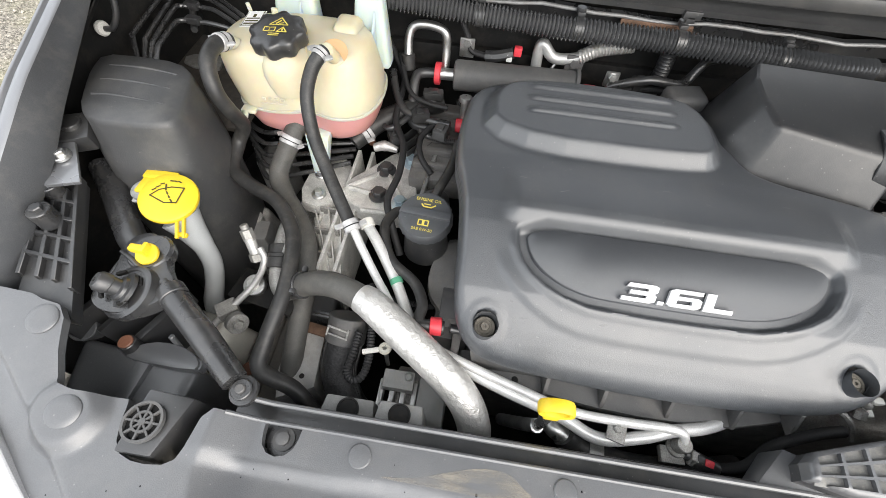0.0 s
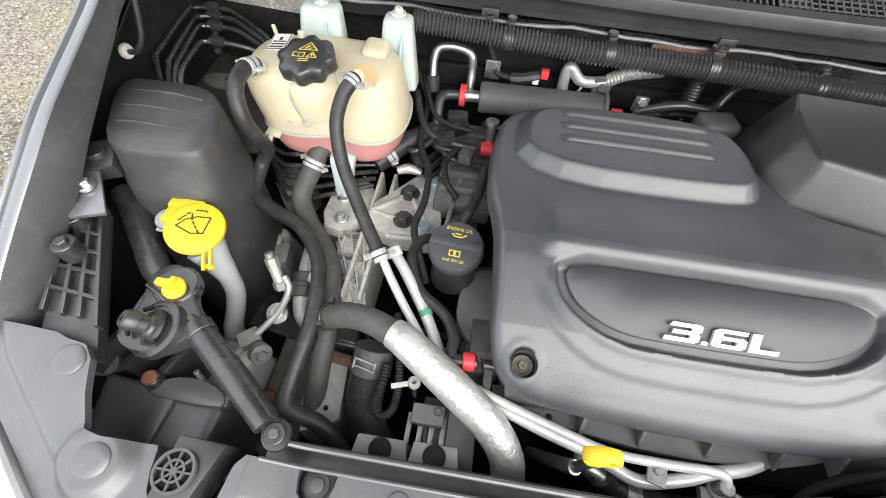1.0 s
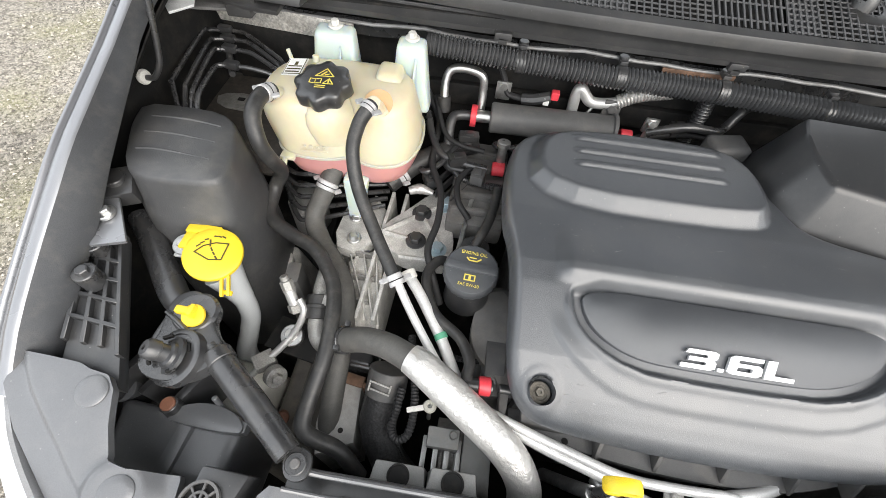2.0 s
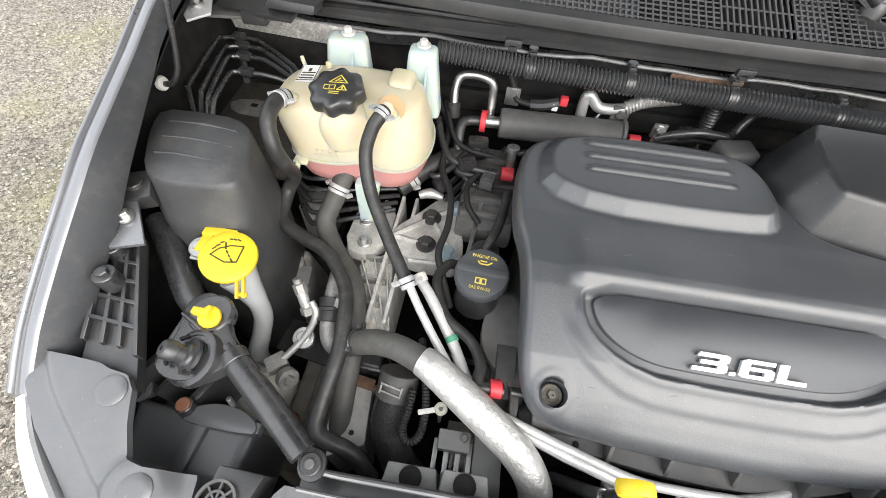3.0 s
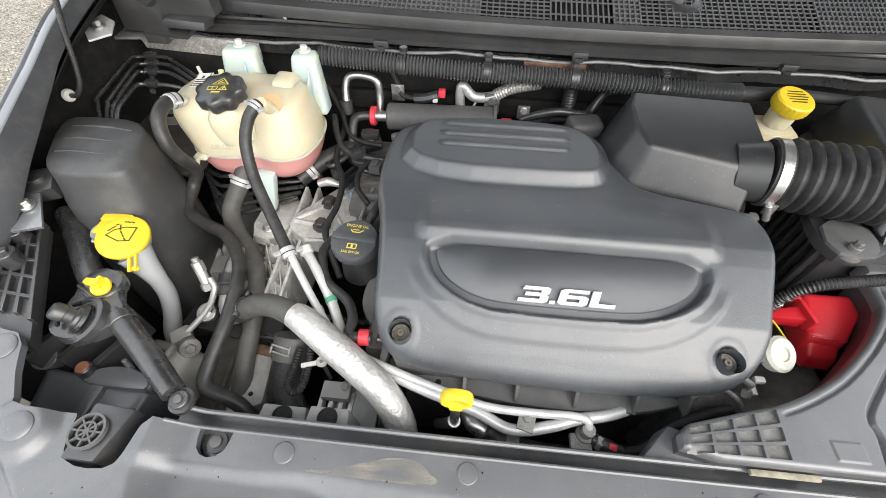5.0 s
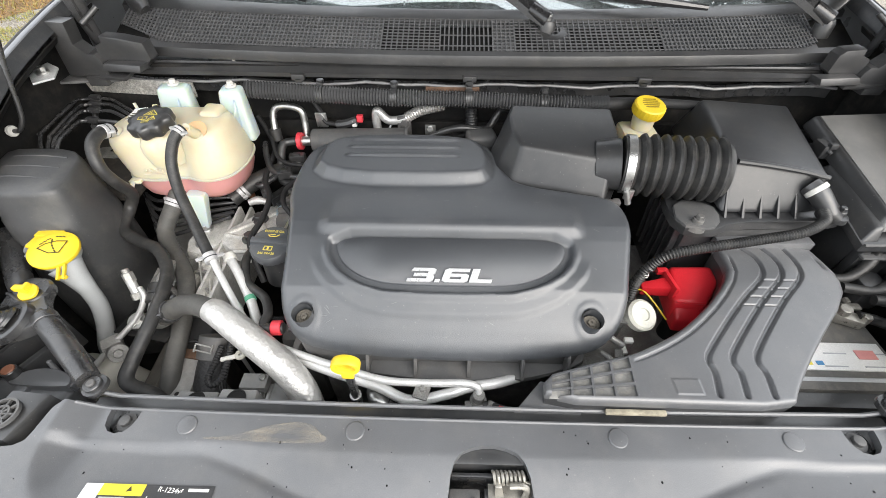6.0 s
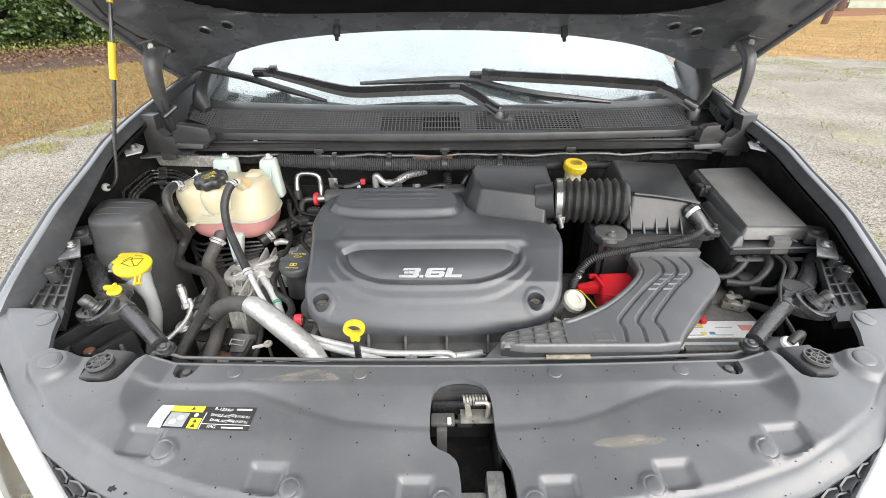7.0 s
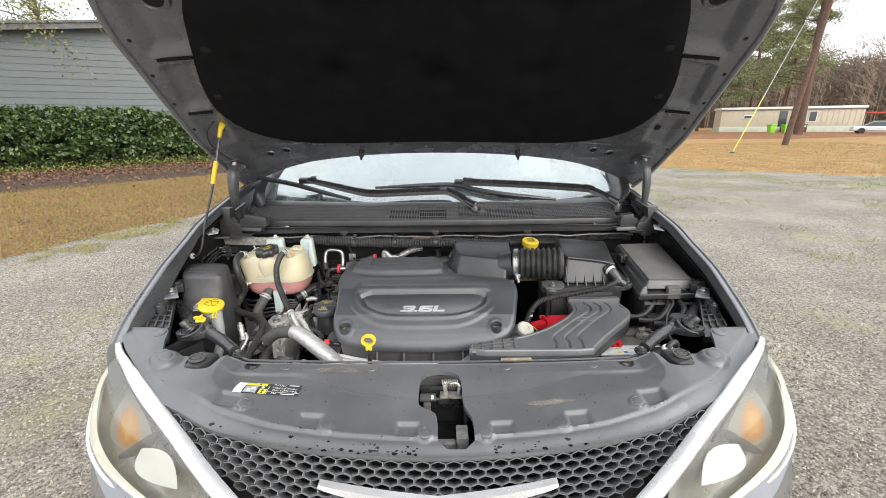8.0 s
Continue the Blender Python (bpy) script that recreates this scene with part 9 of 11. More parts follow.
bracket_grey = surface("light_grey_bracket_plastic", (0.22, 0.22, 0.215), 0.5, vary=0.15, scale=30, dust=(0.3, 0.27, 0.22), dust_amount=0.3)
for k, (x, w) in enumerate(((-0.475, 0.08), (-0.402, 0.07))):
    ob = thing("mount_bracket", (x, 0.05, 0.86), "grey plastic bracket with a round hole", "bracket", "front brackets")
    bmx = hull([(x - w * 0.62, 0.032, 0.80), (x + w * 0.62, 0.032, 0.80), (x + w * 0.5, 0.075, 0.80), (x - w * 0.5, 0.075, 0.80)], [(x - w * 0.48, 0.036, 0.905 + 0.012 * k), (x + w * 0.48, 0.036, 0.905 + 0.012 * k), (x + w * 0.42, 0.068, 0.905 + 0.012 * k), (x - w * 0.42, 0.068, 0.905 + 0.012 * k)], 0.003)
    part("body", bmx, bracket_grey, ob)
    part("hole", lathe([(0.0155, -0.001), (0.0155, 0.0014), (0.013, 0.0014), (0.0125, 0.0004), (0, 0.0004)], Matrix.Translation((x, 0.052, 0.905 + 0.012 * k)), 22), dark_void, ob)

alt = thing("alternator", (-0.40, 0.10, 0.74), "grey finned cast alternator low beside the engine", "alternator")
part("body", merge(rod((-0.43, 0.11, 0.74), (-0.34, 0.11, 0.74), 0.062, seg=32), *[box((-0.42 + 0.012 * k, 0.095, 0.80), (0.005, 0.06, 0.02), 0.001) for k in range(4)]), cast_alu, alt)
part("bracket", merge(box((-0.365, 0.095, 0.82), (0.045, 0.09, 0.02), 0.003), box((-0.42, 0.12, 0.835), (0.05, 0.03, 0.02), 0.003)), bracket_grey, alt)
for k in range(6):
    part("fin", box((-0.447 + 0.018 * k, 0.098, 0.812), (0.008, 0.052, 0.026), 0.002), dull_alu, alt)
part("bolt", rod((-0.405, 0.125, 0.84), (-0.405, 0.125, 0.85), 0.006), steel, alt)
part("bolt", rod((-0.35, 0.12, 0.83), (-0.35, 0.12, 0.84), 0.006), steel, alt)

lamp_back = thing("headlight_housing", (-0.81, 0.06, 0.75), "black headlight housing with an orange vent cap", "lamp housing")
part("shell", hull([(-0.905, -0.01, 0.70), (-0.71, -0.01, 0.70), (-0.705, 0.095, 0.70), (-0.90, 0.105, 0.70)], [(-0.868, 0.002, 0.902), (-0.712, -0.002, 0.892), (-0.705, 0.078, 0.893), (-0.886, 0.092, 0.905)], 0.016, 4), shield_plastic, lamp_back)
part("strap", hull([(-0.800, -0.010, 0.72), (-0.772, -0.010, 0.72), (-0.762, 0.094, 0.72), (-0.796, 0.094, 0.72)], [(-0.796, -0.004, 0.904), (-0.776, -0.004, 0.903), (-0.768, 0.080, 0.907), (-0.788, 0.082, 0.908)], 0.004, 2), shield_plastic, lamp_back)
part("lid", prism(soften([(-0.808, 0.078), (-0.794, 0.093), (-0.766, 0.101), (-0.735, 0.099), (-0.710, 0.090), (-0.697, 0.076), (-0.703, 0.066), (-0.80, 0.068)], 1), 0.890, 0.911, 0.003), shield_plastic, lamp_back, "rounded rear lid")
part("lid_lug", box((-0.705, 0.078, 0.896), (0.018, 0.016, 0.020), 0.004), shield_plastic, lamp_back)
part("lid_pin", rod((-0.745, 0.100, 0.895), (-0.748, 0.106, 0.925), 0.004), shield_plastic, lamp_back)
part("column", rod((-0.905, 0.150, 0.80), (-0.885, 0.100, 0.918), 0.022, 0.020, 24), shield_plastic, lamp_back)
part("back_fin", merge(box((-0.860, 0.145, 0.90), (0.012, 0.13, 0.10), 0.004, pose(0, 0, 0, 0, 0, -24)), box((-0.825, 0.150, 0.88), (0.010, 0.12, 0.10), 0.003, pose(0, 0, 0, 0, 0, -24)), box((-0.790, 0.135, 0.86), (0.014, 0.08, 0.10), 0.004, pose(0, 0, 0, 0, 0, -24))), black_plastic, lamp_back)
part("vent_cap", merge(rod((-0.806, 0.086, 0.90), (-0.806, 0.088, 0.924), 0.013, 0.012)), black_plastic, lamp_back)
part("orange_top", rod((-0.806, 0.088, 0.922), (-0.806, 0.088, 0.927), 0.0100), orange, lamp_back)
tank_plastic = surface("cloudy_tank_plastic", (0.62, 0.60, 0.54), 0.45, vary=0.1, scale=15, bump=0.05)
wt = thing("washer_tank", (-0.80, 0.17, 0.6), "cloudy white washer tank low in the bay", "washer tank")
part("tank", hull([(-0.86, 0.11, 0.55), (-0.74, 0.11, 0.55), (-0.72, 0.24, 0.55), (-0.86, 0.24, 0.55)], [(-0.845, 0.115, 0.785), (-0.738, 0.112, 0.795), (-0.745, 0.195, 0.79), (-0.845, 0.215, 0.78)], 0.022, 4), tank_plastic, wt)
part("cap", rod((-0.72, 0.14, 0.70), (-0.715, 0.13, 0.72), 0.012), orange, wt)

# dusty side member of the body under the hoses
rail_dust = surface("dusty_side_member", (0.15, 0.14, 0.125), 0.7, 0.1, vary=0.35, scale=18, dust=(0.26, 0.22, 0.17), dust_amount=0.5, bump=0.3)
member = thing("side_member", (-0.69, 0.17, 0.45), "dusty grey body side member deep in the bay", "body panel")
part("beam", hull([(-0.742, 0.04, 0.44), (-0.640, 0.04, 0.44), (-0.640, 0.33, 0.44), (-0.742, 0.33, 0.44)], [(-0.735, 0.05, 0.700), (-0.642, 0.05, 0.705), (-0.642, 0.32, 0.735), (-0.725, 0.32, 0.730)], 0.012, 3), rail_dust, member)
part("stiffener", tube([(-0.690, 0.06, 0.703), (-0.688, 0.18, 0.718), (-0.684, 0.31, 0.734)], 0.007, 10, 4), rail_dust, member)

# service port and slim line at the left of the engine
port = thing("service_port", (-0.68, 0.28, 0.85), "dull metal service port and slim line", "valve")
part("stem", rod((-0.708, 0.289, 0.928), (-0.694, 0.268, 0.892), 0.009), dull_alu, port)
part("hex_cap", merge(rod((-0.713, 0.297, 0.940), (-0.706, 0.287, 0.922), 0.0105, seg=6), rod((-0.716, 0.301, 0.947), (-0.713, 0.297, 0.939), 0.007)), cast_alu, port)
part("valve_nut", rod((-0.698, 0.275, 0.905), (-0.694, 0.268, 0.893), 0.0125, seg=6), cast_alu, port)
part("line", tube([(-0.69, 0.28, 0.915), (-0.68, 0.265, 0.90), (-0.695, 0.235, 0.87), (-0.735, 0.19, 0.84), (-0.77, 0.16, 0.81)], 0.006, 10), dull_alu, port)
part("block", merge(box((-0.735, 0.192, 0.842), (0.035, 0.028, 0.02), 0.004, pose(0, 0, 0, 0, 0, 40)), rod((-0.712, 0.172, 0.845), (-0.70, 0.165, 0.852), 0.018), rod((-0.705, 0.168, 0.85), (-0.695, 0.160, 0.858), 0.009, seg=6)), cast_alu, port)
part("rubber_grip", merge(rod((-0.662, 0.30, 0.90), (-0.658, 0.262, 0.885), 0.022), rod((-0.66, 0.285, 0.895), (-0.659, 0.278, 0.892), 0.024)), rubber, port)
part("pipe", tube([(-0.668, 0.36, 0.90), (-0.664, 0.31, 0.90), (-0.658, 0.25, 0.88), (-0.64, 0.225, 0.875), (-0.61, 0.222, 0.895)], 0.014, 14), cast_alu, port)
part("nut", merge(rod((-0.70, 0.24, 0.85), (-0.70, 0.236, 0.862), 0.019), rod((-0.70, 0.236, 0.86), (-0.70, 0.234, 0.872), 0.010, seg=6)), steel, port)
part("plate", box((-0.68, 0.235, 0.845), (0.12, 0.06, 0.006), 0.002, pose(0, 0, 0, 0, 0, -10)), dark_void, port)

# brake lines in the rear corner
def bent(pts, r=0.010):
    """Straight runs with tight bends: every corner is replaced by two points close to it."""
    pts = [Vector(p) for p in pts]
    out = [pts[0]]
    for p, c, q in zip(pts, pts[1:], pts[2:]):
        out += [c + (p - c).normalized() * min(r, (p - c).length * 0.4), c + (q - c).normalized() * min(r, (q - c).length * 0.4)]
    return out + [pts[-1]]


LINES = (((-0.960, 0.735), (-0.992, 0.72), (-0.989, 0.658), (-0.968, 0.558), (-0.928, 0.494)), ((-0.940, 0.705), (-0.965, 0.69), (-0.958, 0.606), (-0.940, 0.55), (-0.925, 0.507)),
         ((-0.922, 0.672), (-0.945, 0.66), (-0.931, 0.577), (-0.922, 0.54), (-0.915, 0.509)), ((-0.895, 0.623), (-0.917, 0.615), (-0.914, 0.563), (-0.908, 0.53), (-0.900, 0.498)))
for k, (c, a1, a2, a3, a4) in enumerate(LINES):
    hose("brake_line", "thin black bent brake line", bent([(a4[0] + 0.02, a4[1] - 0.04, 1.03), (*a4, 1.085), (*a3, 1.100), (*a1, 1.101), (*c, 1.098), (c[0] + 0.04, c[1] + 0.003, 1.096), (-0.83 + 0.004 * k, 0.682 - 0.018 * k, 1.086), (-0.74, 0.62 - 0.02 * k, 1.02)]), 0.0042, painted_black, group="brake lines", seg=8)
lc = thing("line_clip", (-0.93, 0.66, 1.09), "black plastic clip that holds the brake lines", "clip")
for c, a1, a2, a3, a4 in LINES:
    part("clip_cell", box((c[0] + 0.004, c[1], 1.100), (0.026, 0.014, 0.013), 0.003, pose(0, 0, 0, 0, 0, -5)), black_plastic, lc)
part("clip_spine", tube([(-0.958, 0.735, 1.088), (-0.925, 0.675, 1.088), (-0.892, 0.615, 1.086)], 0.006, 6), black_plastic, lc)
mat_foil = surface("dirty_heat_mat", (0.66, 0.64, 0.60), 0.36, 0.45, vary=0.25, scale=45, grain=0.3, grain_scale=240, bump=1.0, dust=(0.30, 0.25, 0.18), dust_amount=0.5)
corner = thing("corner_panel", (-0.86, 0.62, 0.8), "dirty body panel in the rear corner of the bay", "body panel")
part("floor_panel", box((-0.905, 0.63, 0.975), (0.23, 0.27, 0.010), 0.003, pose(0, 0, 0, 3)), corner_dirt, corner)
part("worn_plate", prism(soften([(-0.990, 0.684), (-0.922, 0.697), (-0.905, 0.672), (-0.900, 0.640), (-0.978, 0.646)], 1), 0.983, 0.988, 0.0015), worn_paint, corner, "worn grey plate")
part("plate_hole", box((-0.935, 0.672, 0.988), (0.014, 0.010, 0.003), 0.001, pose(0, 0, 0, 0)), dark_void, corner)
part("rear_panel", box((-0.86, 0.765, 0.95), (0.22, 0.02, 0.33), 0.004), dark_void, corner)
part("heat_mat", hull([(-0.97, 0.752, 1.108), (-0.70, 0.742, 1.100), (-0.70, 0.749, 1.100), (-0.97, 0.759, 1.108)], [(-0.98, 0.755, 1.146), (-0.70, 0.745, 1.136), (-0.70, 0.751, 1.136), (-0.98, 0.761, 1.146)], 0.002), mat_foil, corner, "torn silver heat mat")
part("rear_lip", hull([(-0.99, 0.70, 1.148), (-0.85, 0.715, 1.150), (-0.85, 0.76, 1.152), (-0.99, 0.75, 1.150)], [(-0.99, 0.70, 1.154), (-0.85, 0.715, 1.156), (-0.85, 0.76, 1.158), (-0.99, 0.75, 1.156)], 0.002), silver_dull, corner, "dull painted metal lip")
part("lip_hole", rod((-0.905, 0.728, 1.153), (-0.905, 0.728, 1.1585), 0.008), dark_void, corner)

# ---------------------------------------------------------------- wiring and small fittings deep in the bay
hose("engine_harness", "black taped engine harness", [(-0.573, 0.765, 1.04), (-0.545, 0.735, 1.01), (-0.522, 0.70, 0.985), (-0.520, 0.640, 0.975), (-0.517, 0.585, 0.965), (-0.492, 0.532, 0.955), (-0.486, 0.46, 0.95), (-0.494, 0.40, 0.945), (-0.482, 0.366, 0.93), (-0.46, 0.33, 0.88)], 0.0065, tape)
hose("sensor_wire", "thin ribbed sensor wire", [(-0.48, 0.62, 0.93), (-0.455, 0.58, 0.945), (-0.41, 0.565, 0.95), (-0.375, 0.56, 0.955)], 0.006, black_plastic, ripple=(0.004, 0.0008))
hose("filler_vent_hose", "short black hose behind the oil filler", [(-0.385, 0.535, 0.975), (-0.392, 0.478, 0.965), (-0.408, 0.428, 0.955), (-0.425, 0.40, 0.92)], 0.009)
hose("ribbed_wire_loop", "hanging loop of ribbed wire", [(-0.497, 0.265, 0.87), (-0.484, 0.215, 0.875), (-0.472, 0.155, 0.87), (-0.474, 0.116, 0.86), (-0.489, 0.104, 0.855), (-0.502, 0.118, 0.855), (-0.498, 0.15, 0.862), (-0.497, 0.178, 0.865)], 0.006, tape, ripple=(0.005, 0.0008))
hose("thin_conduit", "thin ribbed conduit along the block", [(-0.47, 0.25, 0.86), (-0.435, 0.239, 0.88), (-0.396, 0.234, 0.882), (-0.362, 0.241, 0.882)], 0.0042, tape, ripple=(0.004, 0.0007))
wclip = thing("wire_clip", (-0.455, 0.15, 0.85), "cream plastic wire clip with a round eye", "clip")
part("strap", box((-0.468, 0.149, 0.874), (0.030, 0.008, 0.006), 0.002, pose(0, 0, 0, 0, 0, 18)), white_plastic, wclip)
part("eye", lathe([(0.009, -0.004), (0.0105, 0), (0.009, 0.004), (0.004, 0.004), (0.003, 0), (0.004, -0.004)], Matrix.Translation((-0.448, 0.155, 0.876)), 20), aged_white, wclip)
part("stud", rod((-0.448, 0.155, 0.80), (-0.448, 0.155, 0.878), 0.0035), steel, wclip)
frame_grey = surface("grey_primer_metal", (0.40, 0.395, 0.38), 0.55, vary=0.25, scale=25, dust=(0.2, 0.14, 0.10), dust_amount=0.35)
rail = thing("subframe_plate", (-0.61, 0.16, 0.6), "grey painted subframe plate with a rusty edge", "body panel")
part("plate", prism([(-0.634, 0.200), (-0.618, 0.214), (-0.574, 0.204), (-0.564, 0.100), (-0.621, 0.073), (-0.634, 0.12)], 0.60, 0.790, 0.003), frame_grey, rail)
part("rusty_bracket", box((-0.595, 0.200, 0.794), (0.050, 0.020, 0.006), 0.002, pose(0, 0, 0, 0, 0, -8)), rust, rail, "rusty bracket")
part("rusty_tab", box((-0.566, 0.188, 0.795), (0.005, 0.010, 0.03), 0.001), rust, rail)
part("hole", rod((-0.590, 0.115, 0.7885), (-0.590, 0.115, 0.7915), 0.0045), dark_void, rail)
tray = thing("hose_support", (-0.60, 0.245, 0.70), "glossy black pressed support under the coolant hose", "bracket")
part("tray", hull([(-0.655, 0.215, 0.70), (-0.555, 0.212, 0.70), (-0.565, 0.290, 0.70), (-0.655, 0.295, 0.70)], [(-0.645, 0.222, 0.812), (-0.560, 0.218, 0.812), (-0.572, 0.280, 0.816), (-0.640, 0.284, 0.816)], 0.010, 3), painted_black, tray)
part("rim", tube([(-0.645, 0.222, 0.812), (-0.602, 0.220, 0.813), (-0.560, 0.218, 0.812)], 0.004, 8, 3), painted_black, tray)
case = thing("gearbox_case", (-0.80, 0.42, 0.62), "pale cast aluminium gearbox case deep in the bay", "gearbox")
part("shell", hull([(-0.87, 0.35, 0.62), (-0.74, 0.35, 0.62), (-0.76, 0.49, 0.62), (-0.87, 0.49, 0.62)], [(-0.845, 0.375, 0.775), (-0.757, 0.375, 0.78), (-0.785, 0.465, 0.79), (-0.845, 0.46, 0.785)], 0.016, 3), mount_alu, case)
part("boss", merge(rod((-0.80, 0.42, 0.77), (-0.80, 0.42, 0.80), 0.020), rod((-0.775, 0.385, 0.77), (-0.775, 0.385, 0.792), 0.009, seg=6)), mount_alu, case)
part("plug_tube", rod((-0.85, 0.635, 0.77), (-0.80, 0.600, 0.79), 0.026, seg=24), dull_alu, case)

abs_unit = thing("brake_unit", (-0.78, 0.47, 0.7), "dull metal brake unit below the reservoir", "brake unit")
part("upper_block", box((-0.785, 0.552, 0.80), (0.05, 0.07, 0.12), 0.006, pose(0, 0, 0, 0, 0, -12)), dull_alu, abs_unit)
part("lower_block", box((-0.775, 0.392, 0.74), (0.040, 0.05, 0.12), 0.008, pose(0, 0, 0, 0, 0, 8)), dull_alu, abs_unit)
part("foil_tag", box((-0.775, 0.50, 0.868), (0.014, 0.03, 0.004), 0.001, pose(0, 0, 0, 0, 0, 20)), foil, abs_unit)
for k in range(5):
    hose("pipe_bundle", "thin black pipe passing under the reservoir", [(-0.86 + 0.01 * k, 0.60 - 0.012 * k, 0.93 - 0.01 * k), (-0.80 + 0.006 * k, 0.556 - 0.018 * k, 0.92 - 0.012 * k), (-0.74, 0.56 - 0.02 * k, 0.92 - 0.012 * k), (-0.60, 0.60 - 0.02 * k, 0.90)], 0.005, painted_black, group="thin pipes", seg=8)
hose("upper_radiator_hose", "black hose behind the engine mount", [(-0.60, 0.55, 0.93), (-0.55, 0.60, 0.95), (-0.50, 0.64, 0.955), (-0.44, 0.68, 0.95)], 0.020, rubber, clamps=[((-0.585, 0.565, 0.938), (-0.572, 0.578, 0.944), 0.0225)])
for k in range(4):
    part("fin", box((-0.50 + 0.016 * k, 0.60 - 0.01 * k, 0.915), (0.004, 0.08, 0.02), 0.001, pose(0, 0, 0, 0, 0, -30)), black_plastic, engine)
part("orange_plug", box((-0.575, 0.60, 0.90), (0.012, 0.016, 0.03), 0.003), orange, engine)
part("foil_connector", tube([(-0.556, 0.545, 0.925), (-0.535, 0.552, 0.928), (-0.508, 0.548, 0.925)], [0.008, 0.011, 0.006], 10, 4), foil, engine)
part("water_outlet", rod((-0.412, 0.425, 0.90), (-0.412, 0.425, 0.935), 0.030, 0.026), black_plastic, engine)
part("cover_side_flange", prism(soften([(-0.347, 0.150), (-0.330, 0.15), (-0.33, 0.37), (-0.385, 0.36), (-0.402, 0.30), (-0.398, 0.255), (-0.372, 0.222), (-0.345, 0.20)], 2), 0.880, 0.898, 0.004), manifold_grey, engine)

for k, (p, r) in enumerate((([(-0.545, 0.70, 1.0), (-0.530, 0.655, 0.985), (-0.505, 0.615, 0.972), (-0.460, 0.600, 0.968), (-0.41, 0.592, 0.968)], 0.0075), ([(-0.535, 0.73, 1.02), (-0.505, 0.66, 0.99), (-0.470, 0.635, 0.982), (-0.42, 0.63, 0.978)], 0.005),
                          ([(-0.555, 0.60, 0.95), (-0.528, 0.575, 0.955), (-0.500, 0.60, 0.962), (-0.478, 0.64, 0.968), (-0.45, 0.66, 0.968)], 0.006), ([(-0.430, 0.49, 0.93), (-0.455, 0.515, 0.948), (-0.462, 0.56, 0.955), (-0.44, 0.60, 0.962)], 0.006),
                          ([(-0.40, 0.66, 0.975), (-0.385, 0.64, 0.985), (-0.33, 0.645, 0.99), (-0.25, 0.65, 0.985)], 0.007), ([(-0.14, 0.70, 1.0), (-0.06, 0.71, 1.02), (0.0, 0.70, 1.03), (0.05, 0.68, 1.02)], 0.0075))):
    hose("harness_branch", "black taped branch of the engine harness", p, r, painted_black if k % 2 == 0 else tape, group="harness branches", seg=10)
for p, d, rz, mat_ in (((-0.470, 0.60, 0.975), (0.034, 0.022, 0.020), 20, black_plastic), ((-0.425, 0.575, 0.962), (0.026, 0.030, 0.022), -12, grey_plastic), ((-0.520, 0.575, 0.935), (0.022, 0.034, 0.022), 30, black_plastic), ((-0.455, 0.665, 0.980), (0.040, 0.020, 0.018), 5, black_plastic), ((-0.05, 0.715, 1.03), (0.030, 0.024, 0.022), 10, black_plastic)):
    plug = thing("wire_plug", p, "black wiring plug with a ribbed body", "connector", "wiring plugs")
    part("body", box(p, d, 0.003, pose(0, 0, 0, 0, 0, rz)), mat_, plug)
    part("latch", box((p[0], p[1], p[2] + d[2] * 0.55), (d[0] * 0.45, d[1] * 0.6, 0.005), 0.001, pose(0, 0, 0, 0, 0, rz)), mat_, plug)
    part("seal", box((p[0], p[1], p[2] - d[2] * 0.1), (d[0] * 1.08, d[1] * 0.25, d[2] * 0.9), 0.002, pose(0, 0, 0, 0, 0, rz)), rubber, plug)

# fittings on the firewall behind the engine
fw = thing("egr_pipe", (-0.2, 0.75, 1.0), "foil-wrapped metal pipe with a red-locked plug behind the engine", "pipe")
part("pipe", tube([(-0.253, 0.745, 1.0), (-0.256, 0.748, 1.05), (-0.250, 0.748, 1.068), (-0.225, 0.745, 1.045), (-0.19, 0.742, 1.048), (-0.165, 0.742, 1.058)], 0.011, 12), dull_alu, fw)
part("foil_wrap", tube([(-0.175, 0.742, 1.054), (-0.14, 0.745, 1.072), (-0.08, 0.75, 1.085)], 0.013, 12, 6, (0.006, 0.001)), foil, fw)
part("plug", tube([(-0.36, 0.745, 1.03), (-0.335, 0.742, 1.035), (-0.305, 0.742, 1.045)], 0.011, 8), black_plastic, fw)
part("plug_wire", tube([(-0.36, 0.745, 1.03), (-0.39, 0.75, 1.035), (-0.40, 0.755, 1.06), (-0.42, 0.76, 1.10)], 0.006, 8), tape, fw)
part("red_lock", box((-0.297, 0.742, 1.050), (0.016, 0.014, 0.018), 0.003), red_clip, fw)
part("clear_plug", box((-0.312, 0.738, 1.038), (0.012, 0.012, 0.016), 0.002), label_white, fw)
part("support_rod", tube([(-0.21, 0.75, 1.045), (-0.225, 0.74, 1.02), (-0.245, 0.73, 0.99)], 0.003, 6), steel, fw)
hose("heater_hose", "black heater hose with a ribbed silver sleeve", [(-0.012, 0.745, 1.085), (-0.010, 0.742, 1.045), (-0.015, 0.735, 1.0), (-0.02, 0.72, 0.95)], 0.014, black_plastic, ripple=(0.007, 0.0014))
hose("purge_hose", "glossy black purge hose looping behind the cover", [(-0.115, 0.69, 1.03), (-0.088, 0.69, 1.042), (-0.043, 0.69, 1.055), (0.006, 0.695, 1.050), (0.035, 0.72, 1.045), (0.060, 0.74, 1.075), (0.085, 0.75, 1.08)], 0.0085, painted_black)
tabp = thing("sensor_bracket", (-0.113, 0.69, 1.0), "small metal bracket with a bolt", "bracket")
part("tab", box((-0.113, 0.694, 1.045), (0.026, 0.006, 0.03), 0.002), steel, tabp)
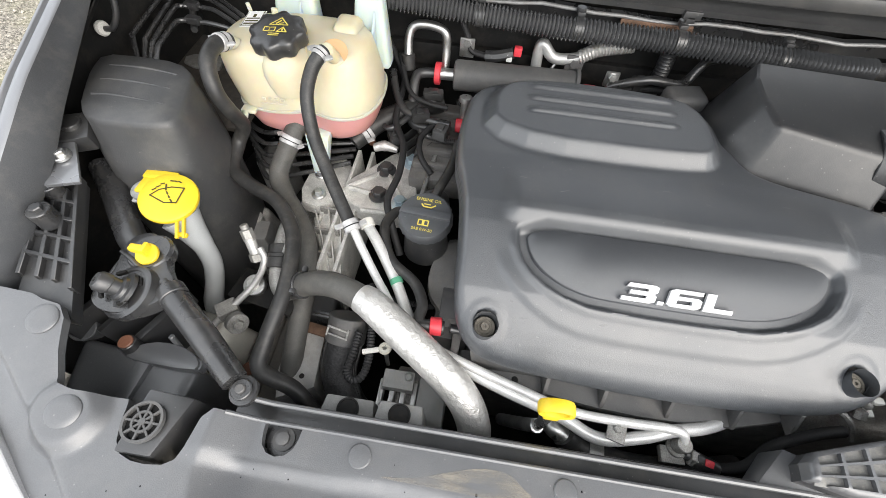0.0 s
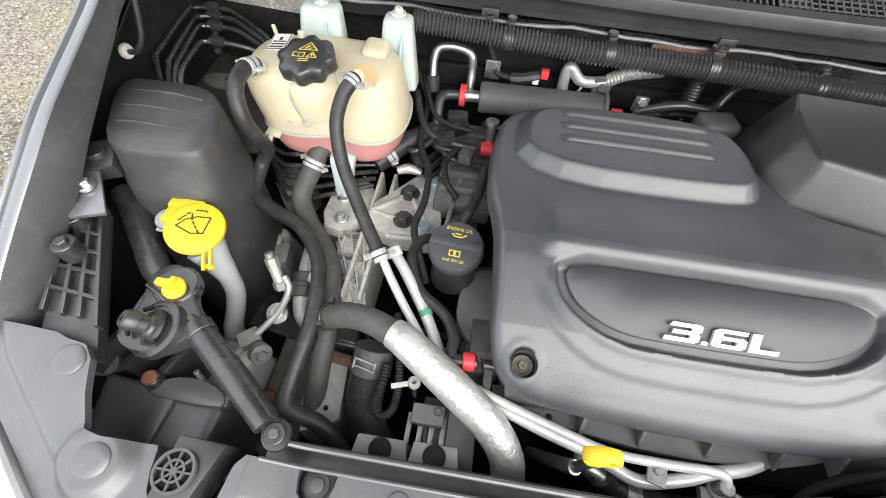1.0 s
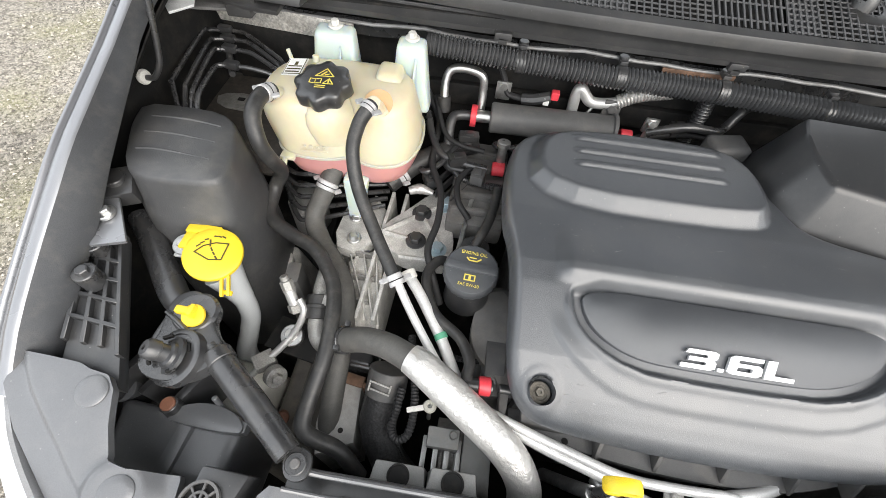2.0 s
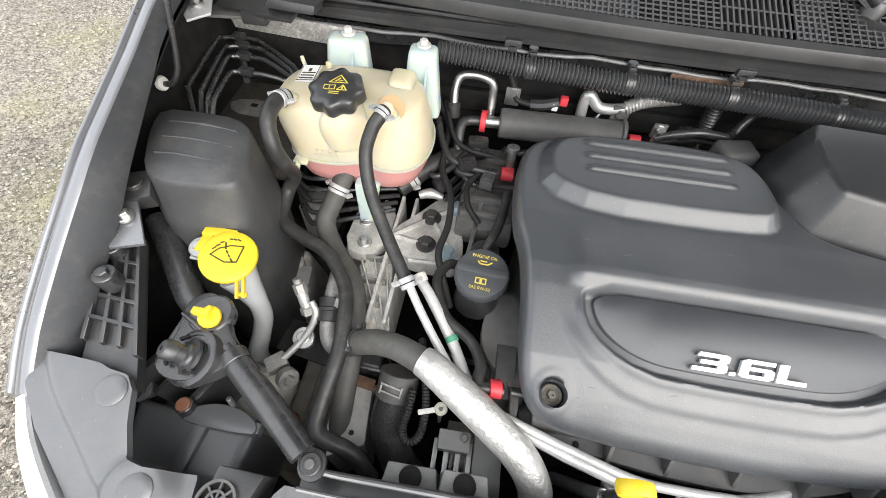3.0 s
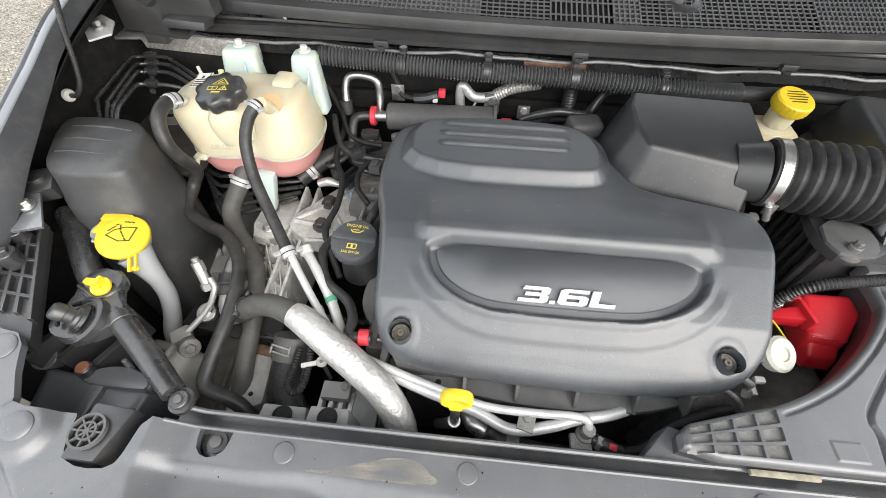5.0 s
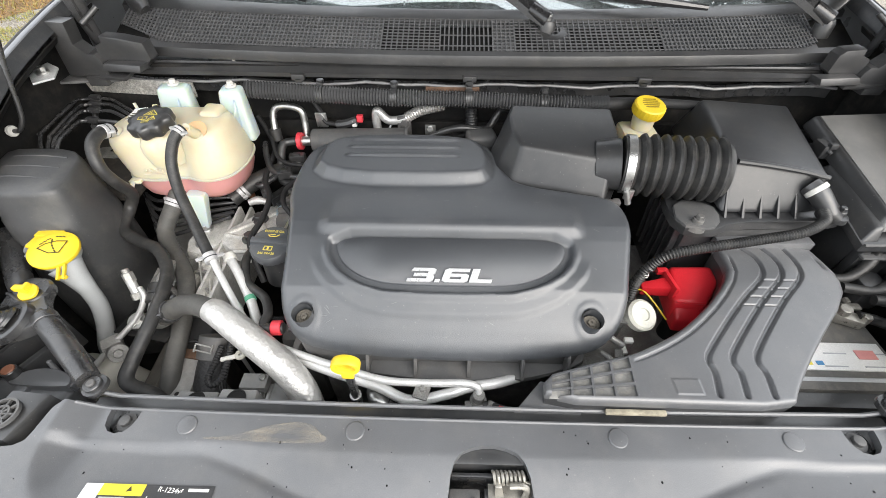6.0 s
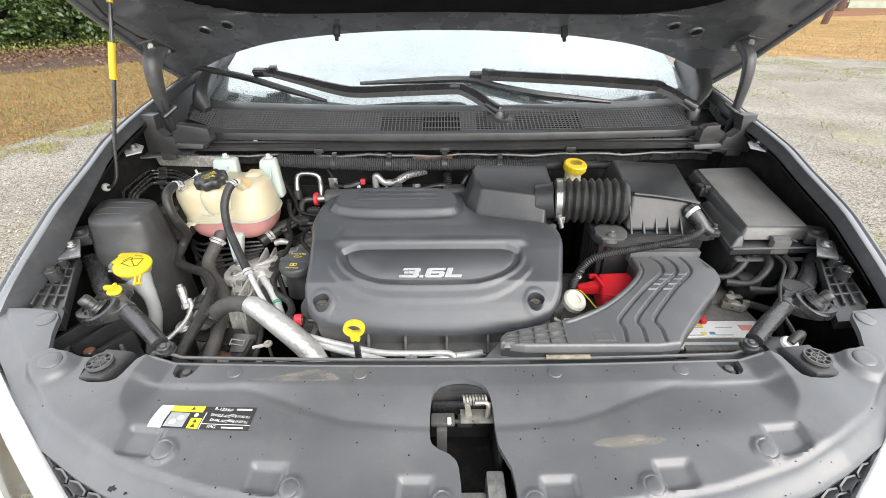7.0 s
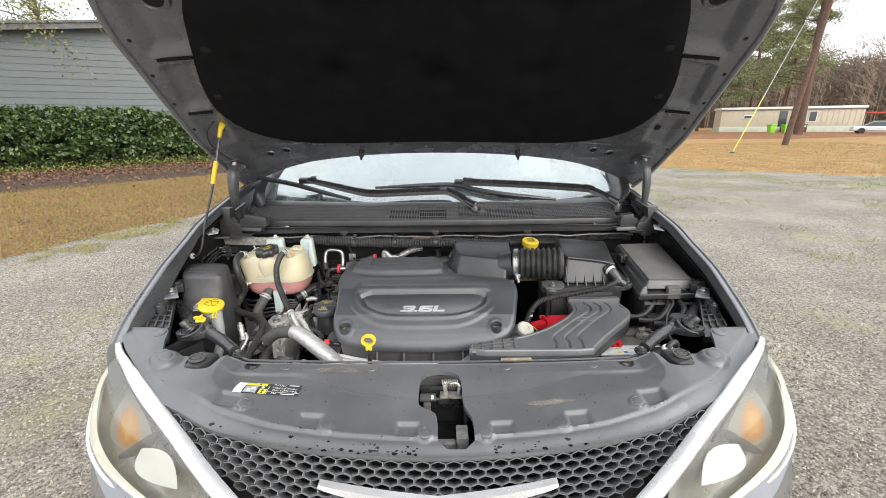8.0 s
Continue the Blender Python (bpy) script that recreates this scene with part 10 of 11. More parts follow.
part("stem", rod((-0.113, 0.694, 0.95), (-0.113, 0.694, 1.035), 0.006), steel, tabp)
part("bolt", rod((-0.113, 0.691, 1.05), (-0.113, 0.684, 1.052), 0.008, seg=6), steel, tabp)

# ---------------------------------------------------------------- right-hand front corner
rc = thing("terminal_cables", (0.72, 0.2, 0.9), "dark cables and plugs behind the battery", "cables")
for k, (x, y) in enumerate(((0.72, 0.30), (0.76, 0.27), (0.80, 0.24))):
    part("cable", tube([(x - 0.06, y + 0.02, 0.95), (x, y + 0.01, 0.955), (x + 0.05, y + 0.04, 0.99), (x + 0.06, y + 0.09, 1.0)], 0.010, 10), rubber, rc)
part("plug", box((0.76, 0.30, 0.93), (0.05, 0.05, 0.06), 0.008), black_plastic, rc)
hose("wing_cable", "thin black cable along the brace", [(0.84, 0.35, 1.0), (0.79, 0.25, 1.03), (0.735, 0.18, 1.02), (0.705, 0.12, 1.0), (0.70, 0.07, 0.985), (0.68, 0.03, 0.99)], 0.0035, rubber)
lamp_r = thing("headlight_housing", (0.80, 0.05, 0.75), "black headlight housing with a pale bulb socket", "lamp housing")
part("shell", hull([(0.90, -0.01, 0.70), (0.69, -0.01, 0.70), (0.69, 0.10, 0.70), (0.90, 0.10, 0.70)], [(0.885, 0.0, 0.922), (0.705, -0.004, 0.905), (0.702, 0.080, 0.900), (0.885, 0.092, 0.915)], 0.016, 3), shield_plastic, lamp_r)
part("socket", lathe([(0.010, -0.01), (0.018, -0.006), (0.020, 0.0), (0.016, 0.006), (0.009, 0.006), (0.008, 0)], Matrix.Translation((0.666, 0.034, 0.986)) @ pose(0, 0, 0, 20, -10, 0) @ Matrix.Diagonal((0.8, 0.8, 0.8, 1)), 20), white_plastic, lamp_r)
part("socket_lead", tube([(0.666, 0.034, 0.988), (0.682, 0.042, 0.998), (0.70, 0.052, 0.992), (0.712, 0.062, 0.95)], 0.0085, 10), rubber, lamp_r)
part("socket_plate", box((0.665, 0.045, 0.965), (0.07, 0.05, 0.012), 0.003), black_plastic, lamp_r)
part("blue_tag", box((-0.80, 0.165, 0.885), (0.024, 0.012, 0.012), 0.003), blue_clip, lamp_back)

# ---------------------------------------------------------------- surroundings
def leaf_cloud(points, size, rnd, aspect=0.5, droop=0.4):
    """Many small leaves, each a bent pair of triangles."""
    vs, fs = [], []
    for p in points:
        n = Vector((rnd.gauss(0, 1), rnd.gauss(0, 1), rnd.gauss(0.3, 1))).normalized()
        u = n.orthogonal().normalized()
        u = Matrix.Rotation(rnd.uniform(0, 6.28), 3, n) @ u
        v = n.cross(u)
        s = size * rnd.uniform(0.6, 1.3)
        b = len(vs)
        vs += [p - u * s * 0.5, p + v * s * aspect * 0.5, p + u * s * 0.5 - n * s * droop * 0.3, p - v * s * aspect * 0.5]
        fs += [(b, b + 1, b + 3), (b + 1, b + 2, b + 3)]
    return vs, fs


def raw_mesh(name, vs, fs, material, parent=None, label=""):
    me = bpy.data.meshes.new(name)
    me.from_pydata([tuple(v) for v in vs], [], fs)
    me.materials.append(material)
    ob = new(name, me)
    if parent is not None:
        ob.parent = parent
        if parent.type == "EMPTY":
            ob.matrix_parent_inverse = Matrix.Translation(parent.location).inverted()
    return tagged(ob, label)


def hedge():
    """Broadleaf hedge of bushes: leaves with shade in their colour inside, glossy clumps outside, bare stems, thinner
    towards the house corner.
    """
    rnd = random.Random(11)
    a, b = Vector((-22.2, 10.4, 0)), Vector((-8.6, 23.7, 0))
    d = (b - a)
    side = Vector((d.y, -d.x, 0)).normalized()
    ob = thing("hedge", tuple((a + b) / 2), "dense dark green broadleaf hedge before the house", "hedge")

    def crown(t):
        return 2.37 + 0.30 * noise.noise((t * 16, 3.1, 0)) + 0.20 * noise.noise((t * 55, 8.1, 0)) - 0.12 * t

    def front(t, h):
        bulge = 0.92 + 0.40 * noise.noise((t * 26, h * 4, 1)) + 0.22 * noise.noise((t * 70, h * 11, 2))
        return bulge * (1 - max(0.0, h - 0.8) * 1.8) * (0.72 + 0.28 * min(1.0, h / 0.25))
    outer, inner = [], []
    while len(outer) < 34000:
        t, h = rnd.random(), rnd.random() ** 0.8
        gap = noise.noise((t * 34, h * 6.0, 7.7)) + 0.5 * noise.noise((t * 95, h * 15, 2.2))
        if gap < -0.34 + 0.16 * t + (0.10 if h < 0.2 else 0.0):
            continue
        c, top = a + d * t, crown(t)
        if rnd.random() < 0.18:
            outer.append(c + side * rnd.uniform(-0.7, 0.7) + Vector((0, 0, top * rnd.uniform(0.93, 1.04))))
        else:
            p = c + side * front(t, h) * rnd.uniform(0.84, 1.04) + Vector((0, 0, 0.10 + h * (top - 0.10)))
            for _ in range(5):
                outer.append(p + Vector((rnd.gauss(0, 0.085), rnd.gauss(0, 0.085), rnd.gauss(0, 0.06))))
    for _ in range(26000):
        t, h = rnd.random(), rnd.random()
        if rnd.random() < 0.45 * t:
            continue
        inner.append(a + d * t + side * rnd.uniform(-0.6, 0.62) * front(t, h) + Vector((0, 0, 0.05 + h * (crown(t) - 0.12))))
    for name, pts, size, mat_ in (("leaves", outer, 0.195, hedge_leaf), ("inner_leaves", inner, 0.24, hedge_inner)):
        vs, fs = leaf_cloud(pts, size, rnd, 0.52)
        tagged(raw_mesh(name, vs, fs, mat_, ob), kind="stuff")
    stems = bmesh.new()
    for k in range(46):
        t = (k + rnd.random()) / 46
        c = a + d * t + side * rnd.uniform(-0.1, 0.25)
        for _ in range(3):
            tip = c + side * rnd.uniform(-0.3, 0.6) + d * rnd.uniform(-0.03, 0.03) + Vector((0, 0, rnd.uniform(1.4, 2.15)))
            stems = merge(stems, tube([c, c.lerp(tip, 0.5) + Vector((0, 0, 0.12)), tip], [0.022, 0.015, 0.006], 5, 3))
    tagged(part("stem", stems, bark, ob), kind="stuff")
    # low suckers at the hedge's foot, thickest beside the drive
    pts = []
    while len(pts) < 5200:
        t = rnd.random()
        if rnd.random() < 0.35 + 0.65 * t:
            pts.append(a + d * t + side * (0.55 + abs(rnd.gauss(0, 0.28 + 0.45 * t))) + Vector((0, 0, abs(rnd.gauss(0, 0.16)))))
    vs, fs = leaf_cloud(pts, 0.12, rnd, 0.45)
    tagged(raw_mesh("foot_growth", vs, fs, oak_leaf, ob), kind="stuff")


hedge()


def house():
    ob = thing("house", (-19, 25, 0), "single-storey house in pale grey lap siding", "house")
    a, b = Vector((-30.4, 12.3, 0)), Vector((-12.2, 22.5, 0))
    d = (b - a).normalized()
    n = Vector((d.y, -d.x, 0))
    L = (b - a).length
    ang = math.atan2(d.y, d.x)
    low, rise = 4.32, 2.21
    R = Matrix.Rotation(ang, 4, "Z")

    def rake(t):
        """Height of the gable's sloping eave, t metres from the far corner."""
        return low + rise * t / L
    flat = hull([(0, 0, 0), (L, 0, 0), (L, 0.2, 0), (0, 0.2, 0)], [(0, 0, rake(0)), (L, 0, rake(L)), (L, 0.2, rake(L)), (0, 0.2, rake(0))], 0)
    flat.transform(Matrix.Translation(a) @ R)
    wall = part("wall", flat, siding_paint, ob)
    part("end_wall", box(b - n * 4.2 + Vector((0, 0, rake(L) / 2)), (0.2, 8.4, rake(L)), 0.0, R), siding_paint, ob)
    for k in range(23):
        z = 0.1 + 0.285 * k
        t0 = max(0.0, (z + 0.31 - low) / rise * L)
        if t0 > L - 0.6:
            break
        bm = hull([(t0, -0.026, 0), (L, -0.026, 0), (L, 0, 0), (t0, 0, 0)], [(t0, -0.004, 0.303), (L, -0.004, 0.303), (L, 0, 0.303), (t0, 0, 0.303)], 0)
        bm.transform(Matrix.Translation(a + Vector((0, 0, z))) @ R)
        o = part("siding_board", bm, siding_paint, wall)
    part("corner_board", box(b + n * 0.02 + Vector((0, 0, rake(L) / 2)), (0.14, 0.14, rake(L)), 0.01, R), trim_white, ob)

    def sloped(y0, y1, z0, z1):
        bm = hull([(-0.6, y0, rake(-0.6) + z0), (L + 0.6, y0, rake(L + 0.6) + z0), (L + 0.6, y1, rake(L + 0.6) + z0), (-0.6, y1, rake(-0.6) + z0)], [(-0.6, y0, rake(-0.6) + z1), (L + 0.6, y0, rake(L + 0.6) + z1), (L + 0.6, y1, rake(L + 0.6) + z1), (-0.6, y1, rake(-0.6) + z1)], 0)
        bm.transform(Matrix.Translation(a) @ R)
        return bm
    part("fascia", sloped(-0.50, -0.45, -0.10, 0.14), roof_felt, ob)
    part("soffit", sloped(-0.45, 0.2, -0.04, 0.0), siding_paint, ob)
    part("roof", sloped(-0.55, 8.5, 0.14, 0.24), roof_felt, ob)
    win = part("window", box(a + d * 8.86 + n * 0.05 + Vector((0, 0, 2.8)), (1.14, 0.10, 1.65), 0.01, R), trim_white, ob)
    part("pane", box(a + d * 8.86 + n * 0.09 + Vector((0, 0, 2.8)), (0.94, 0.06, 1.4), 0.0, R), dark_pane, win)
    part("downpipe", tube([b + n * 0.12 - d * 0.6 + Vector((0, 0, 5.8)), b + n * 0.12 - d * 0.4 + Vector((0, 0, 4.5)), b + n * 0.14 + d * 0.25 + Vector((0, 0, 3.1)), b + n * 0.14 + d * 0.25 + Vector((0, 0, 0))], 0.05, 8), trim_white, ob)


house()


def trailer():
    ob = thing("mobile_home", (55, 60, 0), "long beige mobile home with a white roof edge", "mobile home")
    a, b = Vector((42.3, 65, 0.7)), Vector((58.5, 59.3, 0.7))
    d = (b - a)
    R = Matrix.Rotation(math.atan2(d.y, d.x), 4, "Z")
    n = Vector((d.y, -d.x, 0)).normalized()
    c = (a + b) / 2
    L = d.length
    wall = part("wall", box(c + Vector((0, 0, 1.3)) - n * 2, (L, 4, 2.5), 0.02, R), trailer_wall, ob)
    for k in range(27):
        part("batten", box(a + d * ((k + 0.5) / 27) + n * 0.012 + Vector((0, 0, 1.25)), (0.07, 0.03, 2.4), 0.0, R), trailer_wall, wall)
    part("roof", box(c + Vector((0, 0, 2.66)) - n * 2, (L + 0.3, 4.3, 0.34), 0.05, R), trim_white, ob)
    part("roof_edge", box(c + Vector((0, 0, 2.47)) + n * 0.14, (L + 0.34, 0.06, 0.10), 0.01, R), grey_plastic, ob)
    part("skirting", box(c + Vector((0, 0, -0.32)) - n * 1.96, (L, 3.96, 0.78), 0.02, R), skirting_paint, ob)
    for t, w, h in ((0.20, 1.1, 0.55), (0.66, 1.0, 1.5)):
        p = a + d * t + n * 0.02 + Vector((0, 0, 1.45))
        wn_ = part("window", box(p, (w, 0.08, h), 0.01, R), trim_white, ob)
        part("pane", box(p + n * 0.04, (w - 0.2, 0.05, h - 0.2), 0.0, R), dark_pane, wn_)
    door = part("door", box(a + d * 0.455 + n * 0.03 + Vector((0, 0, 1.15)), (1.0, 0.08, 2.2), 0.01, R), dark_pane, ob, "dark open doorway")
    part("door_frame", box(a + d * 0.52 + n * 0.05 + Vector((0, 0, 1.15)), (0.10, 0.10, 2.25), 0.01, R), trim_white, door)
    part("steps", merge(box(a + d * 0.52 + n * 1.1 + Vector((0, 0, -0.35)), (2.6, 1.8, 0.7), 0.02, R), box(a + d * 0.52 + n * 1.95 + Vector((0, 0, 0.35)), (2.6, 0.06, 0.08), 0.01, R),
                        *[box(a + d * (0.45 + 0.028 * k) + n * 1.95 + Vector((0, 0, 0.0)), (0.06, 0.06, 0.8), 0.0, R) for k in range(6)]), bark, ob, "brown timber steps with a railing")
    port = thing("carport", (63, 60, 0), "red carport roof on thin posts", "carport")
    part("roof", box((66.8, 63.6, 2.6), (8.0, 4.0, 0.22), 0.02, R), red_metal, port)
    for x, y in ((63.4, 64.6), (69.4, 62.0), (64.2, 66.2), (70.2, 63.8)):
        part("post", rod((x, y - 0.4, -0.01), (x, y - 0.4, 2.52), 0.06), trim_white, port)


skirting_paint = surface("pale_green_skirting", (0.50, 0.56, 0.47), 0.6, vary=0.15, scale=0.8, grain_scale=30)
red_metal = surface("red_painted_roofing", (0.50, 0.07, 0.06), 0.5, vary=0.1, scale=1.0, grain_scale=30)
trailer()


pale_paint = surface("pale_silver_paint", (0.66, 0.67, 0.69), 0.35, 0.1, vary=0.04, scale=2, bump=0.0, coat=0.4)


def parked_car():
    ob = thing("parked_car", (53, 52.5, 0), "silver saloon car parked by the field", "car")
    R = Matrix.Rotation(radians(-34), 4, "Z")
    C = Vector((52.4, 51.0, 0.0))
    def tr(bm):
        bm.transform(Matrix.Translation(C) @ R)
        return bm
    body = part("body", tr(merge(hull([(-2.4, -0.9, 0.3), (2.4, -0.9, 0.3), (2.4, 0.9, 0.3), (-2.4, 0.9, 0.3)], [(-2.3, -0.85, 0.85), (2.3, -0.85, 0.9), (2.3, 0.85, 0.9), (-2.3, 0.85, 0.85)], 0.15, 3))), pale_paint, ob)
    cab = tr(hull([(-1.3, -0.8, 0.85), (1.6, -0.8, 0.88), (1.6, 0.8, 0.88), (-1.3, 0.8, 0.85)], [(-0.5, -0.62, 1.42), (0.8, -0.62, 1.42), (0.8, 0.62, 1.42), (-0.5, 0.62, 1.42)], 0.1, 3))
    part("cabin", cab, dark_pane, ob)
    part("roof", tr(hull([(-0.55, -0.64, 1.40), (0.85, -0.64, 1.40), (0.85, 0.64, 1.40), (-0.55, 0.64, 1.40)], [(-0.4, -0.58, 1.46), (0.7, -0.58, 1.46), (0.7, 0.58, 1.46), (-0.4, 0.58, 1.46)], 0.02)), pale_paint, ob)
    for x in (-1.5, 1.5):
        for y in (-0.85, 0.85):
            part("wheel", tr(rod((x, y - 0.1, 0.33), (x, y + 0.1, 0.33), 0.33, seg=24)), rubber, ob)


parked_car()
for x, y in ((45.2, 58.3), (46.9, 58.0)):
    bin_ = thing("rubbish_bin", (x, y, 0), "lime green plastic bin before the mobile home", "bin", "bins")
    part("tub", hull([(x - 0.3, y - 0.3, 0), (x + 0.3, y - 0.3, 0), (x + 0.3, y + 0.3, 0), (x - 0.3, y + 0.3, 0)], [(x - 0.4, y - 0.4, 1.0), (x + 0.4, y - 0.4, 1.0), (x + 0.4, y + 0.4, 1.0), (x - 0.4, y + 0.4, 1.0)], 0.05), green_bin, bin_)
    part("lid", box((x, y, 1.05), (0.9, 0.9, 0.1), 0.03), green_bin, bin_)


guy_yellow = surface("faded_yellow_sleeve", (0.62, 0.60, 0.10), 0.5, vary=0.1)


def pole():
    ob = thing("utility_pole", (23.5, 28.3, 0), "leaning brown wooden utility pole", "utility pole")
    top = Vector((24.9, 28.5, 12.5))
    part("pole", rod((23.5, 28.3, -0.1), top, 0.19, 0.14, 16), bark, ob)
    g = thing("guy_wire", (15.3, 21.4, 0), "pole guy wire in a yellow sleeve", "guy wire")
    a, b = Vector((15.3, 21.4, 0)), Vector((24.6, 28.5, 11.2))
    part("wire", tube([a, b], 0.012, 6, 2), steel, g)
    part("sleeve", tube([a.lerp(b, 0.01), a.lerp(b, 0.26)], 0.026, 8, 2), guy_yellow, g)
    part("anchor", rod((15.3, 21.4, -0.05), (15.3, 21.4, 0.05), 0.12), grey_plastic, g)


pole()


def conifer(x, y, h, seed, spread=3.2, low=0.35, leaves=5200, name="pine_tree", size=0.30, girth=1.0):
    rnd = random.Random(seed)
    ob = thing(name, (x, y, 0), "tall pine with a brown trunk and ragged dark crown", "tree", "pines")
    lean = Vector((rnd.uniform(-0.03, 0.03), rnd.uniform(-0.03, 0.03), 1))
    base = Vector((x, y, -0.1))
    trunk = [base + lean * h * t + Vector((0.1 * noise.noise((t * 4, seed, 0)), 0, 0)) for t in (0, 0.25, 0.5, 0.75, 1)]
    part("trunk", tube(trunk, [girth * r for r in (0.26, 0.22, 0.17, 0.11, 0.03)], 10, 4), bark, ob)
    limbs, pts = [], []
    for k in range(34):
        t = low + (1 - low) * (k + rnd.random()) / 34
        ang = rnd.uniform(0, 6.28)
        ln = spread * (1.05 - t) ** 0.6 * rnd.uniform(0.5, 1.15)
        p = base + lean * h * t
        q = p + Vector((math.cos(ang) * ln, math.sin(ang) * ln, ln * rnd.uniform(-0.15, 0.35)))
        limbs.append((p, q))
        for _ in range(int(leaves / 34)):
            f = rnd.uniform(0.3, 1.05)
            c = p.lerp(q, f)
            w = 0.28 + 0.35 * f
            pts.append(c + Vector((rnd.gauss(0, w), rnd.gauss(0, w), rnd.gauss(0.05, w * 0.55))))
    bm = bmesh.new()
    for p, q in limbs:
        bm = merge(bm, tube([p, p.lerp(q, 0.5) + Vector((0, 0, 0.15)), q], [0.06, 0.04, 0.015], 5, 3))
    tagged(part("limb", bm, bark, ob), kind="stuff")
    vs, fs = leaf_cloud(pts, size, rnd, 0.22 if size < 0.5 else 0.34)
    tagged(raw_mesh("needles", vs, fs, pine_leaf, ob), kind="stuff")


for i, (x, y, h, sp, low) in enumerate(((42.3, 50.2, 25, 7.0, 0.22), (43.0, 72, 26, 6.5, 0.16), (48, 75, 27, 6.5, 0.17), (53, 74, 27, 6.5, 0.17), (57, 80, 28, 6.5, 0.20), (36, 70, 25, 6.0, 0.15), (66, 84, 26, 6.0, 0.34), (62, 78, 25, 5.5, 0.30), (30, 68, 24, 6.0, 0.15), (51, 90, 29, 7, 0.15))):
    conifer(x, y, h, 40 + i, sp, low, 26000 if i == 0 else 17000, size=0.34 if i == 0 else 0.40, girth=1.9 if i == 0 else 1.0)


def oak(x, y):
    """Tree beside the house whose long limb hangs over the roof."""
    rnd = random.Random(77)
    ob = thing("oak_tree", (x, y, 0), "broadleaf tree with yellow-green leaves on drooping twigs", "tree")
    part("trunk", tube([(x, y, -0.1), (x + 0.1, y, 2.7), (x + 0.3, y + 0.2, 5.9), (x + 0.2, y + 0.3, 9.7)], [0.28, 0.24, 0.19, 0.06], 10, 5), bark, ob)
    pts, bm = [], bmesh.new()
    for k in range(9):
        a = rnd.uniform(0.05, 0.55)
        p = Vector((x + 0.3, y + 0.2, 5.77 + 0.355 * k))
        L = rnd.uniform(5.1, 10.4)
        q = p + Vector((math.cos(a) * L, math.sin(a) * L, rnd.uniform(-0.38, 0.76)))
        r = q + Vector((math.cos(a) * 1.5, math.sin(a) * 1.5, -rnd.uniform(0.65, 1.65)))
        bm = merge(bm, tube([p, p.lerp(q, 0.5) + Vector((0, 0, 0.4)), q, r], [0.06, 0.04, 0.02, 0.006], 6, 4))
        for _ in range(420):
            f = rnd.random()
            c = p.lerp(q, 0.35 + 0.65 * f * 1.5) if f < 0.66 else q.lerp(r, (f - 0.66) * 3)
            pts.append(c + Vector((rnd.gauss(0, 0.36), rnd.gauss(0, 0.36), rnd.gauss(-0.19, 0.32))))
    tagged(part("limb", bm, bark, ob), kind="stuff")
    vs, fs = leaf_cloud(pts, 0.13, rnd, 0.5)
    tagged(raw_mesh("leaves", vs, fs, oak_leaf, ob), kind="stuff")


oak(-22.3, 13.2)
conifer(-28, 31, 15.5, 71, 4.6, 0.35)
conifer(-36, 35, 16.5, 72, 4.8, 0.35)
conifer(-18, 39, 15.5, 73, 4.6, 0.4)


def wood_line():
    rnd = random.Random(8)
    ob = thing("far_wood", (70, 110, 0), "bare brown winter wood along the horizon", "wood")
    vs, fs = [], []
    for i in range(900):
        t = rnd.random()
        x = -60 + 260 * t
        y = 125 - 0.35 * max(0, x - 20) + rnd.uniform(-9, 9)
        h = rnd.uniform(13, 19)
        w = 0.10
        b = len(vs)
        vs += [Vector((x - w, y, -0.2)), Vector((x + w, y, -0.2)), Vector((x + rnd.uniform(-0.6, 0.6), y, h))]
        fs.append((b, b + 1, b + 2))
        for _ in range(26):
            z = h * rnd.uniform(0.25, 1.0)
            p = Vector((x + rnd.gauss(0, 0.4), y + rnd.gauss(0, 0.6), z))
            q = p + Vector((rnd.gauss(0, 1.5), rnd.gauss(0, 1.0), rnd.uniform(0.5, 2.2)))
            s = Vector((0.07, 0, 0.05))
            b = len(vs)
            vs += [p - s, p + s, q]
            fs.append((b, b + 1, b + 2))
    tagged(raw_mesh("bare_growth", vs, fs, bare_twig, ob), kind="stuff")
    pts = []
    for i in range(150000):
        x = 22 + 125 * rnd.random()
        y = 130 - 0.35 * max(0, x - 20) + rnd.uniform(-9, 9)
        pts.append(Vector((x, y, (15.5 + 3 * noise.noise((x * 0.11, 5.0, 0)) + 1.5 * noise.noise((x * 0.5, 9.0, 0))) * rnd.random() ** 0.8)))
    v2, f2 = leaf_cloud(pts, 0.55, rnd, 0.30)
    tagged(raw_mesh("brush", v2, f2, bare_twig, ob), kind="stuff")
    v3, f3 = [], []
    for i in range(400):
        x = 10 + 145 * i / 399
        y = 141 - 0.35 * max(0, x - 20)
        h = 15.0 + 2.5 * noise.noise((x * 0.11, 5.0, 0)) + 1.8 * noise.noise((x * 1.3, 2.0, 0)) + rnd.uniform(0, 1.4)
        v3 += [Vector((x, y + noise.noise((x, 1, 0)), -0.2)), Vector((x, y + 1.5 * noise.noise((x * 0.7, 4, 0)), h * 0.6)), Vector((x, y, h))]
        if i:
            b = 3 * i
            f3 += [(b - 3, b, b + 1, b - 2), (b - 2, b + 1, b + 2, b - 1)]
    tagged(raw_mesh("undergrowth", v3, f3, thicket, ob), kind="stuff")


wood_line()


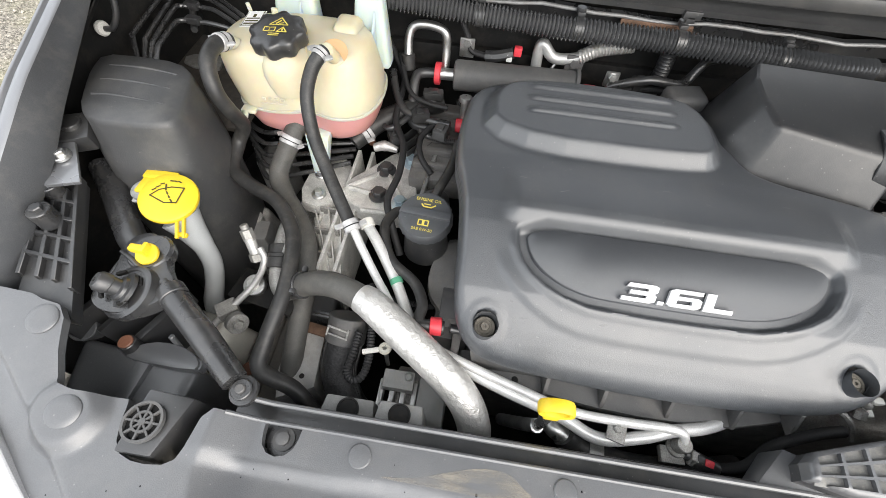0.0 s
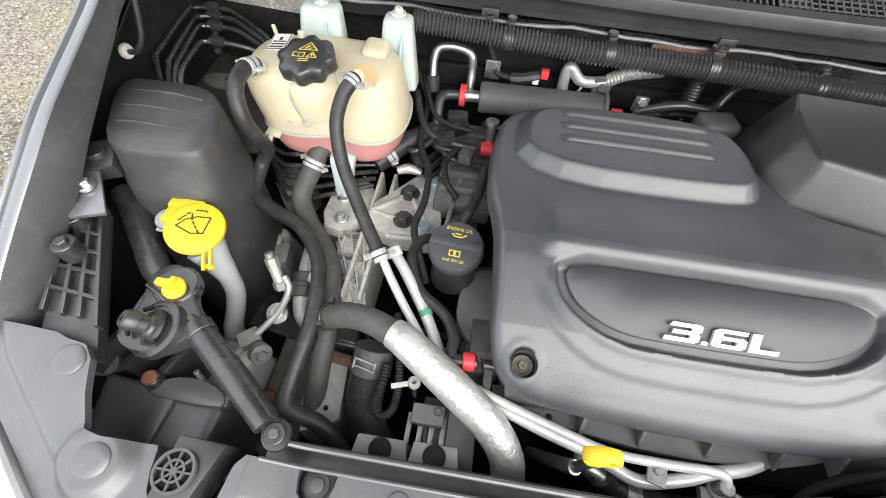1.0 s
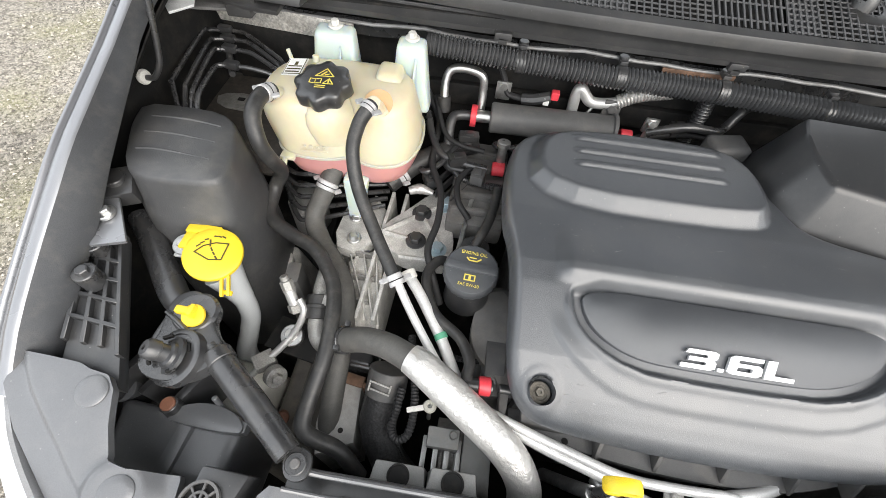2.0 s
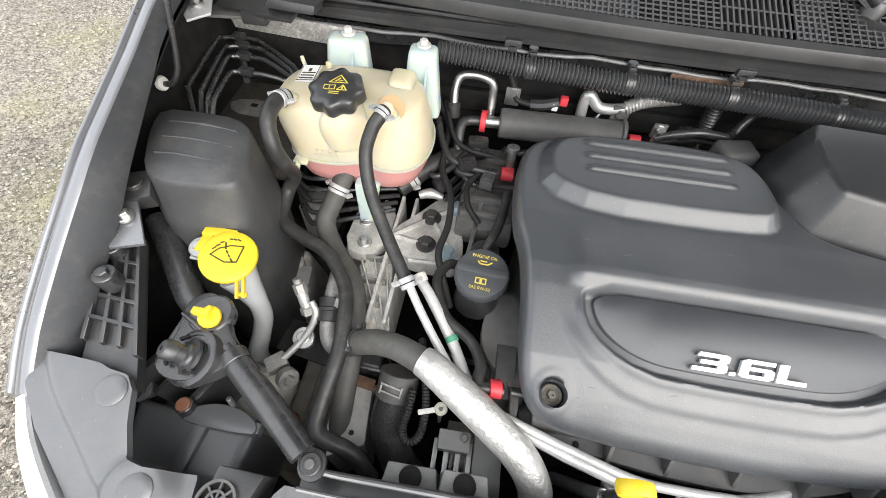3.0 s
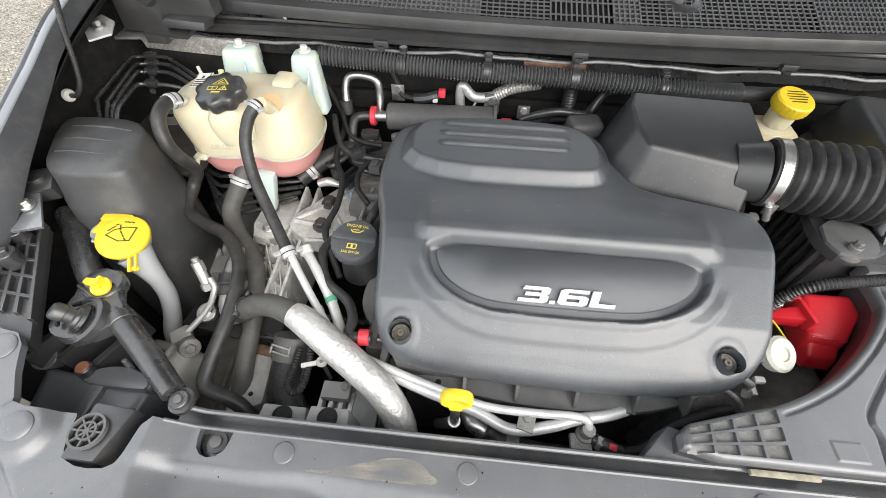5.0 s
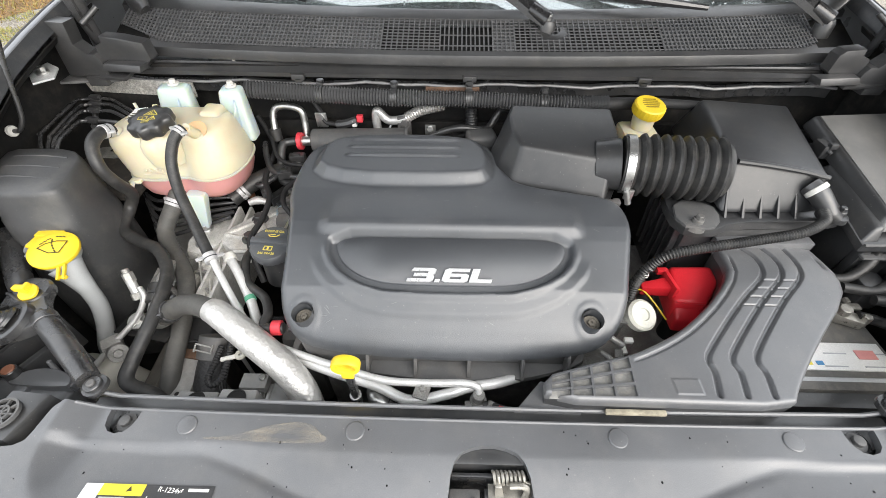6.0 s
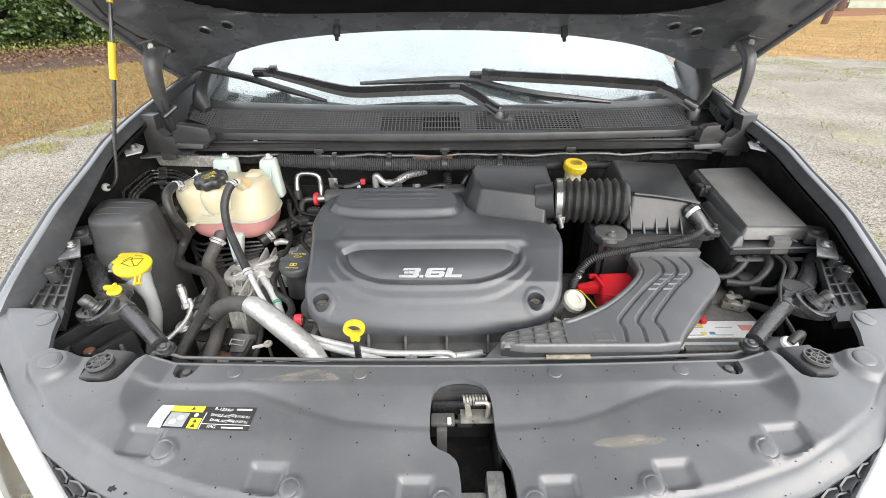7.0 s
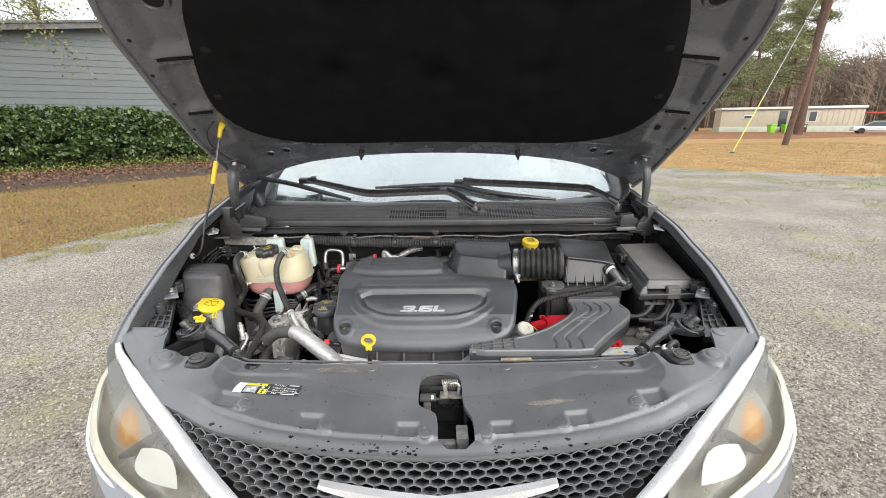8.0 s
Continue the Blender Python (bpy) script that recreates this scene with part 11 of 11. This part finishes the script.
def blades(name, label, area, count, seed, height, material, cat):
    """Upright blades of grass over a stretch of ground; area(rnd) gives one place."""
    rnd = random.Random(seed)
    vs, fs = [], []
    for _ in range(count):
        x, y = area(rnd)
        a = rnd.uniform(0, 6.28)
        h = height * rnd.uniform(0.4, 1.4)
        w = 0.006 + 0.003 * rnd.random()
        lx, ly = rnd.gauss(0, h * 0.7), rnd.gauss(0, h * 0.7)
        b = len(vs)
        dx, dy = math.cos(a) * w, math.sin(a) * w
        vs += [Vector((x - dx, y - dy, 0.005)), Vector((x + dx, y + dy, 0.005)), Vector((x + lx, y + ly, h))]
        fs.append((b, b + 1, b + 2))
    ob = raw_mesh(name, vs, fs, material)
    tagged(ob, label, cat, kind="stuff")
    return ob


def left_area(rnd):
    while True:
        x, y = rnd.uniform(-13, -4.6), 2 + 16 * rnd.random() ** 1.3
        if x < float(np.interp(y, [2, 4.3, 5.6, 6.5, 9], [-6.2, -5.7, -5.3, -4.75, -4.5])) + rnd.gauss(0, 0.16) and 0.70 * (x + 17.5) - 0.714 * (y - 8.0) > 2.75 + rnd.gauss(0, 0.25):
            return x, y


def right_area(rnd):
    while True:
        x, y = rnd.uniform(5, 30), rnd.uniform(9, 32)
        if y > 17.5 - (x - 4.5) * 0.75 + rnd.gauss(0, 0.8):
            return x, y


blades("grass_blades", "short dry lawn grass, brown with green tufts", left_area, 42000, 21, 0.05, dry_blade, "grass")
blades("field_grass", "dry orange field grass", right_area, 30000, 22, 0.06, dry_blade, "grass")


def weedy_area(rnd):
    while True:
        x, y = rnd.uniform(2.2, 16), rnd.uniform(1.5, 15.5)
        if y < 17.2 - (x - 4.5) * 0.72 and noise.noise((x * 0.55, y * 0.8, 3.3)) + 0.5 * noise.noise((x * 2.3, y * 2.3, 1.1)) > 0.16 + 0.25 * rnd.random() - 0.02 * y:
            return x, y


blades("drive_weeds", "sparse green weeds growing through the gravel", weedy_area, 26000, 24, 0.028, leafy("weed_blade", (0.30, 0.30, 0.11), (0.20, 0.24, 0.07), 0.8), "weeds")


def verge_area(rnd):
    """Low tufts that creep from the lawn into the gravel."""
    while True:
        y = rnd.uniform(3.6, 6.4)
        k = rnd.random() ** 1.5
        x = float(np.interp(y, [3.6, 4.3, 5.6, 6.5], [-5.9, -5.65, -5.25, -4.75])) + 0.95 * k
        if noise.noise((x * 4.1, y * 4.6, 5.5)) + 0.5 * rnd.random() > 0.42:
            return x, y


blades("verge_tufts", "low green tufts along the edge of the gravel", verge_area, 2600, 27, 0.032, leafy("tuft_blade", (0.34, 0.27, 0.10), (0.21, 0.24, 0.075), 0.8), "weeds")


def fallen_leaves():
    """Loose brown leaves over the litter before the hedge, thinning out into the lawn."""
    rnd = random.Random(52)
    pts = []
    for _ in range(9000):
        t = rnd.random()
        p = Vector((-22.2, 10.4, 0)).lerp(Vector((-8.6, 23.7, 0)), t) + Vector((0.70, -0.714, 0)) * (0.8 + abs(rnd.gauss(0, 2.6)))
        p.z = rnd.uniform(0.01, 0.05)
        pts.append(p)
    vs, fs = leaf_cloud(pts, 0.11, rnd, 0.55)
    return tagged(raw_mesh("fallen_leaves", vs, fs, leafy("brown_leaf", (0.05, 0.026, 0.015), (0.25, 0.145, 0.075), 0.7)), "loose brown leaves fallen before the hedge", "leaves", kind="stuff")


fallen_leaves()


def gravel_stones():
    rnd = random.Random(33)
    vs, fs = [], []
    for _ in range(90000):
        x, y = rnd.gauss(0, 2.3), rnd.gauss(1.0, 2.2)
        if abs(x) < 1.0 and y > -0.6:
            continue
        r = 0.004 + 0.007 * rnd.random() ** 2
        c = Vector((x, y, r * 0.1 - 0.006))
        b = len(vs)
        dirs = ((1, 0, 0), (-0.5, 0.87, 0), (-0.5, -0.87, 0), (0, 0, 1.0))
        rot = Matrix.Rotation(rnd.uniform(0, 6.28), 3, "Z")
        vs += [c + rot @ Vector(d) * r * rnd.uniform(0.7, 1.4) for d in dirs]
        fs += [(b, b + 1, b + 3), (b + 1, b + 2, b + 3), (b + 2, b, b + 3)]
    return tagged(raw_mesh("gravel_stones", vs, fs, leafy("stone_tones", (0.13, 0.115, 0.095), (0.60, 0.55, 0.47), 0.8)), "loose grey gravel stones", "gravel", kind="stuff")


gravel_stones()
